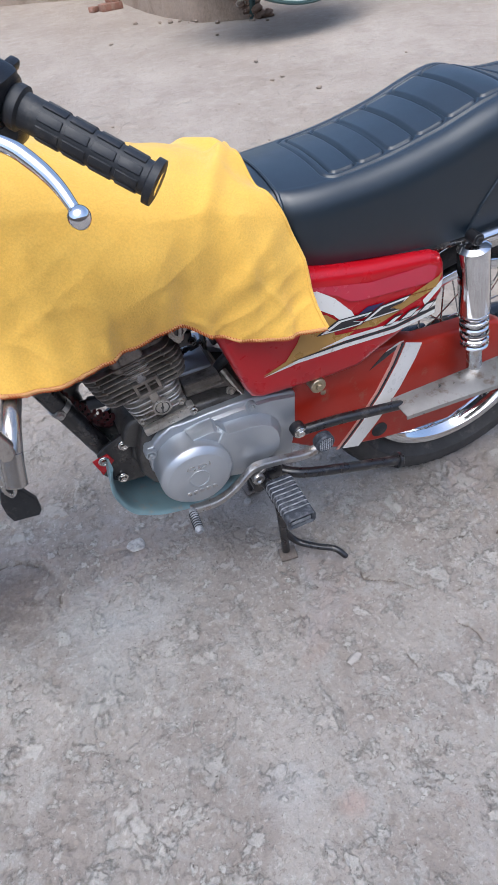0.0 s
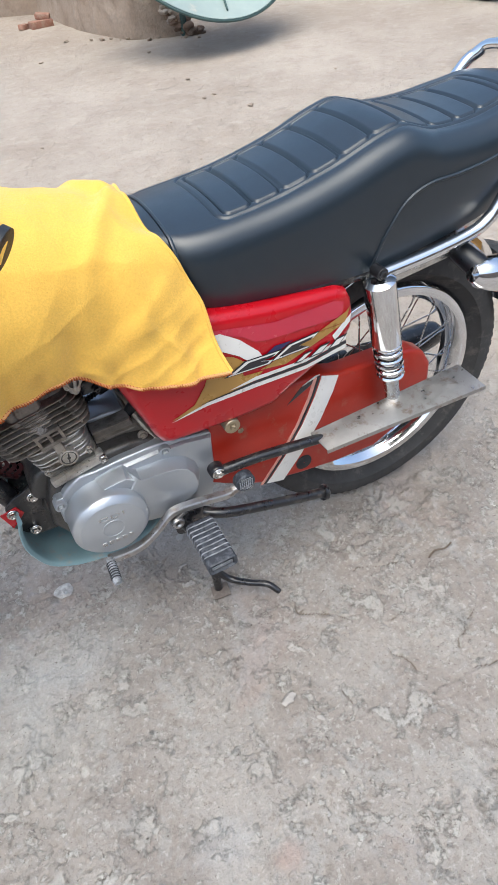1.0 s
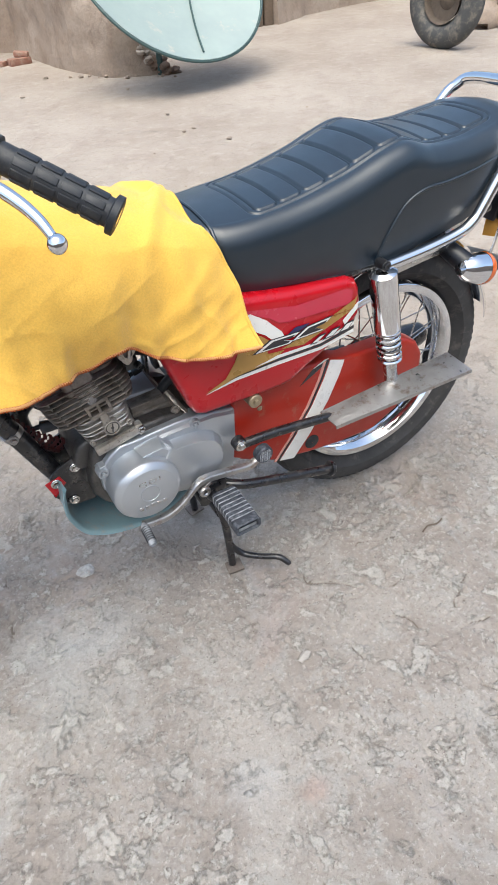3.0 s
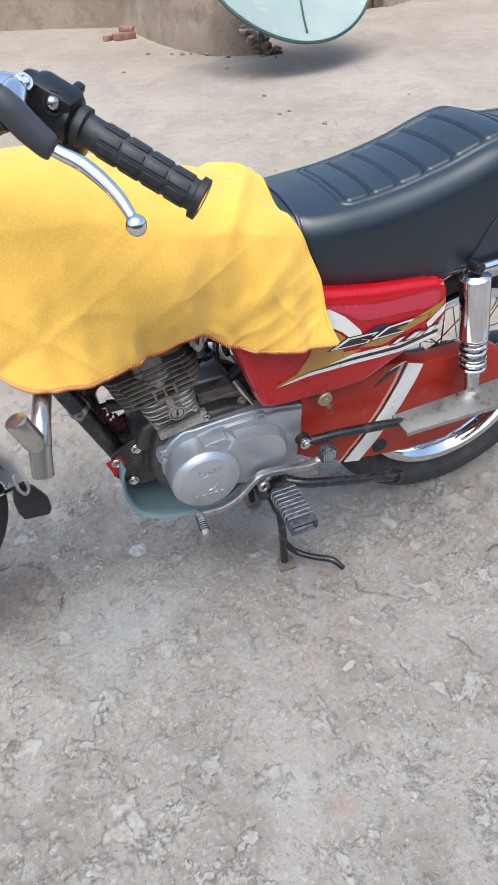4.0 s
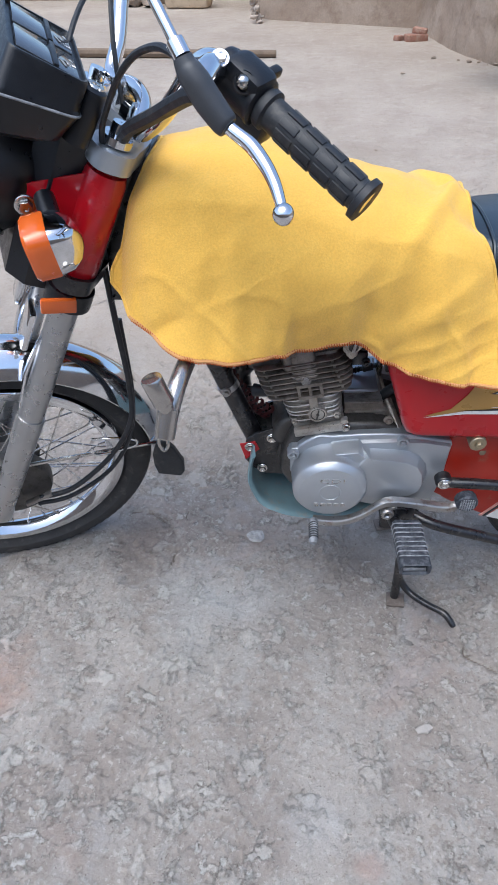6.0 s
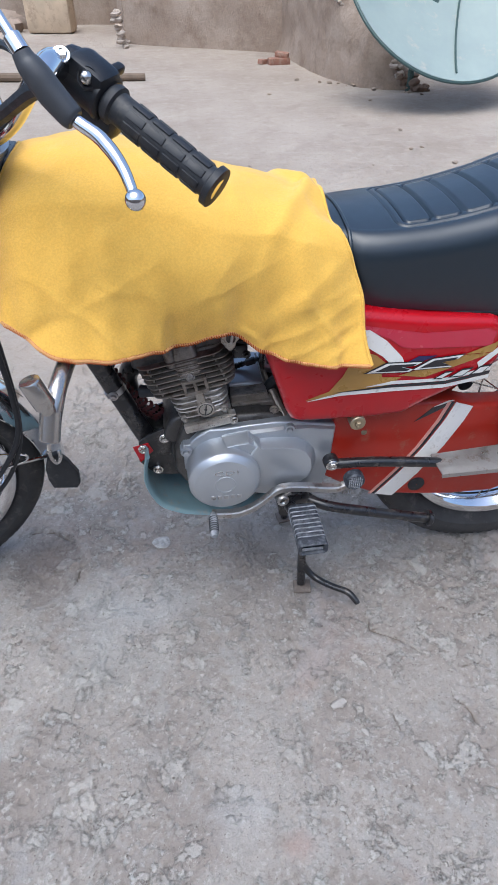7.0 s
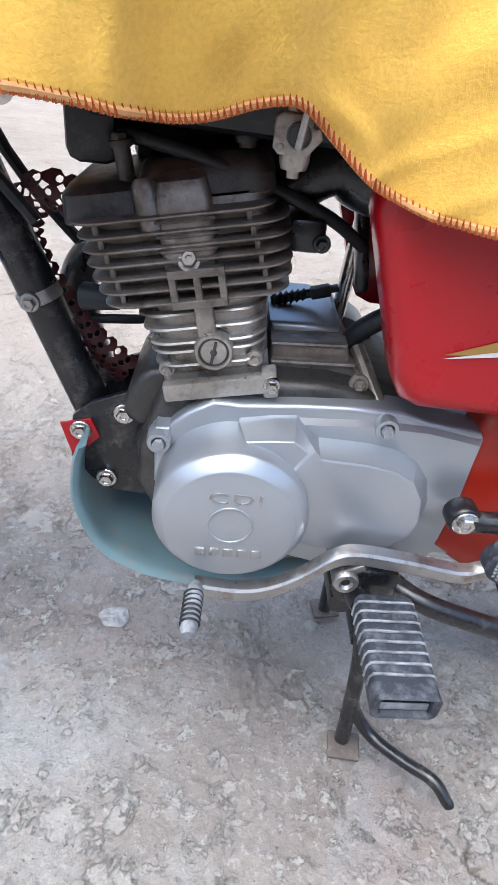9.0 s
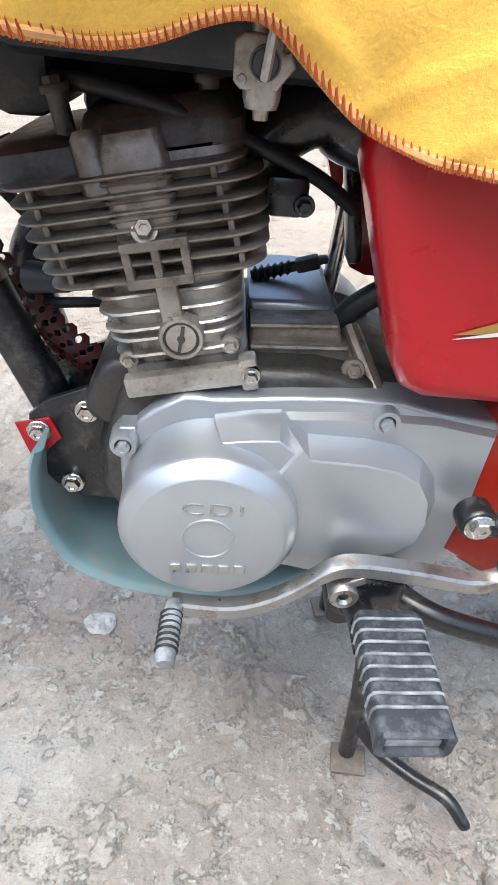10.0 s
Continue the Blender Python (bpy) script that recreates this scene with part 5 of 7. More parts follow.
def lettering(text, size, matrix, material, parent, label):
    """Raised characters as a mesh."""
    curve = bpy.data.curves.new("lettering", "FONT")
    curve.body, curve.size, curve.extrude, curve.align_x, curve.align_y = text, size, 0.0007, "CENTER", "CENTER"
    curve.bevel_depth, curve.space_character, curve.resolution_u = 0.0, 1.12, 6
    ob = bpy.data.objects.new("lettering", curve)
    scene.collection.objects.link(ob)
    me = bpy.data.meshes.new_from_object(ob.evaluated_get(bpy.context.evaluated_depsgraph_get()))
    bpy.data.objects.remove(ob)
    me.transform(matrix)
    return part("lettering", me, material, parent, label, sharp=20)


lettering("CDI", 0.0150, pose(C[0] + 0.003, -0.1570, C[2] + 0.029, 90, 0, 0) @ Matrix.Diagonal((1.7, 1.0, 1.0, 1.0)), GREY_LEG, left_cover, "raised cast letters")
marks = Shape()
for k in range(5):
    marks.block((0.0085, 0.002, 0.0085), pose(C[0] - 0.024 + 0.0122 * k, -0.1573, C[2] - 0.030), 0.0008)
part("maker_mark", marks, GREY_LEG, left_cover, "worn raised maker's mark")

# cylinder and head: leaning forward, finned
LEAN_A = radians(-11)
CYL = Matrix.Translation((-0.146, -0.004, 0.492)) @ Matrix.Rotation(LEAN_A, 4, "Y")


def stack(levels, centre_x=0.0):
    """A solid over rounded rectangles: (height, half length, half width, corner)."""
    return Shape().rings([[CYL @ Vector((x + centre_x, y, h)) for x, y in round_rect(hx, hy, r)] for h, hx, hy, r in levels])


cylinder = part("cylinder", stack([(-0.012, 0.046, 0.074, 0.012), (0.010, 0.046, 0.074, 0.012), (0.011, 0.042, 0.072, 0.02), (0.075, 0.048, 0.072, 0.02)], 0.0), CAST_PALE, engine, "grey cast cylinder barrel")
flange = part("base_flange", Shape().block((0.086, 0.012, 0.0165), CYL @ pose(-0.001, -0.086, 0.0005), 0.0025).block((0.013, 0.016, 0.026), CYL @ pose(0.046, -0.082, -0.001), 0.003), CAST_PALE, cylinder)
part("bolt", Shape().bolt(CYL @ Vector((0.0475, -0.091, 0.000)), (0, -1, 0), 0.0050, 0.008), CHROME_WORN, flange)
for k in range(5):
    h = 0.018 + 0.0108 * k
    lo, hi = -0.0505 - 0.0016 * k, 0.0455 + 0.0013 * k
    sag = 0.0018 * math.sin(k * 2.1)
    part("fin", stack([(h + sag, (hi - lo) / 2 - 0.001, 0.0795, 0.022), (h + 0.0010 + sag, (hi - lo) / 2, 0.0805, 0.022), (h + 0.0026 + sag, (hi - lo) / 2 - 0.001, 0.0795, 0.022)], (hi + lo) / 2), CAST_PALE, cylinder)
head_ = part("cylinder_head", stack([(0.068, 0.062, 0.068, 0.02), (0.075, 0.066, 0.070, 0.02), (0.150, 0.070, 0.070, 0.02), (0.157, 0.064, 0.066, 0.02)], -0.007), CAST, engine, "grey cast cylinder head")
for k in range(7):
    h = 0.0755 + 0.0107 * k
    lo, hi = along([(0, -0.0800), (2, -0.0858), (4, -0.0885), (6, -0.0920)], k), along([(0, 0.0685), (1, 0.0715), (4, 0.0735), (5, 0.0725), (6, 0.064)], k)
    half, mid_ = (hi - lo) / 2, (hi + lo) / 2
    part("fin", stack([(h, half - 0.0012, 0.0870, 0.024), (h + 0.0009, half, 0.0880, 0.024), (h + 0.0021, half, 0.0880, 0.024), (h + 0.0030, half - 0.0012, 0.0868, 0.024)], mid_), CAST, head_)
# solid middle that the upper fins run into, with worn ridges on it
web = stack([(0.104, 0.017, 0.0835, 0.006), (0.112, 0.021, 0.0860, 0.008), (0.150, 0.021, 0.0850, 0.008), (0.163, 0.019, 0.079, 0.008), (0.168, 0.016, 0.070, 0.008)], -0.005)
part("head_web", web, CAST, head_, sharp=30)
for k in range(3):
    h = 0.1145 + 0.0107 * k
    part("web_ridge", stack([(h, 0.0225, 0.0872, 0.007), (h + 0.0012, 0.0235, 0.0886, 0.007), (h + 0.0026, 0.0225, 0.0872, 0.007)], -0.005), CAST, head_)
for x in (-0.062, 0.052):
    for k in range(6):
        part("fin_post", Shape().block((0.0042, 0.006, 0.0107), CYL @ pose(x - 0.002 * k, -0.079, 0.0825 + 0.0107 * k), 0.001), CAST, head_)
rocker = stack([(0.148, 0.052, 0.070, 0.016), (0.160, 0.052, 0.070, 0.016), (0.172, 0.046, 0.064, 0.016), (0.176, 0.040, 0.058, 0.014)], 0.012)
part("rocker_cover", rocker, CAST_DARK, head_, sharp=30)
part("rocker_front", stack([(0.138, 0.036, 0.074, 0.020), (0.158, 0.034, 0.070, 0.020), (0.164, 0.028, 0.062, 0.018)], -0.064), CAST_DARK, head_)
part("rocker_pillar", Shape().tube([CYL @ Vector((-0.030, -0.076, 0.128)), CYL @ Vector((-0.031, -0.074, 0.162)), CYL @ Vector((-0.031, -0.073, 0.165))], [0.0105, 0.0095, 0.0075], 16), CAST, head_)
for x, y, h in ((-0.046, -0.055, 0.188), (0.045, -0.05, 0.182)):
    part("stud_nut", Shape().tube([CYL @ Vector((x, y, h - 0.03)), CYL @ Vector((x, y, h))], 0.0065, 12).bolt(CYL @ Vector((x, y, h + 0.001)), CYL.to_3x3() @ Vector((0, 0, 1)), 0.0062, 0.006), CAST_DARK, head_)
for dx in (-0.020, -0.001, 0.018):
    part("tower_post", Shape().block((0.0055, 0.010, 0.028), CYL @ pose(dx - 0.001, -0.0855, 0.087), 0.001), CAST, head_)
part("tower_foot", Shape().block((0.044, 0.010, 0.007), CYL @ pose(-0.002, -0.0865, 0.0755), 0.0015), CAST, head_)
part("tower_cap", Shape().block((0.044, 0.010, 0.007), CYL @ pose(-0.002, -0.0865, 0.0995), 0.0015), CAST, head_)
part("tower_hood", Shape().block((0.040, 0.010, 0.016), CYL @ pose(-0.006, -0.0790, 0.108), 0.003), CAST_DARK, head_)
part("tower_web", Shape().block((0.016, 0.012, 0.034), CYL @ pose(-0.001, -0.0775, 0.058), 0.004), CAST_PALE, cylinder)
part("head_bolt", Shape().bolt(CYL @ Vector((-0.006, -0.0855, 0.108)), (0, -1, 0.6), 0.0062, 0.007), CAST, head_)
PLUG = Vector((-0.1495, -0.084, 0.5235))
plug = Shape().lathe([(0.0, -0.0055), (0.0105, -0.0055), (0.0112, -0.0045), (0.0118, -0.0040), (0.0124, -0.0045), (0.0130, -0.0065), (0.0150, -0.0068), (0.0160, -0.0055), (0.0166, 0.006)], 40, "y", PLUG)
part("plug_groove", Shape().lathe([(0.0109, -0.0053), (0.0117, -0.0049), (0.0127, -0.0053)], 40, "y", PLUG), CAST_DARK, cylinder)
plug_part = part("timing_plug", plug, CAST_PALE, cylinder, "slotted round alloy plug")
part("slot", Shape().block((0.0025, 0.002, 0.02), pose(PLUG.x, PLUG.y - 0.0065, PLUG.z, 0, 8, 0), 0.0005).ball((PLUG.x, PLUG.y - 0.006, PLUG.z), 0.003, 8), CAST_DARK, plug_part)
for x, z, y in ((-0.188, 0.500, -0.078), (-0.115, 0.517, -0.080)):
    part("bolt", Shape().bolt((x, y, z), (0, -1, 0), 0.0048, 0.007), CAST_PALE, cylinder)
part("spark_lead", Shape().tube([(-0.265, -0.02, 0.665), (-0.22, -0.05, 0.672), (-0.15, -0.066, 0.660), (-0.07, -0.04, 0.628), (-0.03, -0.02, 0.60)], 0.0055, 10, 8), RUBBER, engine)
part("spark_cap", Shape().tube([(-0.262, -0.045, 0.545), (-0.232, -0.055, 0.548)], [0.012, 0.009], 12), RUBBER, engine)
# carburettor and intake behind the head
intake = Shape().tube([(-0.105, -0.02, 0.628), (-0.09, -0.02, 0.645), (-0.065, -0.02, 0.660), (-0.03, -0.02, 0.655), (0.04, -0.01, 0.65)], [0.022, 0.020, 0.022, 0.030, 0.032], 16, 4)
intake.block((0.03, 0.03, 0.028), pose(-0.082, -0.035, 0.612), 0.006).bolt((-0.070, -0.052, 0.608), (0, -1, 0), 0.005, 0.008).block((0.012, 0.02, 0.09), pose(-0.028, 0.0, 0.60, 0, -10, 0), 0.004)
part("carburettor", intake, BLACK, bike, "dark oily carburettor and inlet")
part("overflow_pipe", Shape().tube([(-0.018, 0.06, 0.62), (-0.022, 0.06, 0.57), (-0.026, 0.06, 0.50)], 0.0075, 10, 4), CHROME_WORN, bike)
# exhaust with its perforated guard
part("exhaust_pipe", Shape().tube([(-0.215, 0.012, 0.578), (-0.262, 0.030, 0.562), (-0.290, 0.048, 0.515), (-0.278, 0.06, 0.43), (-0.245, 0.07, 0.35), (-0.18, 0.10, 0.29), (-0.05, 0.12, 0.265), (0.15, 0.125, 0.265), (0.32, 0.13, 0.28)],
                               [0.019] * 5 + [0.02, 0.022, 0.024, 0.026], 16, 6), BLACK, bike, "black exhaust pipe")
part("silencer", Shape().tube([(0.25, 0.135, 0.255), (0.30, 0.136, 0.257), (0.42, 0.138, 0.260), (0.76, 0.142, 0.270), (0.82, 0.143, 0.272)], [0.026, 0.034, 0.038, 0.038, 0.022], 20, 4), BLACK, bike)


def perforated_guard():
    """A curved strip with two staggered rows of round holes."""
    line, _ = spline([Vector((x, 0.0, z)) for x, z in ((-0.276, 0.610), (-0.301, 0.6155), (-0.3185, 0.6025), (-0.3255, 0.5805), (-0.3185, 0.554), (-0.3015, 0.5215), (-0.280, 0.4895), (-0.2515, 0.4625), (-0.235, 0.448))], [0] * 9, 8)
    lengths = [0.0]
    for a, b in zip(line, line[1:]):
        lengths.append(lengths[-1] + (b - a).length)
    total = lengths[-1]
    half = 0.017

    def at(s, w):
        s = min(max(s, 0), total - 1e-6)
        i = max(k for k in range(len(lengths) - 1) if lengths[k] <= s)
        t = (s - lengths[i]) / (lengths[i + 1] - lengths[i])
        p, way = line[i].lerp(line[i + 1], t), (line[min(i + 2, len(line) - 1)] - line[max(i - 1, 0)]).normalized()
        side = Vector((way.z, 0.0, -way.x)).normalized()
        return p + side * w + Vector((0, 0.010 * (w / half) ** 2, 0))

    s = Shape()
    cell, rows = 0.0125, 3
    n = int(total / cell)
    for i in range(n):
        for j in range(rows):
            s0, w0 = i * total / n, -half + 2 * half * j / rows
            ds, dw = total / n, 2 * half / rows
            cs, cw, r = s0 + ds / 2, w0 + dw / 2, 0.0028
            shift = ds * 0.25 * (1 if j % 2 else -1)
            outer, inner = [], []
            for k in range(8):
                a = 2 * math.pi * (k + 0.5) / 8
                inner.append(at(cs + math.cos(a) * r + shift, cw + math.sin(a) * r))
                ca, sa = math.cos(a), math.sin(a)
                m = max(abs(ca), abs(sa))
                outer.append(at(cs + ca / m * ds / 2, cw + sa / m * dw / 2))
            s.add(outer + inner, [(k, (k + 1) % 8, 8 + (k + 1) % 8, 8 + k) for k in range(8)])
    bm = bmesh.new()
    vs = [bm.verts.new(p) for p in s.v]
    for f in s.f:
        bm.faces.new([vs[k] for k in f])
    bmesh.ops.remove_doubles(bm, verts=bm.verts, dist=0.0006)
    me = bpy.data.meshes.new("exhaust_guard")
    bm.to_mesh(me)
    bm.free()
    ob = part("exhaust_guard", me, MAROON, bike, "dark maroon perforated exhaust guard")
    solid = ob.modifiers.new("thickness", "SOLIDIFY")
    solid.thickness = 0.0015
    return ob


perforated_guard()
# blue-grey bowl under the engine
rim_line = [(-0.262, 0.415), (-0.268, 0.392), (-0.269, 0.348), (-0.249, 0.295), (-0.215, 0.270), (-0.187, 0.260), (-0.147, 0.253), (-0.107, 0.255), (-0.070, 0.263), (-0.036, 0.281), (-0.01, 0.30)]
line, _ = spline([Vector((x, 0, z)) for x, z in rim_line], [0] * len(rim_line), 5)
mid = Vector((-0.14, 0, 0.40))
rows = []
for p in line:
    row = []
    for y, k in ((-0.086, 1.03), (-0.083, 1.0), (-0.078, 0.985), (-0.06, 1.0), (-0.02, 1.02), (0.02, 1.02), (0.06, 1.0), (0.078, 0.985), (0.086, 1.03), (0.083, 1.05), (0.06, 1.03), (0.0, 1.045), (-0.06, 1.03), (-0.083, 1.05)):
        q_ = mid + (p - mid) * k
        row.append(Vector((q_.x, y, q_.z)))
    rows.append(row)
part("engine_guard", Shape().rings(rows), BLUE, bike, "blue-grey curved plastic guard under the engine")
part("front_blank", Shape().prism([(-0.225, 0.40), (-0.20, 0.48), (-0.19, 0.38), (-0.20, 0.34)], 0.06, -0.05, 0.01), CAST_DARK, engine)

# -- tank, seat, covers --
tank = Shape()
rows = []
for x, top, low, w in ((-0.40, 0.86, 0.76, 0.05), (-0.385, 0.915, 0.745, 0.085), (-0.33, 0.932, 0.735, 0.115), (-0.25, 0.930, 0.73, 0.128), (-0.15, 0.905, 0.728, 0.130), (-0.05, 0.880, 0.735, 0.122), (0.02, 0.855, 0.745, 0.105), (0.06, 0.83, 0.765, 0.085)):
    rows.append([Vector((x, w * (1 if math.sin(a) > 0 else -1) * abs(math.sin(a)) ** 0.7, (top + low) / 2 + (top - low) / 2 * (1 if math.cos(a) > 0 else -1) * abs(math.cos(a)) ** 0.7))
                 for a in (2 * math.pi * k / 32 for k in range(32))])
part("fuel_tank", tank.rings(rows), RED, bike, "red fuel tank under the cloth")
# added dark blocks that stand in for the shaded gap beneath the tank
part("tank_underside", Shape().block((0.28, 0.15, 0.07), pose(-0.12, 0, 0.715, 0, 2, 0), 0.015).block((0.04, 0.11, 0.07), pose(-0.250, 0.0, 0.685), 0.01).block((0.15, 0.06, 0.08), pose(-0.155, 0.06, 0.672, 0, 4, 0), 0.012), RUBBER, bike)
TAP = Vector((-0.109, -0.121, 0.694))
tap = Shape().prism([(-0.126, 0.682), (-0.122, 0.678), (-0.101, 0.678), (-0.091, 0.690), (-0.096, 0.704), (-0.121, 0.706), (-0.126, 0.702)], -0.114, -0.122, 0.002)
for x, z in ((-0.121, 0.683), (-0.0965, 0.6985)):
    tap.lathe([(0.0012, -0.1225), (0.0022, -0.1232), (0.003, -0.1225)], 12, "y", (x, 0, z))
tap.tube([(-0.108, -0.09, 0.70), (-0.108, -0.09, 0.76)], 0.008, 10)
TAP_OUT = Matrix.Translation((0.002, -0.016, 0.002)) @ Matrix.Translation(TAP) @ Matrix.Scale(0.86, 4) @ Matrix.Translation(-TAP)
fuel_tap = part("fuel_tap", tap.turn(TAP_OUT), CAST_PALE, bike, "pale cast fuel tap")
part("fuel_bowl", Shape().tube([(-0.109, -0.112, 0.684), (-0.109, -0.112, 0.673), (-0.109, -0.112, 0.668), (-0.109, -0.112, 0.6675), (-0.109, -0.112, 0.662)], [0.0115, 0.0110, 0.0095, 0.0050, 0.0045], 16).turn(TAP_OUT), CAST_PALE, fuel_tap, "dull grey fuel bowl")
part("tap_disc", Shape().lathe([(0.001, -0.1250), (0.0070, -0.1250), (0.0078, -0.1262), (0.0088, -0.1262), (0.009, -0.12)], 24, "y", (-0.1085, 0, 0.6915)).turn(TAP_OUT), CAST_DARK, fuel_tap)
part("tap_lever", Shape().tube([(-0.1085, -0.128, 0.684), (-0.107, -0.131, 0.696), (-0.105, -0.134, 0.712)], [0.003, 0.003, 0.0026], 8, 3).turn(TAP_OUT), STEEL, fuel_tap)


def seat_profile(x):
    """Top line, bottom line and half width of the saddle at x."""
    def table(rows):
        return along(rows, x)
    top = table([(0.055, 0.842), (0.14, 0.842), (0.24, 0.851), (0.34, 0.872), (0.42, 0.897), (0.465, 0.904), (0.52, 0.888), (0.60, 0.884), (0.68, 0.893), (0.735, 0.902), (0.775, 0.890), (0.805, 0.845)])
    low = table([(0.055, 0.80), (0.075, 0.765), (0.105, 0.725), (0.214, 0.706), (0.343, 0.696), (0.40, 0.692), (0.468, 0.700), (0.579, 0.718), (0.68, 0.740), (0.76, 0.785), (0.805, 0.81)])
    wide = table([(0.055, 0.085), (0.10, 0.118), (0.2, 0.128), (0.4, 0.132), (0.60, 0.132), (0.68, 0.124), (0.74, 0.104), (0.78, 0.074), (0.805, 0.03)])
    return top, low, wide


def seat_point(x, a):
    """Round the section: a from -1 (bottom of one side) over 0 (crown) to 1."""
    top, low, w = seat_profile(x)
    s, m = (1 if a > 0 else -1), abs(a)
    corner = 0.042
    if m < 0.5:
        u = m / 0.5
        y = (w - corner * 0.8) * u
        z = top - 0.008 * u ** 2
    elif m < 0.68:
        t = (m - 0.5) / 0.18 * math.pi / 2
        y = (w - corner * 0.8) + corner * 0.8 * math.sin(t)
        z = top - 0.008 - corner * (1 - math.cos(t))
    else:
        u = (m - 0.68) / 0.32
        y = w + 0.004 * math.sin(u * math.pi) - 0.012 * u
        z0 = top - 0.008 - corner
        z = z0 + (min(low, z0) - z0) * u
    return Vector((x, s * y, z))


def groove(d, wide=0.0026):
    return math.exp(-(d / wide) ** 2)


def build_seat():
    nx, na = 620, 230
    rows = []
    # quilted panels with rounded corners, pressed into the crown one after another
    edges = [0.170, 0.217, 0.265, 0.314, 0.365, 0.418, 0.470, 0.525, 0.578, 0.628, 0.690]
    panels = [((a + b) / 2, (b - a) / 2 - 0.0022) for a, b in zip(edges, edges[1:])]

    def half_at(x):
        return 0.082 - 0.020 * max(0, (x - 0.52) / 0.17) ** 1.3

    def rim(x, y, cx, hx, hy, r):
        dx, dy = max(abs(x - cx) - hx + r, 0), max(abs(y) - hy + r, 0)
        return abs(math.hypot(dx, dy) + min(max(abs(x - cx) - hx, abs(y) - hy) + r, 0) - r)

    for i in range(nx + 1):
        x = 0.055 + 0.750 * i / nx
        row = []
        for j in range(na + 1):
            a = -1 + 2 * j / na
            p = seat_point(x, a)
            if abs(a) < 0.56 and 0.145 < x < 0.715:
                hy = half_at(x)
                d = min(rim(x, p.y, cx, hx, hy, 0.010) for cx, hx in panels if abs(x - cx) < 0.07)
                border = rim(x, p.y, 0.430, 0.271, hy + 0.010, 0.020)
                p.z -= 0.0044 * groove(d, 0.0021) + 0.0032 * groove(border, 0.0021)
            row.append(p)
        # underside
        top, low, w = seat_profile(x)
        rows.append(row)
    bottom = [[Vector((r[-1].x, 0.6 * r[-1].y, r[-1].z - 0.002)), Vector((r[0].x, 0.6 * r[0].y, r[0].z - 0.002))] for r in rows]
    return part("seat", Shape().rings([r + b for r, b in zip(rows, bottom)]), VINYL, bike, "long black vinyl quilted seat", sharp=60)


seat = build_seat()
pipe = []
for x, a in ((0.400, -0.985), (0.410, -0.92), (0.424, -0.86), (0.452, -0.79), (0.492, -0.745), (0.545, -0.72), (0.60, -0.705), (0.66, -0.695), (0.71, -0.685), (0.75, -0.67), (0.788, -0.64)):
    pipe.append(seat_point(x, a))
for side in (1, -1):
    part("piping", Shape().tube([Vector((p.x, p.y * side, p.z)) for p in pipe], 0.0032, 8, 6), VINYL, seat, "raised seat piping")
front_pipe = [seat_point(0.083, -1 + 2 * k / 40) for k in range(2, 39)]
part("front_piping", Shape().tube(front_pipe, 0.0035, 8), VINYL, seat)

COVER_LINE = [(-0.045, 0.725), (0.10, 0.722), (0.214, 0.704), (0.330, 0.692), (0.348, 0.685), (0.358, 0.665), (0.362, 0.640), (0.361, 0.612), (0.350, 0.592), (0.319, 0.571), (0.242, 0.532), (0.202, 0.508), (0.150, 0.505), (0.094, 0.506), (0.014, 0.509), (-0.002, 0.516), (-0.011, 0.533), (-0.021, 0.564), (-0.049, 0.650)]


def cover_y(x, z):
    """Depth of the side cover's gently swollen face."""
    return -0.135 - 0.008 * math.exp(-((x - 0.16) / 0.2) ** 2 - ((z - 0.62) / 0.1) ** 2)


def swollen(outline, lift, edge=0.006, smooth=0):
    """A panel that follows the side cover's face, lift metres proud of it."""
    s = Shape().prism(outline, -0.10, -0.135 - lift, edge, smooth)
    bm = bmesh.new()
    vs = [bm.verts.new(p) for p in s.v]
    for f in s.f:
        try:
            bm.faces.new([vs[i] for i in f])
        except ValueError:
            pass
    big = [f for f in bm.faces if len(f.verts) > 4]
    bmesh.ops.triangulate(bm, faces=big)
    for _ in range(2):
        bmesh.ops.subdivide_edges(bm, edges=[e for e in bm.edges if e.calc_length() > 0.03], cuts=1)
        bmesh.ops.triangulate(bm, faces=[f for f in bm.faces if len(f.verts) > 4])
    bm.verts.index_update()
    out = Shape()
    for v in bm.verts:
        p = v.co.copy()
        if p.y < -0.116:
            p.y += cover_y(p.x, p.z) + 0.135
        out.v.append(p)
    out.f = [tuple(v.index for v in f.verts) for f in bm.faces]
    bm.free()
    return out


side_cover = part("side_cover", swollen(COVER_LINE, 0.0, 0.016), RED, bike, "glossy red side cover with white and gold graphics", sharp=50)
part("side_cover", Shape().prism(COVER_LINE, 0.10, 0.125, 0.008), RED, bike)


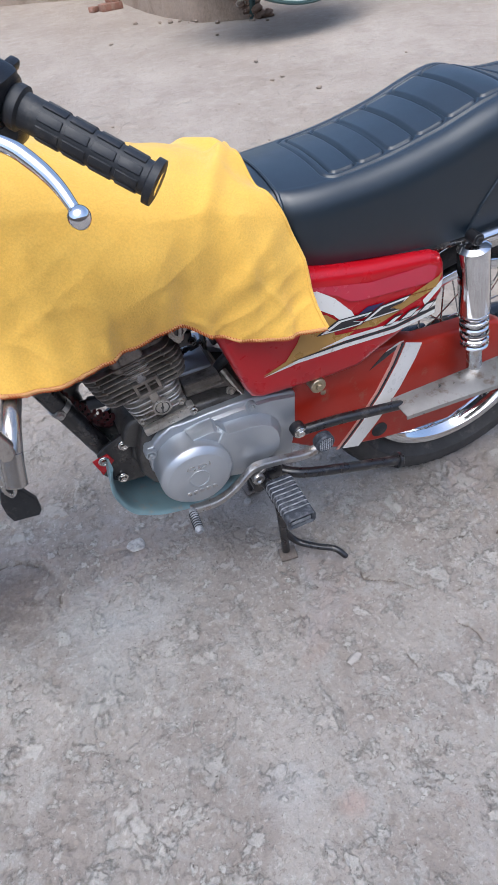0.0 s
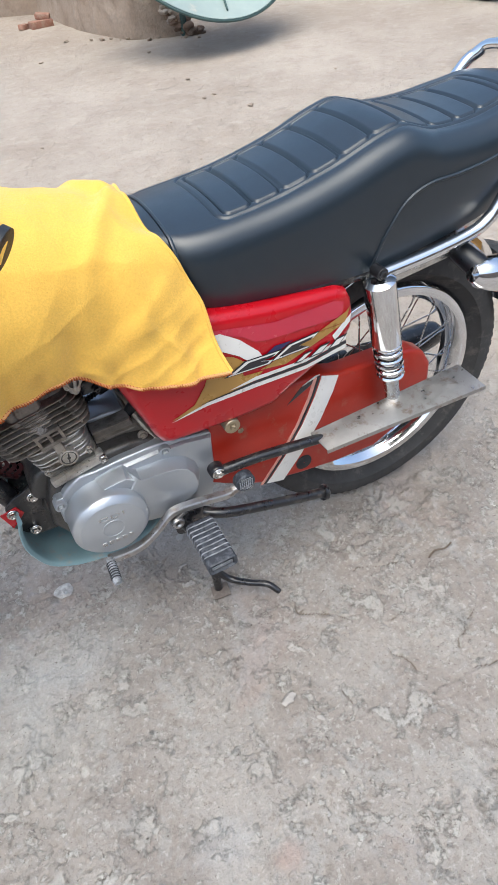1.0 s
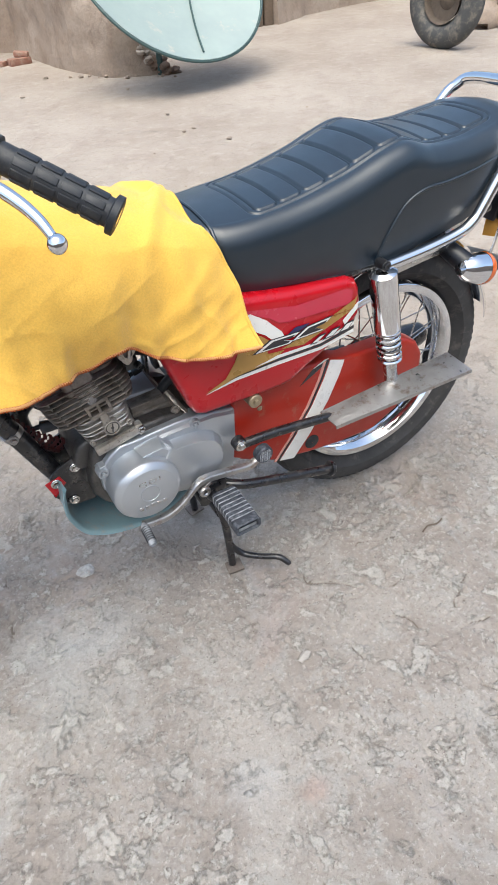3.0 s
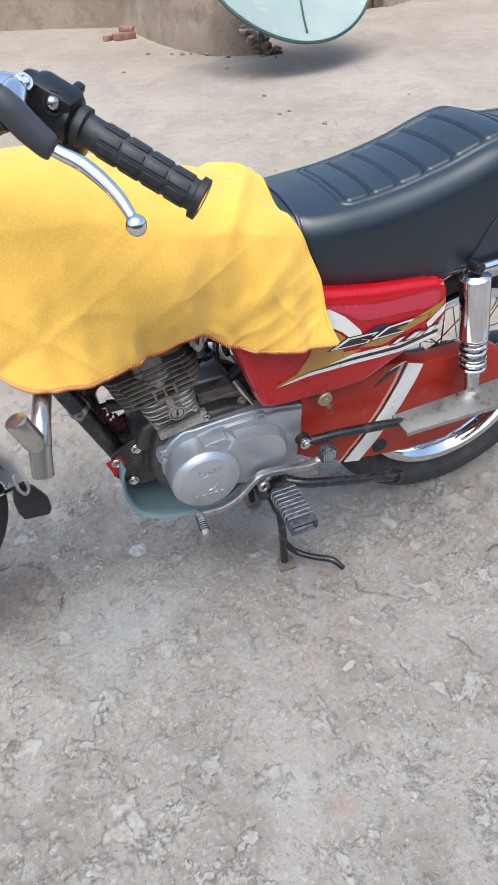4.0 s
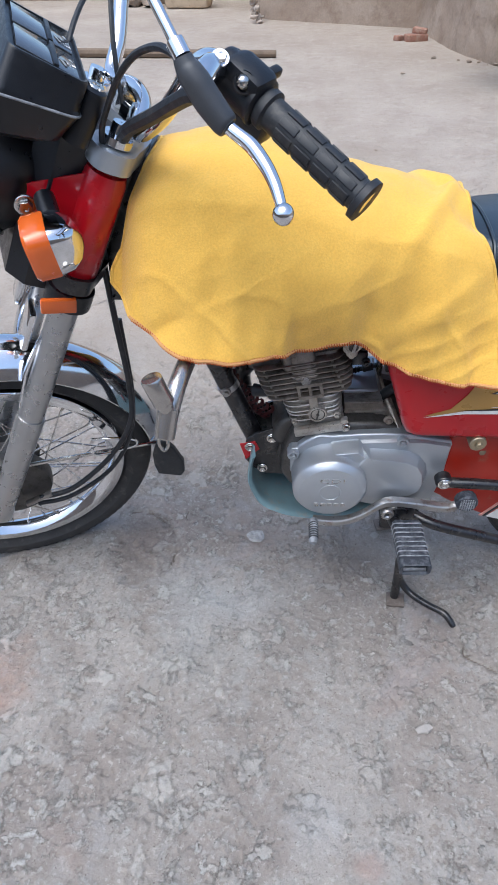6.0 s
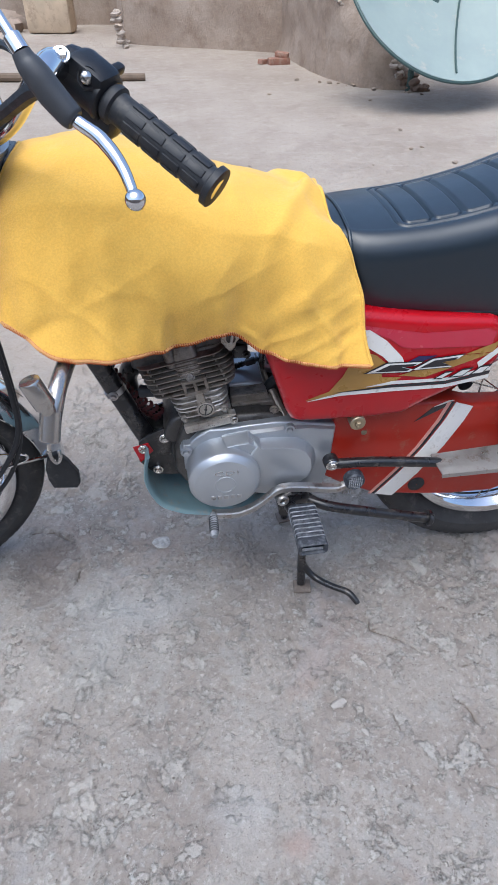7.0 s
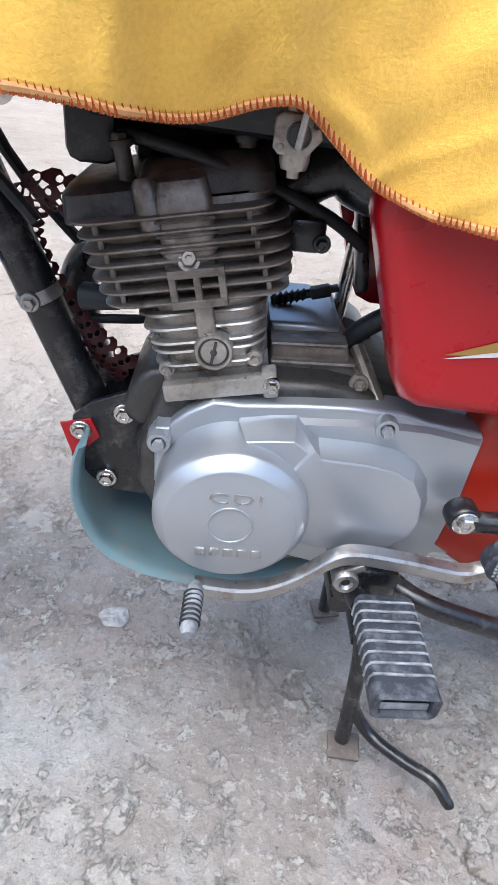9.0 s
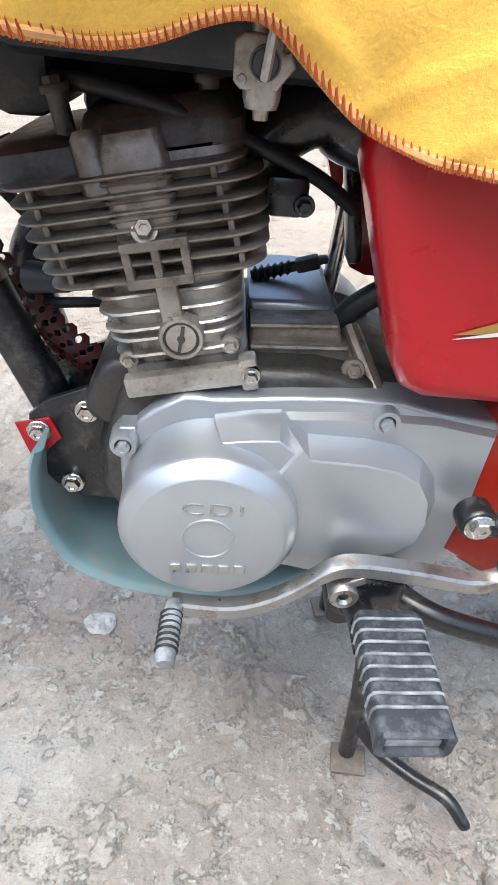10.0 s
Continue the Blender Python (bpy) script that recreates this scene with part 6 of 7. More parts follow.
def sticker(name, outline, material, lift, label="", smooth=0):
    """A thin film on the side cover."""
    pts = [Vector((x, 0, z)) for x, z in outline]
    if smooth:
        pts, _ = spline(pts, [0] * len(pts), smooth, True)
    bm = bmesh.new()
    f = bm.faces.new([bm.verts.new(p) for p in pts])
    bmesh.ops.triangulate(bm, faces=[f])
    for _ in range(3):
        long = [e for e in bm.edges if e.calc_length() > 0.02]
        if long:
            bmesh.ops.subdivide_edges(bm, edges=long, cuts=1)
            bmesh.ops.triangulate(bm, faces=[f for f in bm.faces if len(f.verts) > 3])
    bm.verts.index_update()
    s = Shape()
    n = len(bm.verts)
    s.v = [Vector((v.co.x, cover_y(v.co.x, v.co.z) - lift, v.co.z)) for v in bm.verts] + [Vector((v.co.x, cover_y(v.co.x, v.co.z) - lift + 0.0006, v.co.z)) for v in bm.verts]
    for f in bm.faces:
        idx = [v.index for v in f.verts]
        s.f += [tuple(idx), tuple(i + n for i in reversed(idx))]
    bm.free()
    return part(name, s, material, side_cover, label)


sticker("gold_flash", [(0.019, 0.561), (0.059, 0.577), (0.080, 0.607), (0.093, 0.637), (0.110, 0.653), (0.134, 0.643), (0.154, 0.625), (0.142, 0.616), (0.116, 0.608), (0.146, 0.600), (0.183, 0.596), (0.156, 0.578), (0.115, 0.574), (0.075, 0.566)], GOLD, 0.0012, "gold graphic flash")
sticker("gold_band", [(0.178, 0.600), (0.291, 0.629), (0.341, 0.628), (0.225, 0.592)], GOLD, 0.0012)
# the sky mirrored in the cover's upper ridge, painted as a pinkish film
sticker("pink_panel", [(0.085, 0.703), (0.209, 0.678), (0.322, 0.676), (0.338, 0.668), (0.334, 0.642), (0.267, 0.647), (0.196, 0.651), (0.174, 0.656), (0.153, 0.672), (0.123, 0.690)], SKY_BAND, 0.0012, "pinkish band painted as the sky's reflection on the upper cover")
sticker("white_arc", [(0.080, 0.694), (0.096, 0.691), (0.117, 0.691), (0.147, 0.670), (0.178, 0.637), (0.185, 0.622), (0.160, 0.624), (0.144, 0.641), (0.119, 0.658), (0.095, 0.667)], WHITE, 0.0018, "white graphic arc")
sticker("blue_tail", [(0.185, 0.624), (0.207, 0.636), (0.240, 0.634), (0.200, 0.620)], shader("blue_sticker", (0.02, 0.018, 0.09), 0.35, coat=0.3), 0.0020)
sticker("white_swoosh", [(0.018, 0.558), (0.081, 0.567), (0.167, 0.568), (0.265, 0.565), (0.345, 0.577), (0.3445, 0.584), (0.265, 0.572), (0.168, 0.576), (0.084, 0.574)], WHITE, 0.0018, "white pinstripe")
sticker("dark_swoosh", [(0.064, 0.5735), (0.168, 0.577), (0.265, 0.5735), (0.3445, 0.586), (0.3445, 0.592), (0.265, 0.579), (0.169, 0.582)], INK, 0.0020, "dark pinstripe")
sticker("white_swoosh", [(0.120, 0.581), (0.169, 0.583), (0.265, 0.580), (0.344, 0.594), (0.344, 0.600), (0.265, 0.586), (0.169, 0.590)], WHITE, 0.0018)
sticker("white_bar", [(0.322, 0.600), (0.351, 0.628), (0.352, 0.642), (0.316, 0.612)], WHITE, 0.0020)
sticker("gold_bar", [(0.291, 0.631), (0.341, 0.648), (0.350, 0.656), (0.341, 0.630)], GOLD, 0.0020)


def slanted(name, line, material, lift, shrink=0.0):
    cx, cz = sum(p[0] for p in line) / len(line), sum(p[1] for p in line) / len(line)
    sticker(name, [(cx + (x - cx) * (1 - shrink), cz + (z - cz) * (1 - shrink * 1.3)) for x, z in line], material, lift)


# slanted blocks where the model badge is
for line in ([(0.114, 0.610), (0.151, 0.629), (0.220, 0.626), (0.207, 0.619), (0.163, 0.621), (0.146, 0.612), (0.203, 0.611), (0.196, 0.606)],
             [(0.194, 0.609), (0.230, 0.630), (0.291, 0.633), (0.281, 0.625), (0.241, 0.622), (0.225, 0.613), (0.262, 0.614), (0.272, 0.608)]):
    slanted("badge_block", line, INK, 0.0026)
    slanted("badge_block", line, WHITE, 0.0031, 0.10)
    slanted("badge_block", line, INK, 0.0036, 0.30)
for line in ([(0.240, 0.586), (0.262, 0.600), (0.278, 0.600), (0.256, 0.585)], [(0.268, 0.586), (0.292, 0.602), (0.312, 0.603), (0.294, 0.586)], [(0.306, 0.587), (0.324, 0.604), (0.345, 0.606), (0.330, 0.588)]):
    slanted("badge_block", line, INK, 0.0026)
    slanted("badge_block", line, WHITE, 0.0031, 0.25)

CASE_LINE = [(0.073, 0.340), (0.082, 0.43), (0.088, 0.485), (0.10, 0.512), (0.2, 0.508), (0.320, 0.499), (0.360, 0.486), (0.48, 0.482), (0.530, 0.474), (0.562, 0.454), (0.582, 0.420), (0.584, 0.38), (0.566, 0.33), (0.525, 0.280), (0.455, 0.245), (0.36, 0.248), (0.268, 0.260), (0.182, 0.278), (0.12, 0.310)]
case = part("chain_case", Shape().prism(CASE_LINE, -0.060, -0.100, 0.010), RED_FADED, bike, "faded orange-red chain case")
part("white_stripe", Shape().prism([(0.321, 0.4975), (0.357, 0.4845), (0.346, 0.452), (0.318, 0.392), (0.274, 0.322), (0.229, 0.266), (0.192, 0.276), (0.236, 0.332), (0.277, 0.396), (0.306, 0.456)], -0.0995, -0.1012, 0.0004), WHITE, case, "broad white slanted stripe")
part("dark_stripe", Shape().prism([(0.318, 0.4985), (0.303, 0.457), (0.274, 0.397), (0.233, 0.333), (0.189, 0.277), (0.184, 0.278), (0.228, 0.334), (0.269, 0.398), (0.298, 0.458), (0.312, 0.500)], -0.0995, -0.1012, 0.0004), INK, case)
part("pale_stripe", Shape().prism([(0.311, 0.500), (0.297, 0.458), (0.268, 0.398), (0.227, 0.334), (0.183, 0.278), (0.176, 0.279), (0.220, 0.335), (0.261, 0.399), (0.290, 0.459), (0.303, 0.501)], -0.0995, -0.1012, 0.0004), shader("pale_pink_sticker", (0.62, 0.30, 0.25), 0.4, scale=15), case)
# notch in the case, its shade drawn as a flat black film
part("chevron", Shape().prism([(0.245, 0.460), (0.276, 0.490), (0.312, 0.502), (0.310, 0.494), (0.284, 0.480)], -0.0995, -0.1010, 0.0004), INK, case)
part("chevron_edge", Shape().prism([(0.279, 0.492), (0.306, 0.5035), (0.316, 0.5035), (0.3125, 0.5030)], -0.0995, -0.1018, 0.0004), WHITE, case)
part("inspection_plug", Shape().lathe([(0.001, -0.1030), (0.016, -0.1030), (0.018, -0.1015), (0.018, -0.09)], 24, "y", (0.278, 0, 0.292)), RUBBER, case)
part("case_bolt", Shape().lathe([(0.006, -0.1405), (0.013, -0.1405), (0.0145, -0.139), (0.0145, -0.09)], 24, "y", (0.119, 0, 0.500)).bolt((0.119, -0.1405, 0.500), (0, -1, 0), 0.006, 0.005, False), BRASS, case, "brass washer and bolt")
part("case_screw", Shape().ball((0.148, -0.100, 0.445), 0.006, 10, (1, 0.5, 1)), BRASS, case)

# -- rear end --
for side in (-1, 1):
    y = 0.14 * side
    shock = part("rear_shock", Shape().tube([(0.404, y, 0.690), (0.405, y, 0.684), (0.431, y, 0.558), (0.432, y, 0.553)], [0.019, 0.0275, 0.0275, 0.025], 24), CHROME, bike, "chrome covered rear shock absorber")
    coil, turns = [], 6.0
    a, b = Vector((0.430, y, 0.560)), Vector((0.447, y, 0.476))
    way = (b - a).normalized()
    sx, sy = way.cross(Vector((0, 1, 0))).normalized(), Vector((0, 1, 0))
    for k in range(141):
        t = k / 140
        ang = 2 * math.pi * turns * t
        coil.append(a.lerp(b, t) + sx * math.cos(ang) * 0.0225 + sy * math.sin(ang) * 0.0225)
    part("spring", Shape().tube(coil, 0.0042, 8), CHROME, shock, "chrome coil spring")
    part("rod", Shape().tube([(0.430, y, 0.56), (0.446, y, 0.480), (0.448, y, 0.468), (0.466, y, 0.375)], [0.014, 0.014, 0.015, 0.014], 16), CHROME_WORN, shock)
    part("lower_eye", Shape().tube([(0.467, y - 0.012, 0.37), (0.467, y + 0.012, 0.37)], 0.018, 16), BLACK, shock)
    part("top_mount", Shape().tube([(0.402, y - 0.012, 0.702), (0.402, y + 0.010, 0.702)], 0.0105, 16).bolt((0.402, y + 0.011 * side, 0.702), (0, side, 0), 0.007, 0.005), BLACK, shock)
rail = Shape().tube([(0.40, -0.133, 0.690), (0.50, -0.137, 0.699), (0.580, -0.140, 0.712), (0.618, -0.140, 0.727), (0.645, -0.139, 0.760), (0.728, -0.130, 0.895), (0.742, -0.116, 0.924), (0.754, -0.09, 0.934), (0.774, 0.0, 0.930),
                     (0.788, 0.085, 0.920), (0.778, 0.110, 0.905), (0.748, 0.122, 0.875), (0.65, 0.133, 0.745), (0.60, 0.135, 0.715), (0.45, 0.133, 0.695)], 0.0112, 14, 6)
grab = part("grab_rail", rail, CHROME, bike, "bent chrome grab rail round the seat's tail")
part("rail_plate", Shape().block((0.17, 0.004, 0.022), pose(0.49, -0.134, 0.684, 0, -6, 0), 0.0015).block((0.06, 0.003, 0.02), pose(0.60, -0.118, 0.722, 0, -18, 0), 0.001), CHROME_WORN, grab)
# rear mudguard
rows = []
for k in range(34):
    a = radians(125 - 150 * k / 33)
    row = []
    for j in range(11):
        w = -1 + 2 * j / 10
        r = 0.338 + 0.010 * (1 - w * w) - 0.03 * abs(w) ** 2.5
        row.append(REAR_AXLE + Vector((math.cos(a) * r, 0.066 * w, math.sin(a) * r + 0.02)))
    rows.append(row + [p + (REAR_AXLE - p).normalized() * 0.0025 for p in reversed(row)])
rear_guard = part("rear_mudguard", Shape().rings(rows[:26]), CHROME, bike, "chrome rear mudguard")
part("mudguard_end", Shape().rings([[Vector((x, y, z + h)) for y, h in ((-0.05, 0.0), (-0.052, 0.012 * k), (0.0, 0.02 * k), (0.05, 0.012 * k), (0.05, 0.0), (0.0, -0.012 * k), (-0.04, -0.012 * k))]
                                    for x, z, k in ((0.78, 0.560, 1.0), (0.84, 0.540, 1.1), (0.91, 0.510, 0.7), (0.965, 0.484, 0.2))]), CAST_DARK, rear_guard, "grey pointed mudguard end")
part("stay_hook", Shape().tube([(0.80, -0.045, 0.555), (0.805, -0.05, 0.60), (0.815, -0.05, 0.655)], 0.0035, 8, 4), CHROME_WORN, rear_guard)
# tail lamp, plate and signals
tail = part("tail_lamp", Shape().rings([[Vector((x, y * k, z + h * k)) for y, h in round_rect(0.068, 0.052, 0.018)] for x, z, k in ((0.775, 0.765, 0.7), (0.79, 0.766, 0.95), (0.835, 0.768, 1.0), (0.845, 0.768, 1.0))]), PLASTIC, bike, "tail lamp with a red lens and black housing")
part("lens", Shape().rings([[Vector((x, y * k, z + h * k)) for y, h in round_rect(0.067, 0.051, 0.018)] for x, z, k in ((0.845, 0.769, 1.0), (0.875, 0.770, 0.97), (0.898, 0.771, 0.85), (0.902, 0.771, 0.7))]), RED_LENS, tail, "red tail lens")
part("plate_bracket", Shape().block((0.012, 0.045, 0.08), pose(0.835, 0.0, 0.680, 0, 18, 0), 0.004).ball((0.845, -0.025, 0.655), 0.016, 12), PLASTIC, bike)
part("number_plate", Shape().block((0.003, 0.060, 0.075), pose(0.845, -0.020, 0.640, 0, 20, 34), 0.001), YELLOW_PLATE, bike, "yellow number plate seen from behind")
for side in (-1, 1):
    c = Vector((0.618, 0.172 * side, 0.645))
    q = Matrix.Translation(c) @ Vector((1, 0, -0.28)).to_track_quat("Z", "Y").to_matrix().to_4x4()
    sig = part("turn_signal", Shape().lathe([(0.001, -0.048), (0.014, -0.045), (0.024, -0.032), (0.030, -0.010), (0.032, 0.012)], 28, "z").turn(q), CHROME, bike, "chrome rear turn signal with amber lens")
    part("lens", Shape().lathe([(0.0325, 0.012), (0.0330, 0.020), (0.028, 0.030), (0.016, 0.034), (0.001, 0.035)], 28, "z").turn(q), AMBER, sig, "amber lens")
    part("stem", Shape().tube([c + Vector((-0.02, 0, 0.01)), c + Vector((-0.035, -0.06 * side, 0.035)), c + Vector((-0.04, -0.11 * side, 0.06))], [0.022, 0.018, 0.016], 14, 3), PLASTIC, sig)

# -- controls, rests and stand --
pivot = Shape().tube([(0.079, -0.124, 0.407), (0.079, -0.139, 0.407), (0.079, -0.142, 0.407)], [0.0150, 0.0150, 0.013], 24)
step = part("step_bar", Shape().tube([(0.081, -0.136, 0.405), (0.16, -0.140, 0.404), (0.285, -0.144, 0.390), (0.32, -0.146, 0.386), (0.42, -0.150, 0.393), (0.58, -0.155, 0.405)], 0.0100, 14, 3), BLACK, bike, "black bar carrying the side step")
boss = part("bar_boss", pivot, BLACK, step)
part("boss_bolt", Shape().bolt((0.079, -0.1425, 0.407), (0, -1, 0), 0.0082, 0.006), CHROME_WORN, boss)
sp = Shape().rings([[Vector((x, y0, z + 0.001)), Vector((x + 0.007, y1, z - 0.008)), Vector((x + 0.007, y1 - 0.001, z - 0.016)), Vector((x + 0.007, y1 + 0.002, z - 0.016)), Vector((x + 0.007, y1 + 0.003, z - 0.0105)), Vector((x, y0, z - 0.002))]
                    for x, y0, y1, z in ((0.278, -0.130, -0.180, 0.398), (0.36, -0.135, -0.190, 0.408), (0.48, -0.143, -0.206, 0.423), (0.606, -0.150, -0.222, 0.438))])
part("step_plate", sp, STEEL, step, "scuffed bare steel step plate")
lowbar = part("brace_bar", Shape().tube([(0.03, -0.12, 0.318), (0.07, -0.15, 0.310), (0.18, -0.158, 0.280), (0.288, -0.161, 0.251)], 0.0105, 12, 4), BLACK, bike, "black brace bar with a bolted end")
part("bar_end", Shape().tube([(0.285, -0.161, 0.252), (0.292, -0.161, 0.250), (0.297, -0.161, 0.2485)], [0.017, 0.017, 0.012], 16), BLACK, lowbar)
lev = [(0.125, 0.376), (0.095, 0.352), (0.04, 0.360), (-0.005, 0.366), (-0.028, 0.361), (-0.055, 0.336), (-0.08, 0.319), (-0.109, 0.311), (-0.152, 0.315)]
lev, _ = spline([Vector((x, 0, z)) for x, z in lev], [0] * len(lev), 4)
lever = Shape().rings([[Vector((p.x, -0.142, p.z - 0.007)), Vector((p.x, -0.152, p.z - 0.0085)), Vector((p.x, -0.154, p.z - 0.006)), Vector((p.x, -0.154, p.z + 0.004)), Vector((p.x, -0.152, p.z + 0.0065)), Vector((p.x, -0.142, p.z + 0.008))] for p in lev])
gear_lever = part("gear_lever", lever, STEEL, bike, "worn steel heel-and-toe gear lever")
part("toe_pad", Shape().tube([(-0.150, -0.148, 0.316), (-0.151, -0.165, 0.316), (-0.153, -0.198, 0.314), (-0.153, -0.203, 0.313)], [0.0070, 0.0080, 0.0080, 0.006], 14), SCUFFED, gear_lever, "ribbed grey rubber toe pad")
for k in range(7):
    part("toe_rib", Shape().lathe([(0.0078, -0.0015), (0.0094, 0.0), (0.0078, 0.0015)], 14, "y", (-0.1515 - 0.0002 * k, -0.160 - 0.0055 * k, 0.3155)), RUBBER, gear_lever)
clamp = Shape().lathe([(0.004, -0.1565), (0.0065, -0.1590), (0.0105, -0.1590), (0.0120, -0.1570), (0.0120, -0.140)], 22, "y", (-0.016, 0, 0.340)).block((0.022, 0.014, 0.008), pose(-0.010, -0.148, 0.352, 0, -30, 0), 0.002)
part("lever_clamp", clamp, STEEL, gear_lever)
heel = Shape().lathe([(0.001, -0.162), (0.017, -0.162), (0.0195, -0.159), (0.0195, -0.144), (0.012, -0.142)], 28, "y", (0.122, 0, 0.374))
heel_pad = part("heel_pad", heel, DUSTY, gear_lever, "round studded rubber heel pad")
studs = Shape()
for i in range(-4, 5):
    for j in range(-4, 5):
        if i * i + j * j < 15:
            studs.block((0.0026, 0.003, 0.0026), pose(0.122 + 0.0040 * i, -0.1625, 0.374 + 0.0040 * j), 0.0006)
tagged(part("stud", studs, SCUFFED, heel_pad), kind="stuff")
rest = Shape().tube([(-0.004, -0.09, 0.312), (-0.002, -0.13, 0.312), (0.004, -0.16, 0.316)], 0.012, 12, 3)
rest.block((0.05, 0.03, 0.045), pose(0.014, -0.128, 0.318), 0.006).bolt((-0.006, -0.135, 0.312), (0, -1, 0.2), 0.011, 0.008)
footrest = part("footrest", rest, BLACK, bike, "folding footrest with a dusty ribbed rubber block")
m = Matrix.Translation((0.019, -0.152, 0.322)) @ Matrix.Rotation(radians(1), 4, "Z") @ Matrix.Rotation(radians(2), 4, "X")
def rest_ring(d, k=1.0, top=0.0):
    """Rounded section of the rubber at distance d from its root."""
    return [m @ Vector((x, -d, z + top * (1 - (x / 0.027) ** 2))) for x, z in round_rect(0.0265 * k, 0.0130 * k, 0.006 * k, 4)]


rubber = Shape().rings([rest_ring(0.010, 0.9), rest_ring(0.013), rest_ring(0.060), rest_ring(0.108, 1.02), rest_ring(0.1125, 1.03), rest_ring(0.1135, 0.97), rest_ring(0.1115, 0.80), rest_ring(0.104, 0.74)])
rubber_block = part("footrest_rubber", rubber, DUSTY, footrest, "dark dusty rubber block", sharp=50)
for k in range(8):
    d = 0.0190 + 0.0103 * k
    line = [m @ Vector((x, -d - 0.0012 * (1 - (x / 0.027) ** 2), z)) for x, z in ((-0.0268, -0.006), (-0.0268, 0.007), (-0.0245, 0.0122), (-0.020, 0.0136), (0.0, 0.0140), (0.020, 0.0136), (0.0245, 0.0122), (0.0268, 0.007), (0.0268, -0.006))]
    part("rib", Shape().tube(line, 0.0013, 8), SCUFFED, rubber_block)
part("end_face", Shape().block((0.040, 0.002, 0.008), m @ pose(0, -0.1075, -0.0045), 0.001), SCUFFED, rubber_block, "pale scuffed end of the rubber")
stand = part("centre_stand", Shape().tube([(0.0, -0.11, 0.262), (0.0, 0.11, 0.262)], 0.014, 12).tube([(0.026, -0.078, 0.275), (0.042, -0.098, 0.16), (0.046, -0.106, 0.012)], [0.011, 0.0095, 0.0095], 12, 4)
             .tube([(0.026, 0.078, 0.275), (0.042, 0.098, 0.16), (0.046, 0.106, 0.012)], [0.011, 0.0095, 0.0095], 12, 4).tube([(0.038, -0.09, 0.18), (0.038, 0.09, 0.18)], 0.01, 10), BLACK, bike, "black centre stand with a curved foot tang")
for side in (-1, 1):
    part("stand_foot", Shape().block((0.040, 0.036, 0.006), pose(0.048, 0.112 * side, 0.005, 0, -4, 8 * side), 0.002), RUSTY, stand, "worn rusty stand foot")
part("stand_tang", Shape().tube([(0.043, -0.100, 0.105), (0.052, -0.106, 0.070), (0.074, -0.122, 0.046), (0.105, -0.150, 0.046), (0.136, -0.174, 0.049), (0.151, -0.192, 0.038), (0.154, -0.196, 0.034)], [0.008, 0.008, 0.008, 0.0075, 0.0075, 0.007, 0.006], 12, 5), BLACK, stand)
part("stand_spring", Shape().tube([Vector((0.04 + 0.10 * k / 120, -0.095 + 0.005 * math.sin(k * 1.1), 0.312 - 0.03 * k / 120 + 0.005 * math.cos(k * 1.1))) for k in range(121)], 0.0010, 6), STEEL, bike)
# crash bar beside the front tube
guard = part("leg_guard", Shape().tube([(-0.330, 0.0, 0.690), (-0.338, -0.06, 0.700), (-0.343, -0.12, 0.702), (-0.350, -0.180, 0.704), (-0.362, -0.235, 0.690), (-0.374, -0.266, 0.655)], 0.0130, 16, 5), GREY_STEEL, bike, "grey steel leg guard with a stub footrest")
part("stub", Shape().tube([(-0.372, -0.262, 0.662), (-0.376, -0.264, 0.684), (-0.3765, -0.264, 0.686), (-0.388, -0.268, 0.727), (-0.3885, -0.268, 0.729)], [0.0110, 0.0110, 0.0150, 0.0150, 0.0130], 20), GREY_STEEL, guard)
part("end_cap", Shape().tube([(-0.372, -0.258, 0.672), (-0.380, -0.276, 0.634), (-0.3805, -0.277, 0.632)], [0.0150, 0.0150, 0.0130], 20), GREY_STEEL, guard)
for k, (a, b, c) in enumerate((((-0.41, -0.02, 0.80), (-0.36, -0.035, 0.68), (-0.30, -0.035, 0.60)), ((-0.40, 0.02, 0.80), (-0.34, 0.03, 0.64), (-0.24, 0.04, 0.52)))):
    part("cable", Shape().tube([a, b, c], 0.0055, 8, 6), RUBBER, bike)
part("clutch_wire", Shape().tube([(-0.36, 0.03, 0.60), (-0.30, 0.03, 0.505), (-0.24, 0.03, 0.495), (-0.17, 0.05, 0.50)], 0.005, 8, 6), RUBBER, bike)


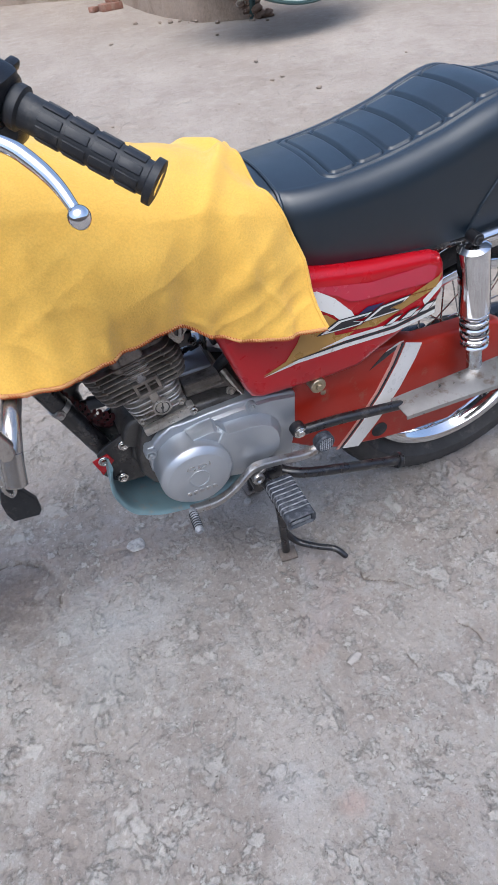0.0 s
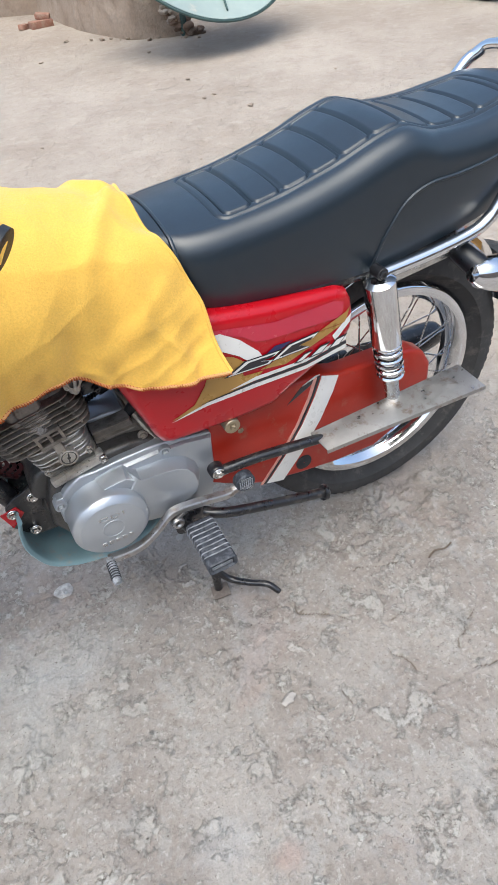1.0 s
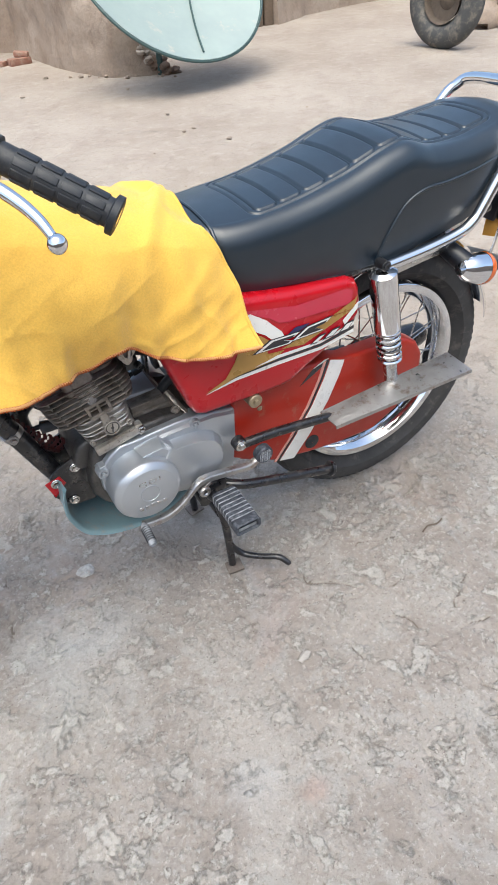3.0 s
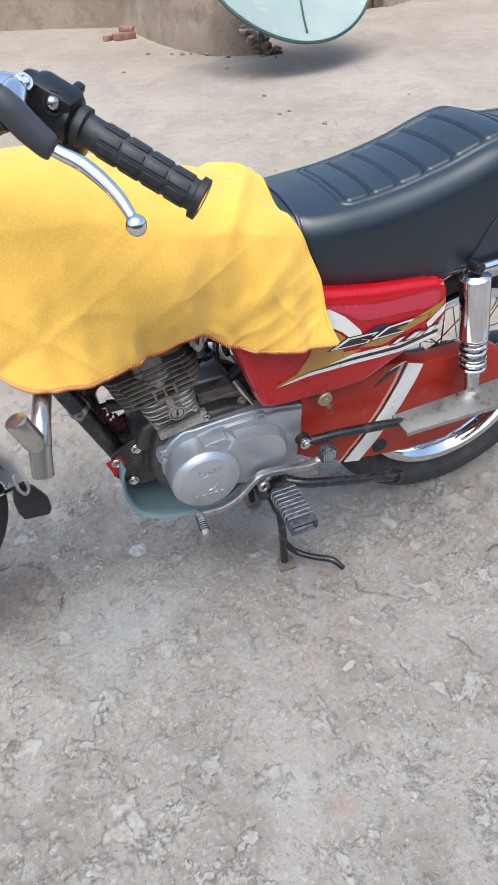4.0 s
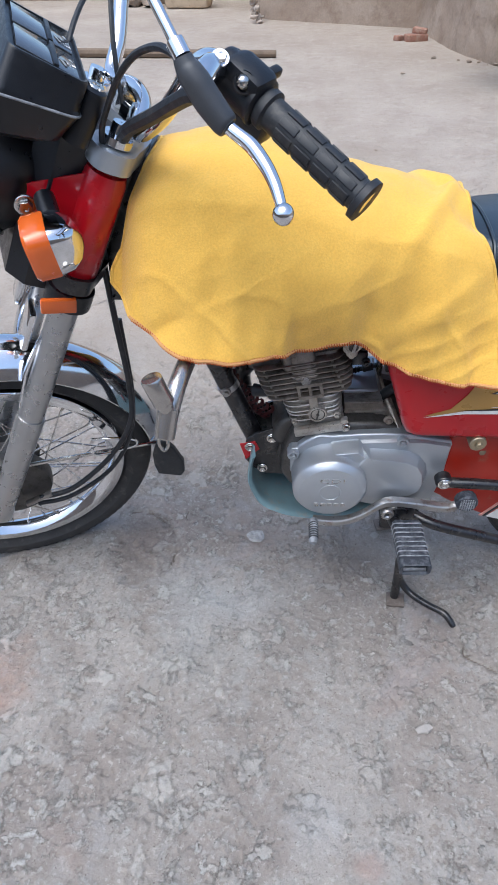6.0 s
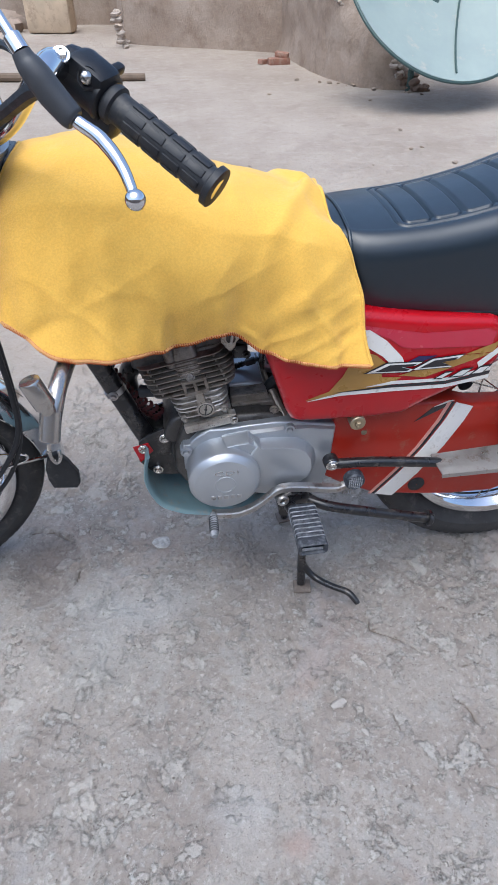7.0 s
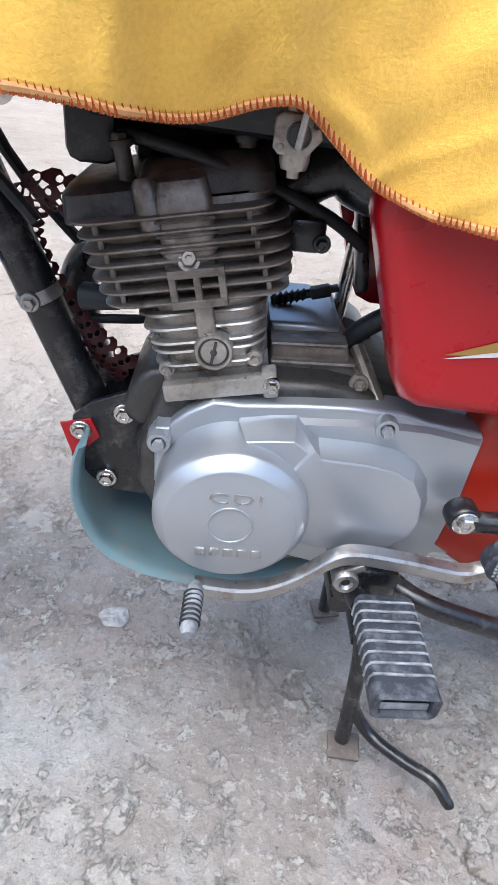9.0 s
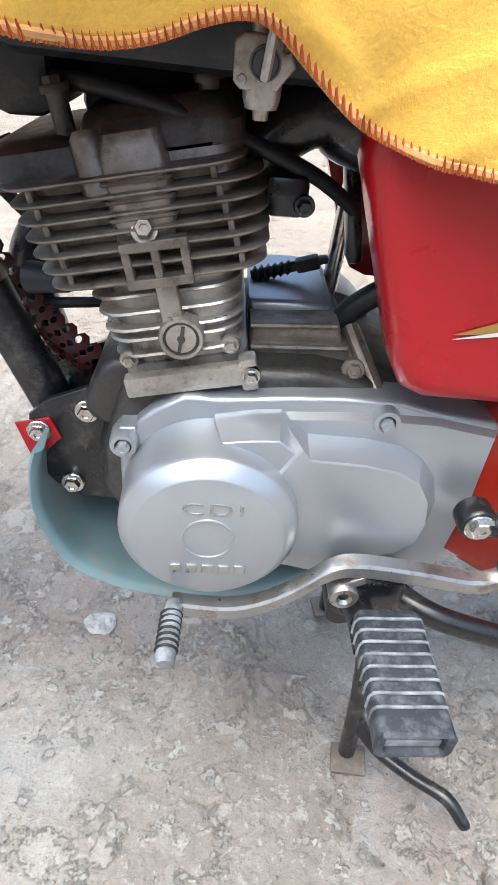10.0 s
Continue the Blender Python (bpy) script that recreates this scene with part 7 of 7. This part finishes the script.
# ---- cloth over the tank ----
def cloth_tables(x):
    def table(rows):
        return along(rows, x)
    top = table([(-0.445, 0.885), (-0.42, 0.925), (-0.38, 0.950), (-0.30, 0.958), (-0.229, 0.948), (-0.105, 0.908), (-0.01, 0.888), (0.06, 0.864), (0.12, 0.835)])
    hem = table([(-0.48, 0.775), (-0.44, 0.766), (-0.41, 0.749), (-0.37, 0.727), (-0.34, 0.720), (-0.31, 0.714), (-0.28, 0.711), (-0.25, 0.708), (-0.22, 0.703), (-0.19, 0.698), (-0.16, 0.701), (-0.13, 0.711), (-0.113, 0.713), (-0.10, 0.707), (-0.085, 0.694), (-0.06, 0.674), (-0.04, 0.665), (-0.02, 0.660), (0.0, 0.658), (0.03, 0.655), (0.078, 0.652), (0.115, 0.660)])
    wide = table([(-0.445, 0.095), (-0.40, 0.128), (-0.30, 0.148), (-0.15, 0.152), (0.0, 0.142), (0.06, 0.138), (0.12, 0.140)])
    reach = table([(-0.445, 0.135), (-0.40, 0.180), (-0.34, 0.203), (-0.30, 0.207), (-0.27, 0.202), (-0.24, 0.189), (-0.21, 0.171), (-0.18, 0.153), (-0.15, 0.151), (-0.12, 0.160), (-0.09, 0.142), (-0.06, 0.147), (-0.03, 0.153), (0.0, 0.165), (0.03, 0.174), (0.06, 0.181), (0.095, 0.187), (0.12, 0.192)])
    return top, hem, wide, reach


def cloth_point(u, a):
    """u along the tank 0..1, a from -1 (near hem) over 0 (ridge) to 1 (far hem)."""
    s, m = (1 if a > 0 else -1), abs(a)
    # front edge bulges forward half-way down; rear edge runs back towards the corner
    x0 = -0.384 - 0.076 * math.sin(min(1, m * 1.25) * math.pi / 2) ** 1.3 + 0.030 * (max(0, m - 0.82) / 0.18) ** 1.4
    x1 = 0.048 + 0.050 * max(0, (m - 0.35) / 0.65) ** 1.1 + 0.029 * math.exp(-((m - 0.56) / 0.30) ** 2) + 0.007 * m ** 4
    x = x0 + (x1 - x0) * u
    top, hem, w, reach = cloth_tables(x)
    if s > 0:
        hem = 0.68
    if m < 0.45:
        t = m / 0.45
        ang = t * 0.62 * math.pi / 2
        y, z = w * math.sin(ang) / math.sin(0.62 * math.pi / 2) * 0.86, top - (1 - math.cos(ang)) * 0.115
    else:
        t = (m - 0.45) / 0.55
        z0 = top - (1 - math.cos(0.62 * math.pi / 2)) * 0.115
        z = z0 + (hem - z0) * t
        y = w * (0.86 + 0.14 * math.sin(min(1, t * 2.0) * math.pi / 2))
        y += (reach - y) * t ** 1.7
    fall = max(0, (m - 0.3) / 0.7)
    # hanging pleats, a tuck at the front corner and slack swags below the ridge
    fold = 0.0046 * math.sin(x * 34 + 1.6 * math.sin(x * 9) + 1.3 * fall) + 0.0016 * math.sin(x * 73 + 2.5 * math.sin(x * 21) + 3 * fall)
    y += fold * 2.4 * fall * (1.32 - fall)
    tuck = math.exp(-((z - 0.735 - 0.55 * (x + 0.41)) / 0.014) ** 2) * math.exp(-((x + 0.39) / 0.07) ** 2)
    y -= 0.008 * tuck * fall
    swag = math.exp(-((z - 0.775 - 0.75 * (x - 0.03)) / 0.020) ** 2) * math.exp(-((x - 0.02) / 0.075) ** 2)
    y += 0.0075 * swag * fall
    crease = (1 - abs(noise.noise((x * 13 + z * 8, z * 10, 4.4)))) ** 9 + 0.7 * (1 - abs(noise.noise((x * 9 - z * 17, z * 6, 9.1)))) ** 10
    y += 0.0045 * crease * fall
    # full over the tank's flank, drawn in towards the hem
    if m > 0.45:
        y += 0.017 * math.sin(math.pi * min(1, (m - 0.45) / 0.55)) * math.exp(-((x + 0.185) / 0.075) ** 2)
    wrinkle = noise.fractal((x * 11, s * m * 3.2, 3.1), 1.0, 2.0, 3) * 0.0036 + noise.noise((x * 46, s * m * 12, 7.7)) * 0.0016
    z += wrinkle * (1 - fall)
    y += wrinkle * fall
    y += 0.0042 * fall ** 3 * math.sin(x * 118 + 3.0 * math.sin(x * 27)) * (0.5 + noise.noise((x * 9, 2.2, 0.0)))
    # ruck where the cloth meets the saddle
    ruck = math.exp(-((x - 0.005 + 0.16 * (m - 0.2)) / 0.013) ** 2) * max(0, 1 - m / 0.75)
    dip = math.exp(-((x + 0.032 + 0.16 * (m - 0.2)) / 0.022) ** 2) * max(0, 1 - m / 0.75)
    z += 0.011 * ruck - 0.005 * dip
    y += 0.012 * ruck * fall
    if u > 0.92:
        z += 0.008 * ((u - 0.92) / 0.08) * math.sin(m * 21) * (1 - fall)
    return Vector((x, s * y, z))


def yellow_cloth():
    cloth = thing("cloth", "yellow flannel cloth with orange overlocked hem draped over the tank", "cloth", (-0.17, 0, 0.9))
    back = Matrix.Translation((0.17, 0, -0.9))
    nu, na = 190, 170
    rows = [[cloth_point(i / nu, -1 + 2 * j / na) for j in range(na + 1)] for i in range(nu + 1)]
    verts = [p for r in rows for p in r]
    faces = [(i * (na + 1) + j, i * (na + 1) + j + 1, (i + 1) * (na + 1) + j + 1, (i + 1) * (na + 1) + j) for i in range(nu) for j in range(na)]
    sheet = part("sheet", Shape().add(verts, faces).turn(back), CLOTH, cloth, sharp=180)
    solid = sheet.modifiers.new("thickness", "SOLIDIFY")
    solid.thickness, solid.offset = 0.0028, 0.0
    # hem: a rolled edge with slanted overlock stitches
    for sgn in (-1, 1):
        edge = [cloth_point(i / 240, sgn * 1.0) for i in range(241)]
        part("hem", Shape().tube(edge, 0.0030, 8, flat=1.0).turn(back), HEM, cloth)
        st = Shape()
        n = 150
        for k in range(n):
            u = (k + 0.5) / n
            a = cloth_point(u, sgn * 1.0) + Vector((0, sgn * 0.003, -0.003))
            b = cloth_point(min(1, u + 0.0020), sgn * 0.989) + Vector((0, sgn * 0.003, 0))
            c = cloth_point(min(1, u + 0.0025), sgn * 1.0) + Vector((0, sgn * 0.003, -0.003))
            st.tube([a, b, c], 0.0007, 5)
        part("hem_stitching", st.turn(back), THREAD, cloth, "orange overlock stitching")
    for u in (0.0, 1.0):
        edge = [cloth_point(u, -1 + 2 * j / 200) for j in range(201)]
        part("hem", Shape().tube(edge, 0.0032, 8).turn(back), CLOTH, cloth)
    return cloth


yellow_cloth()
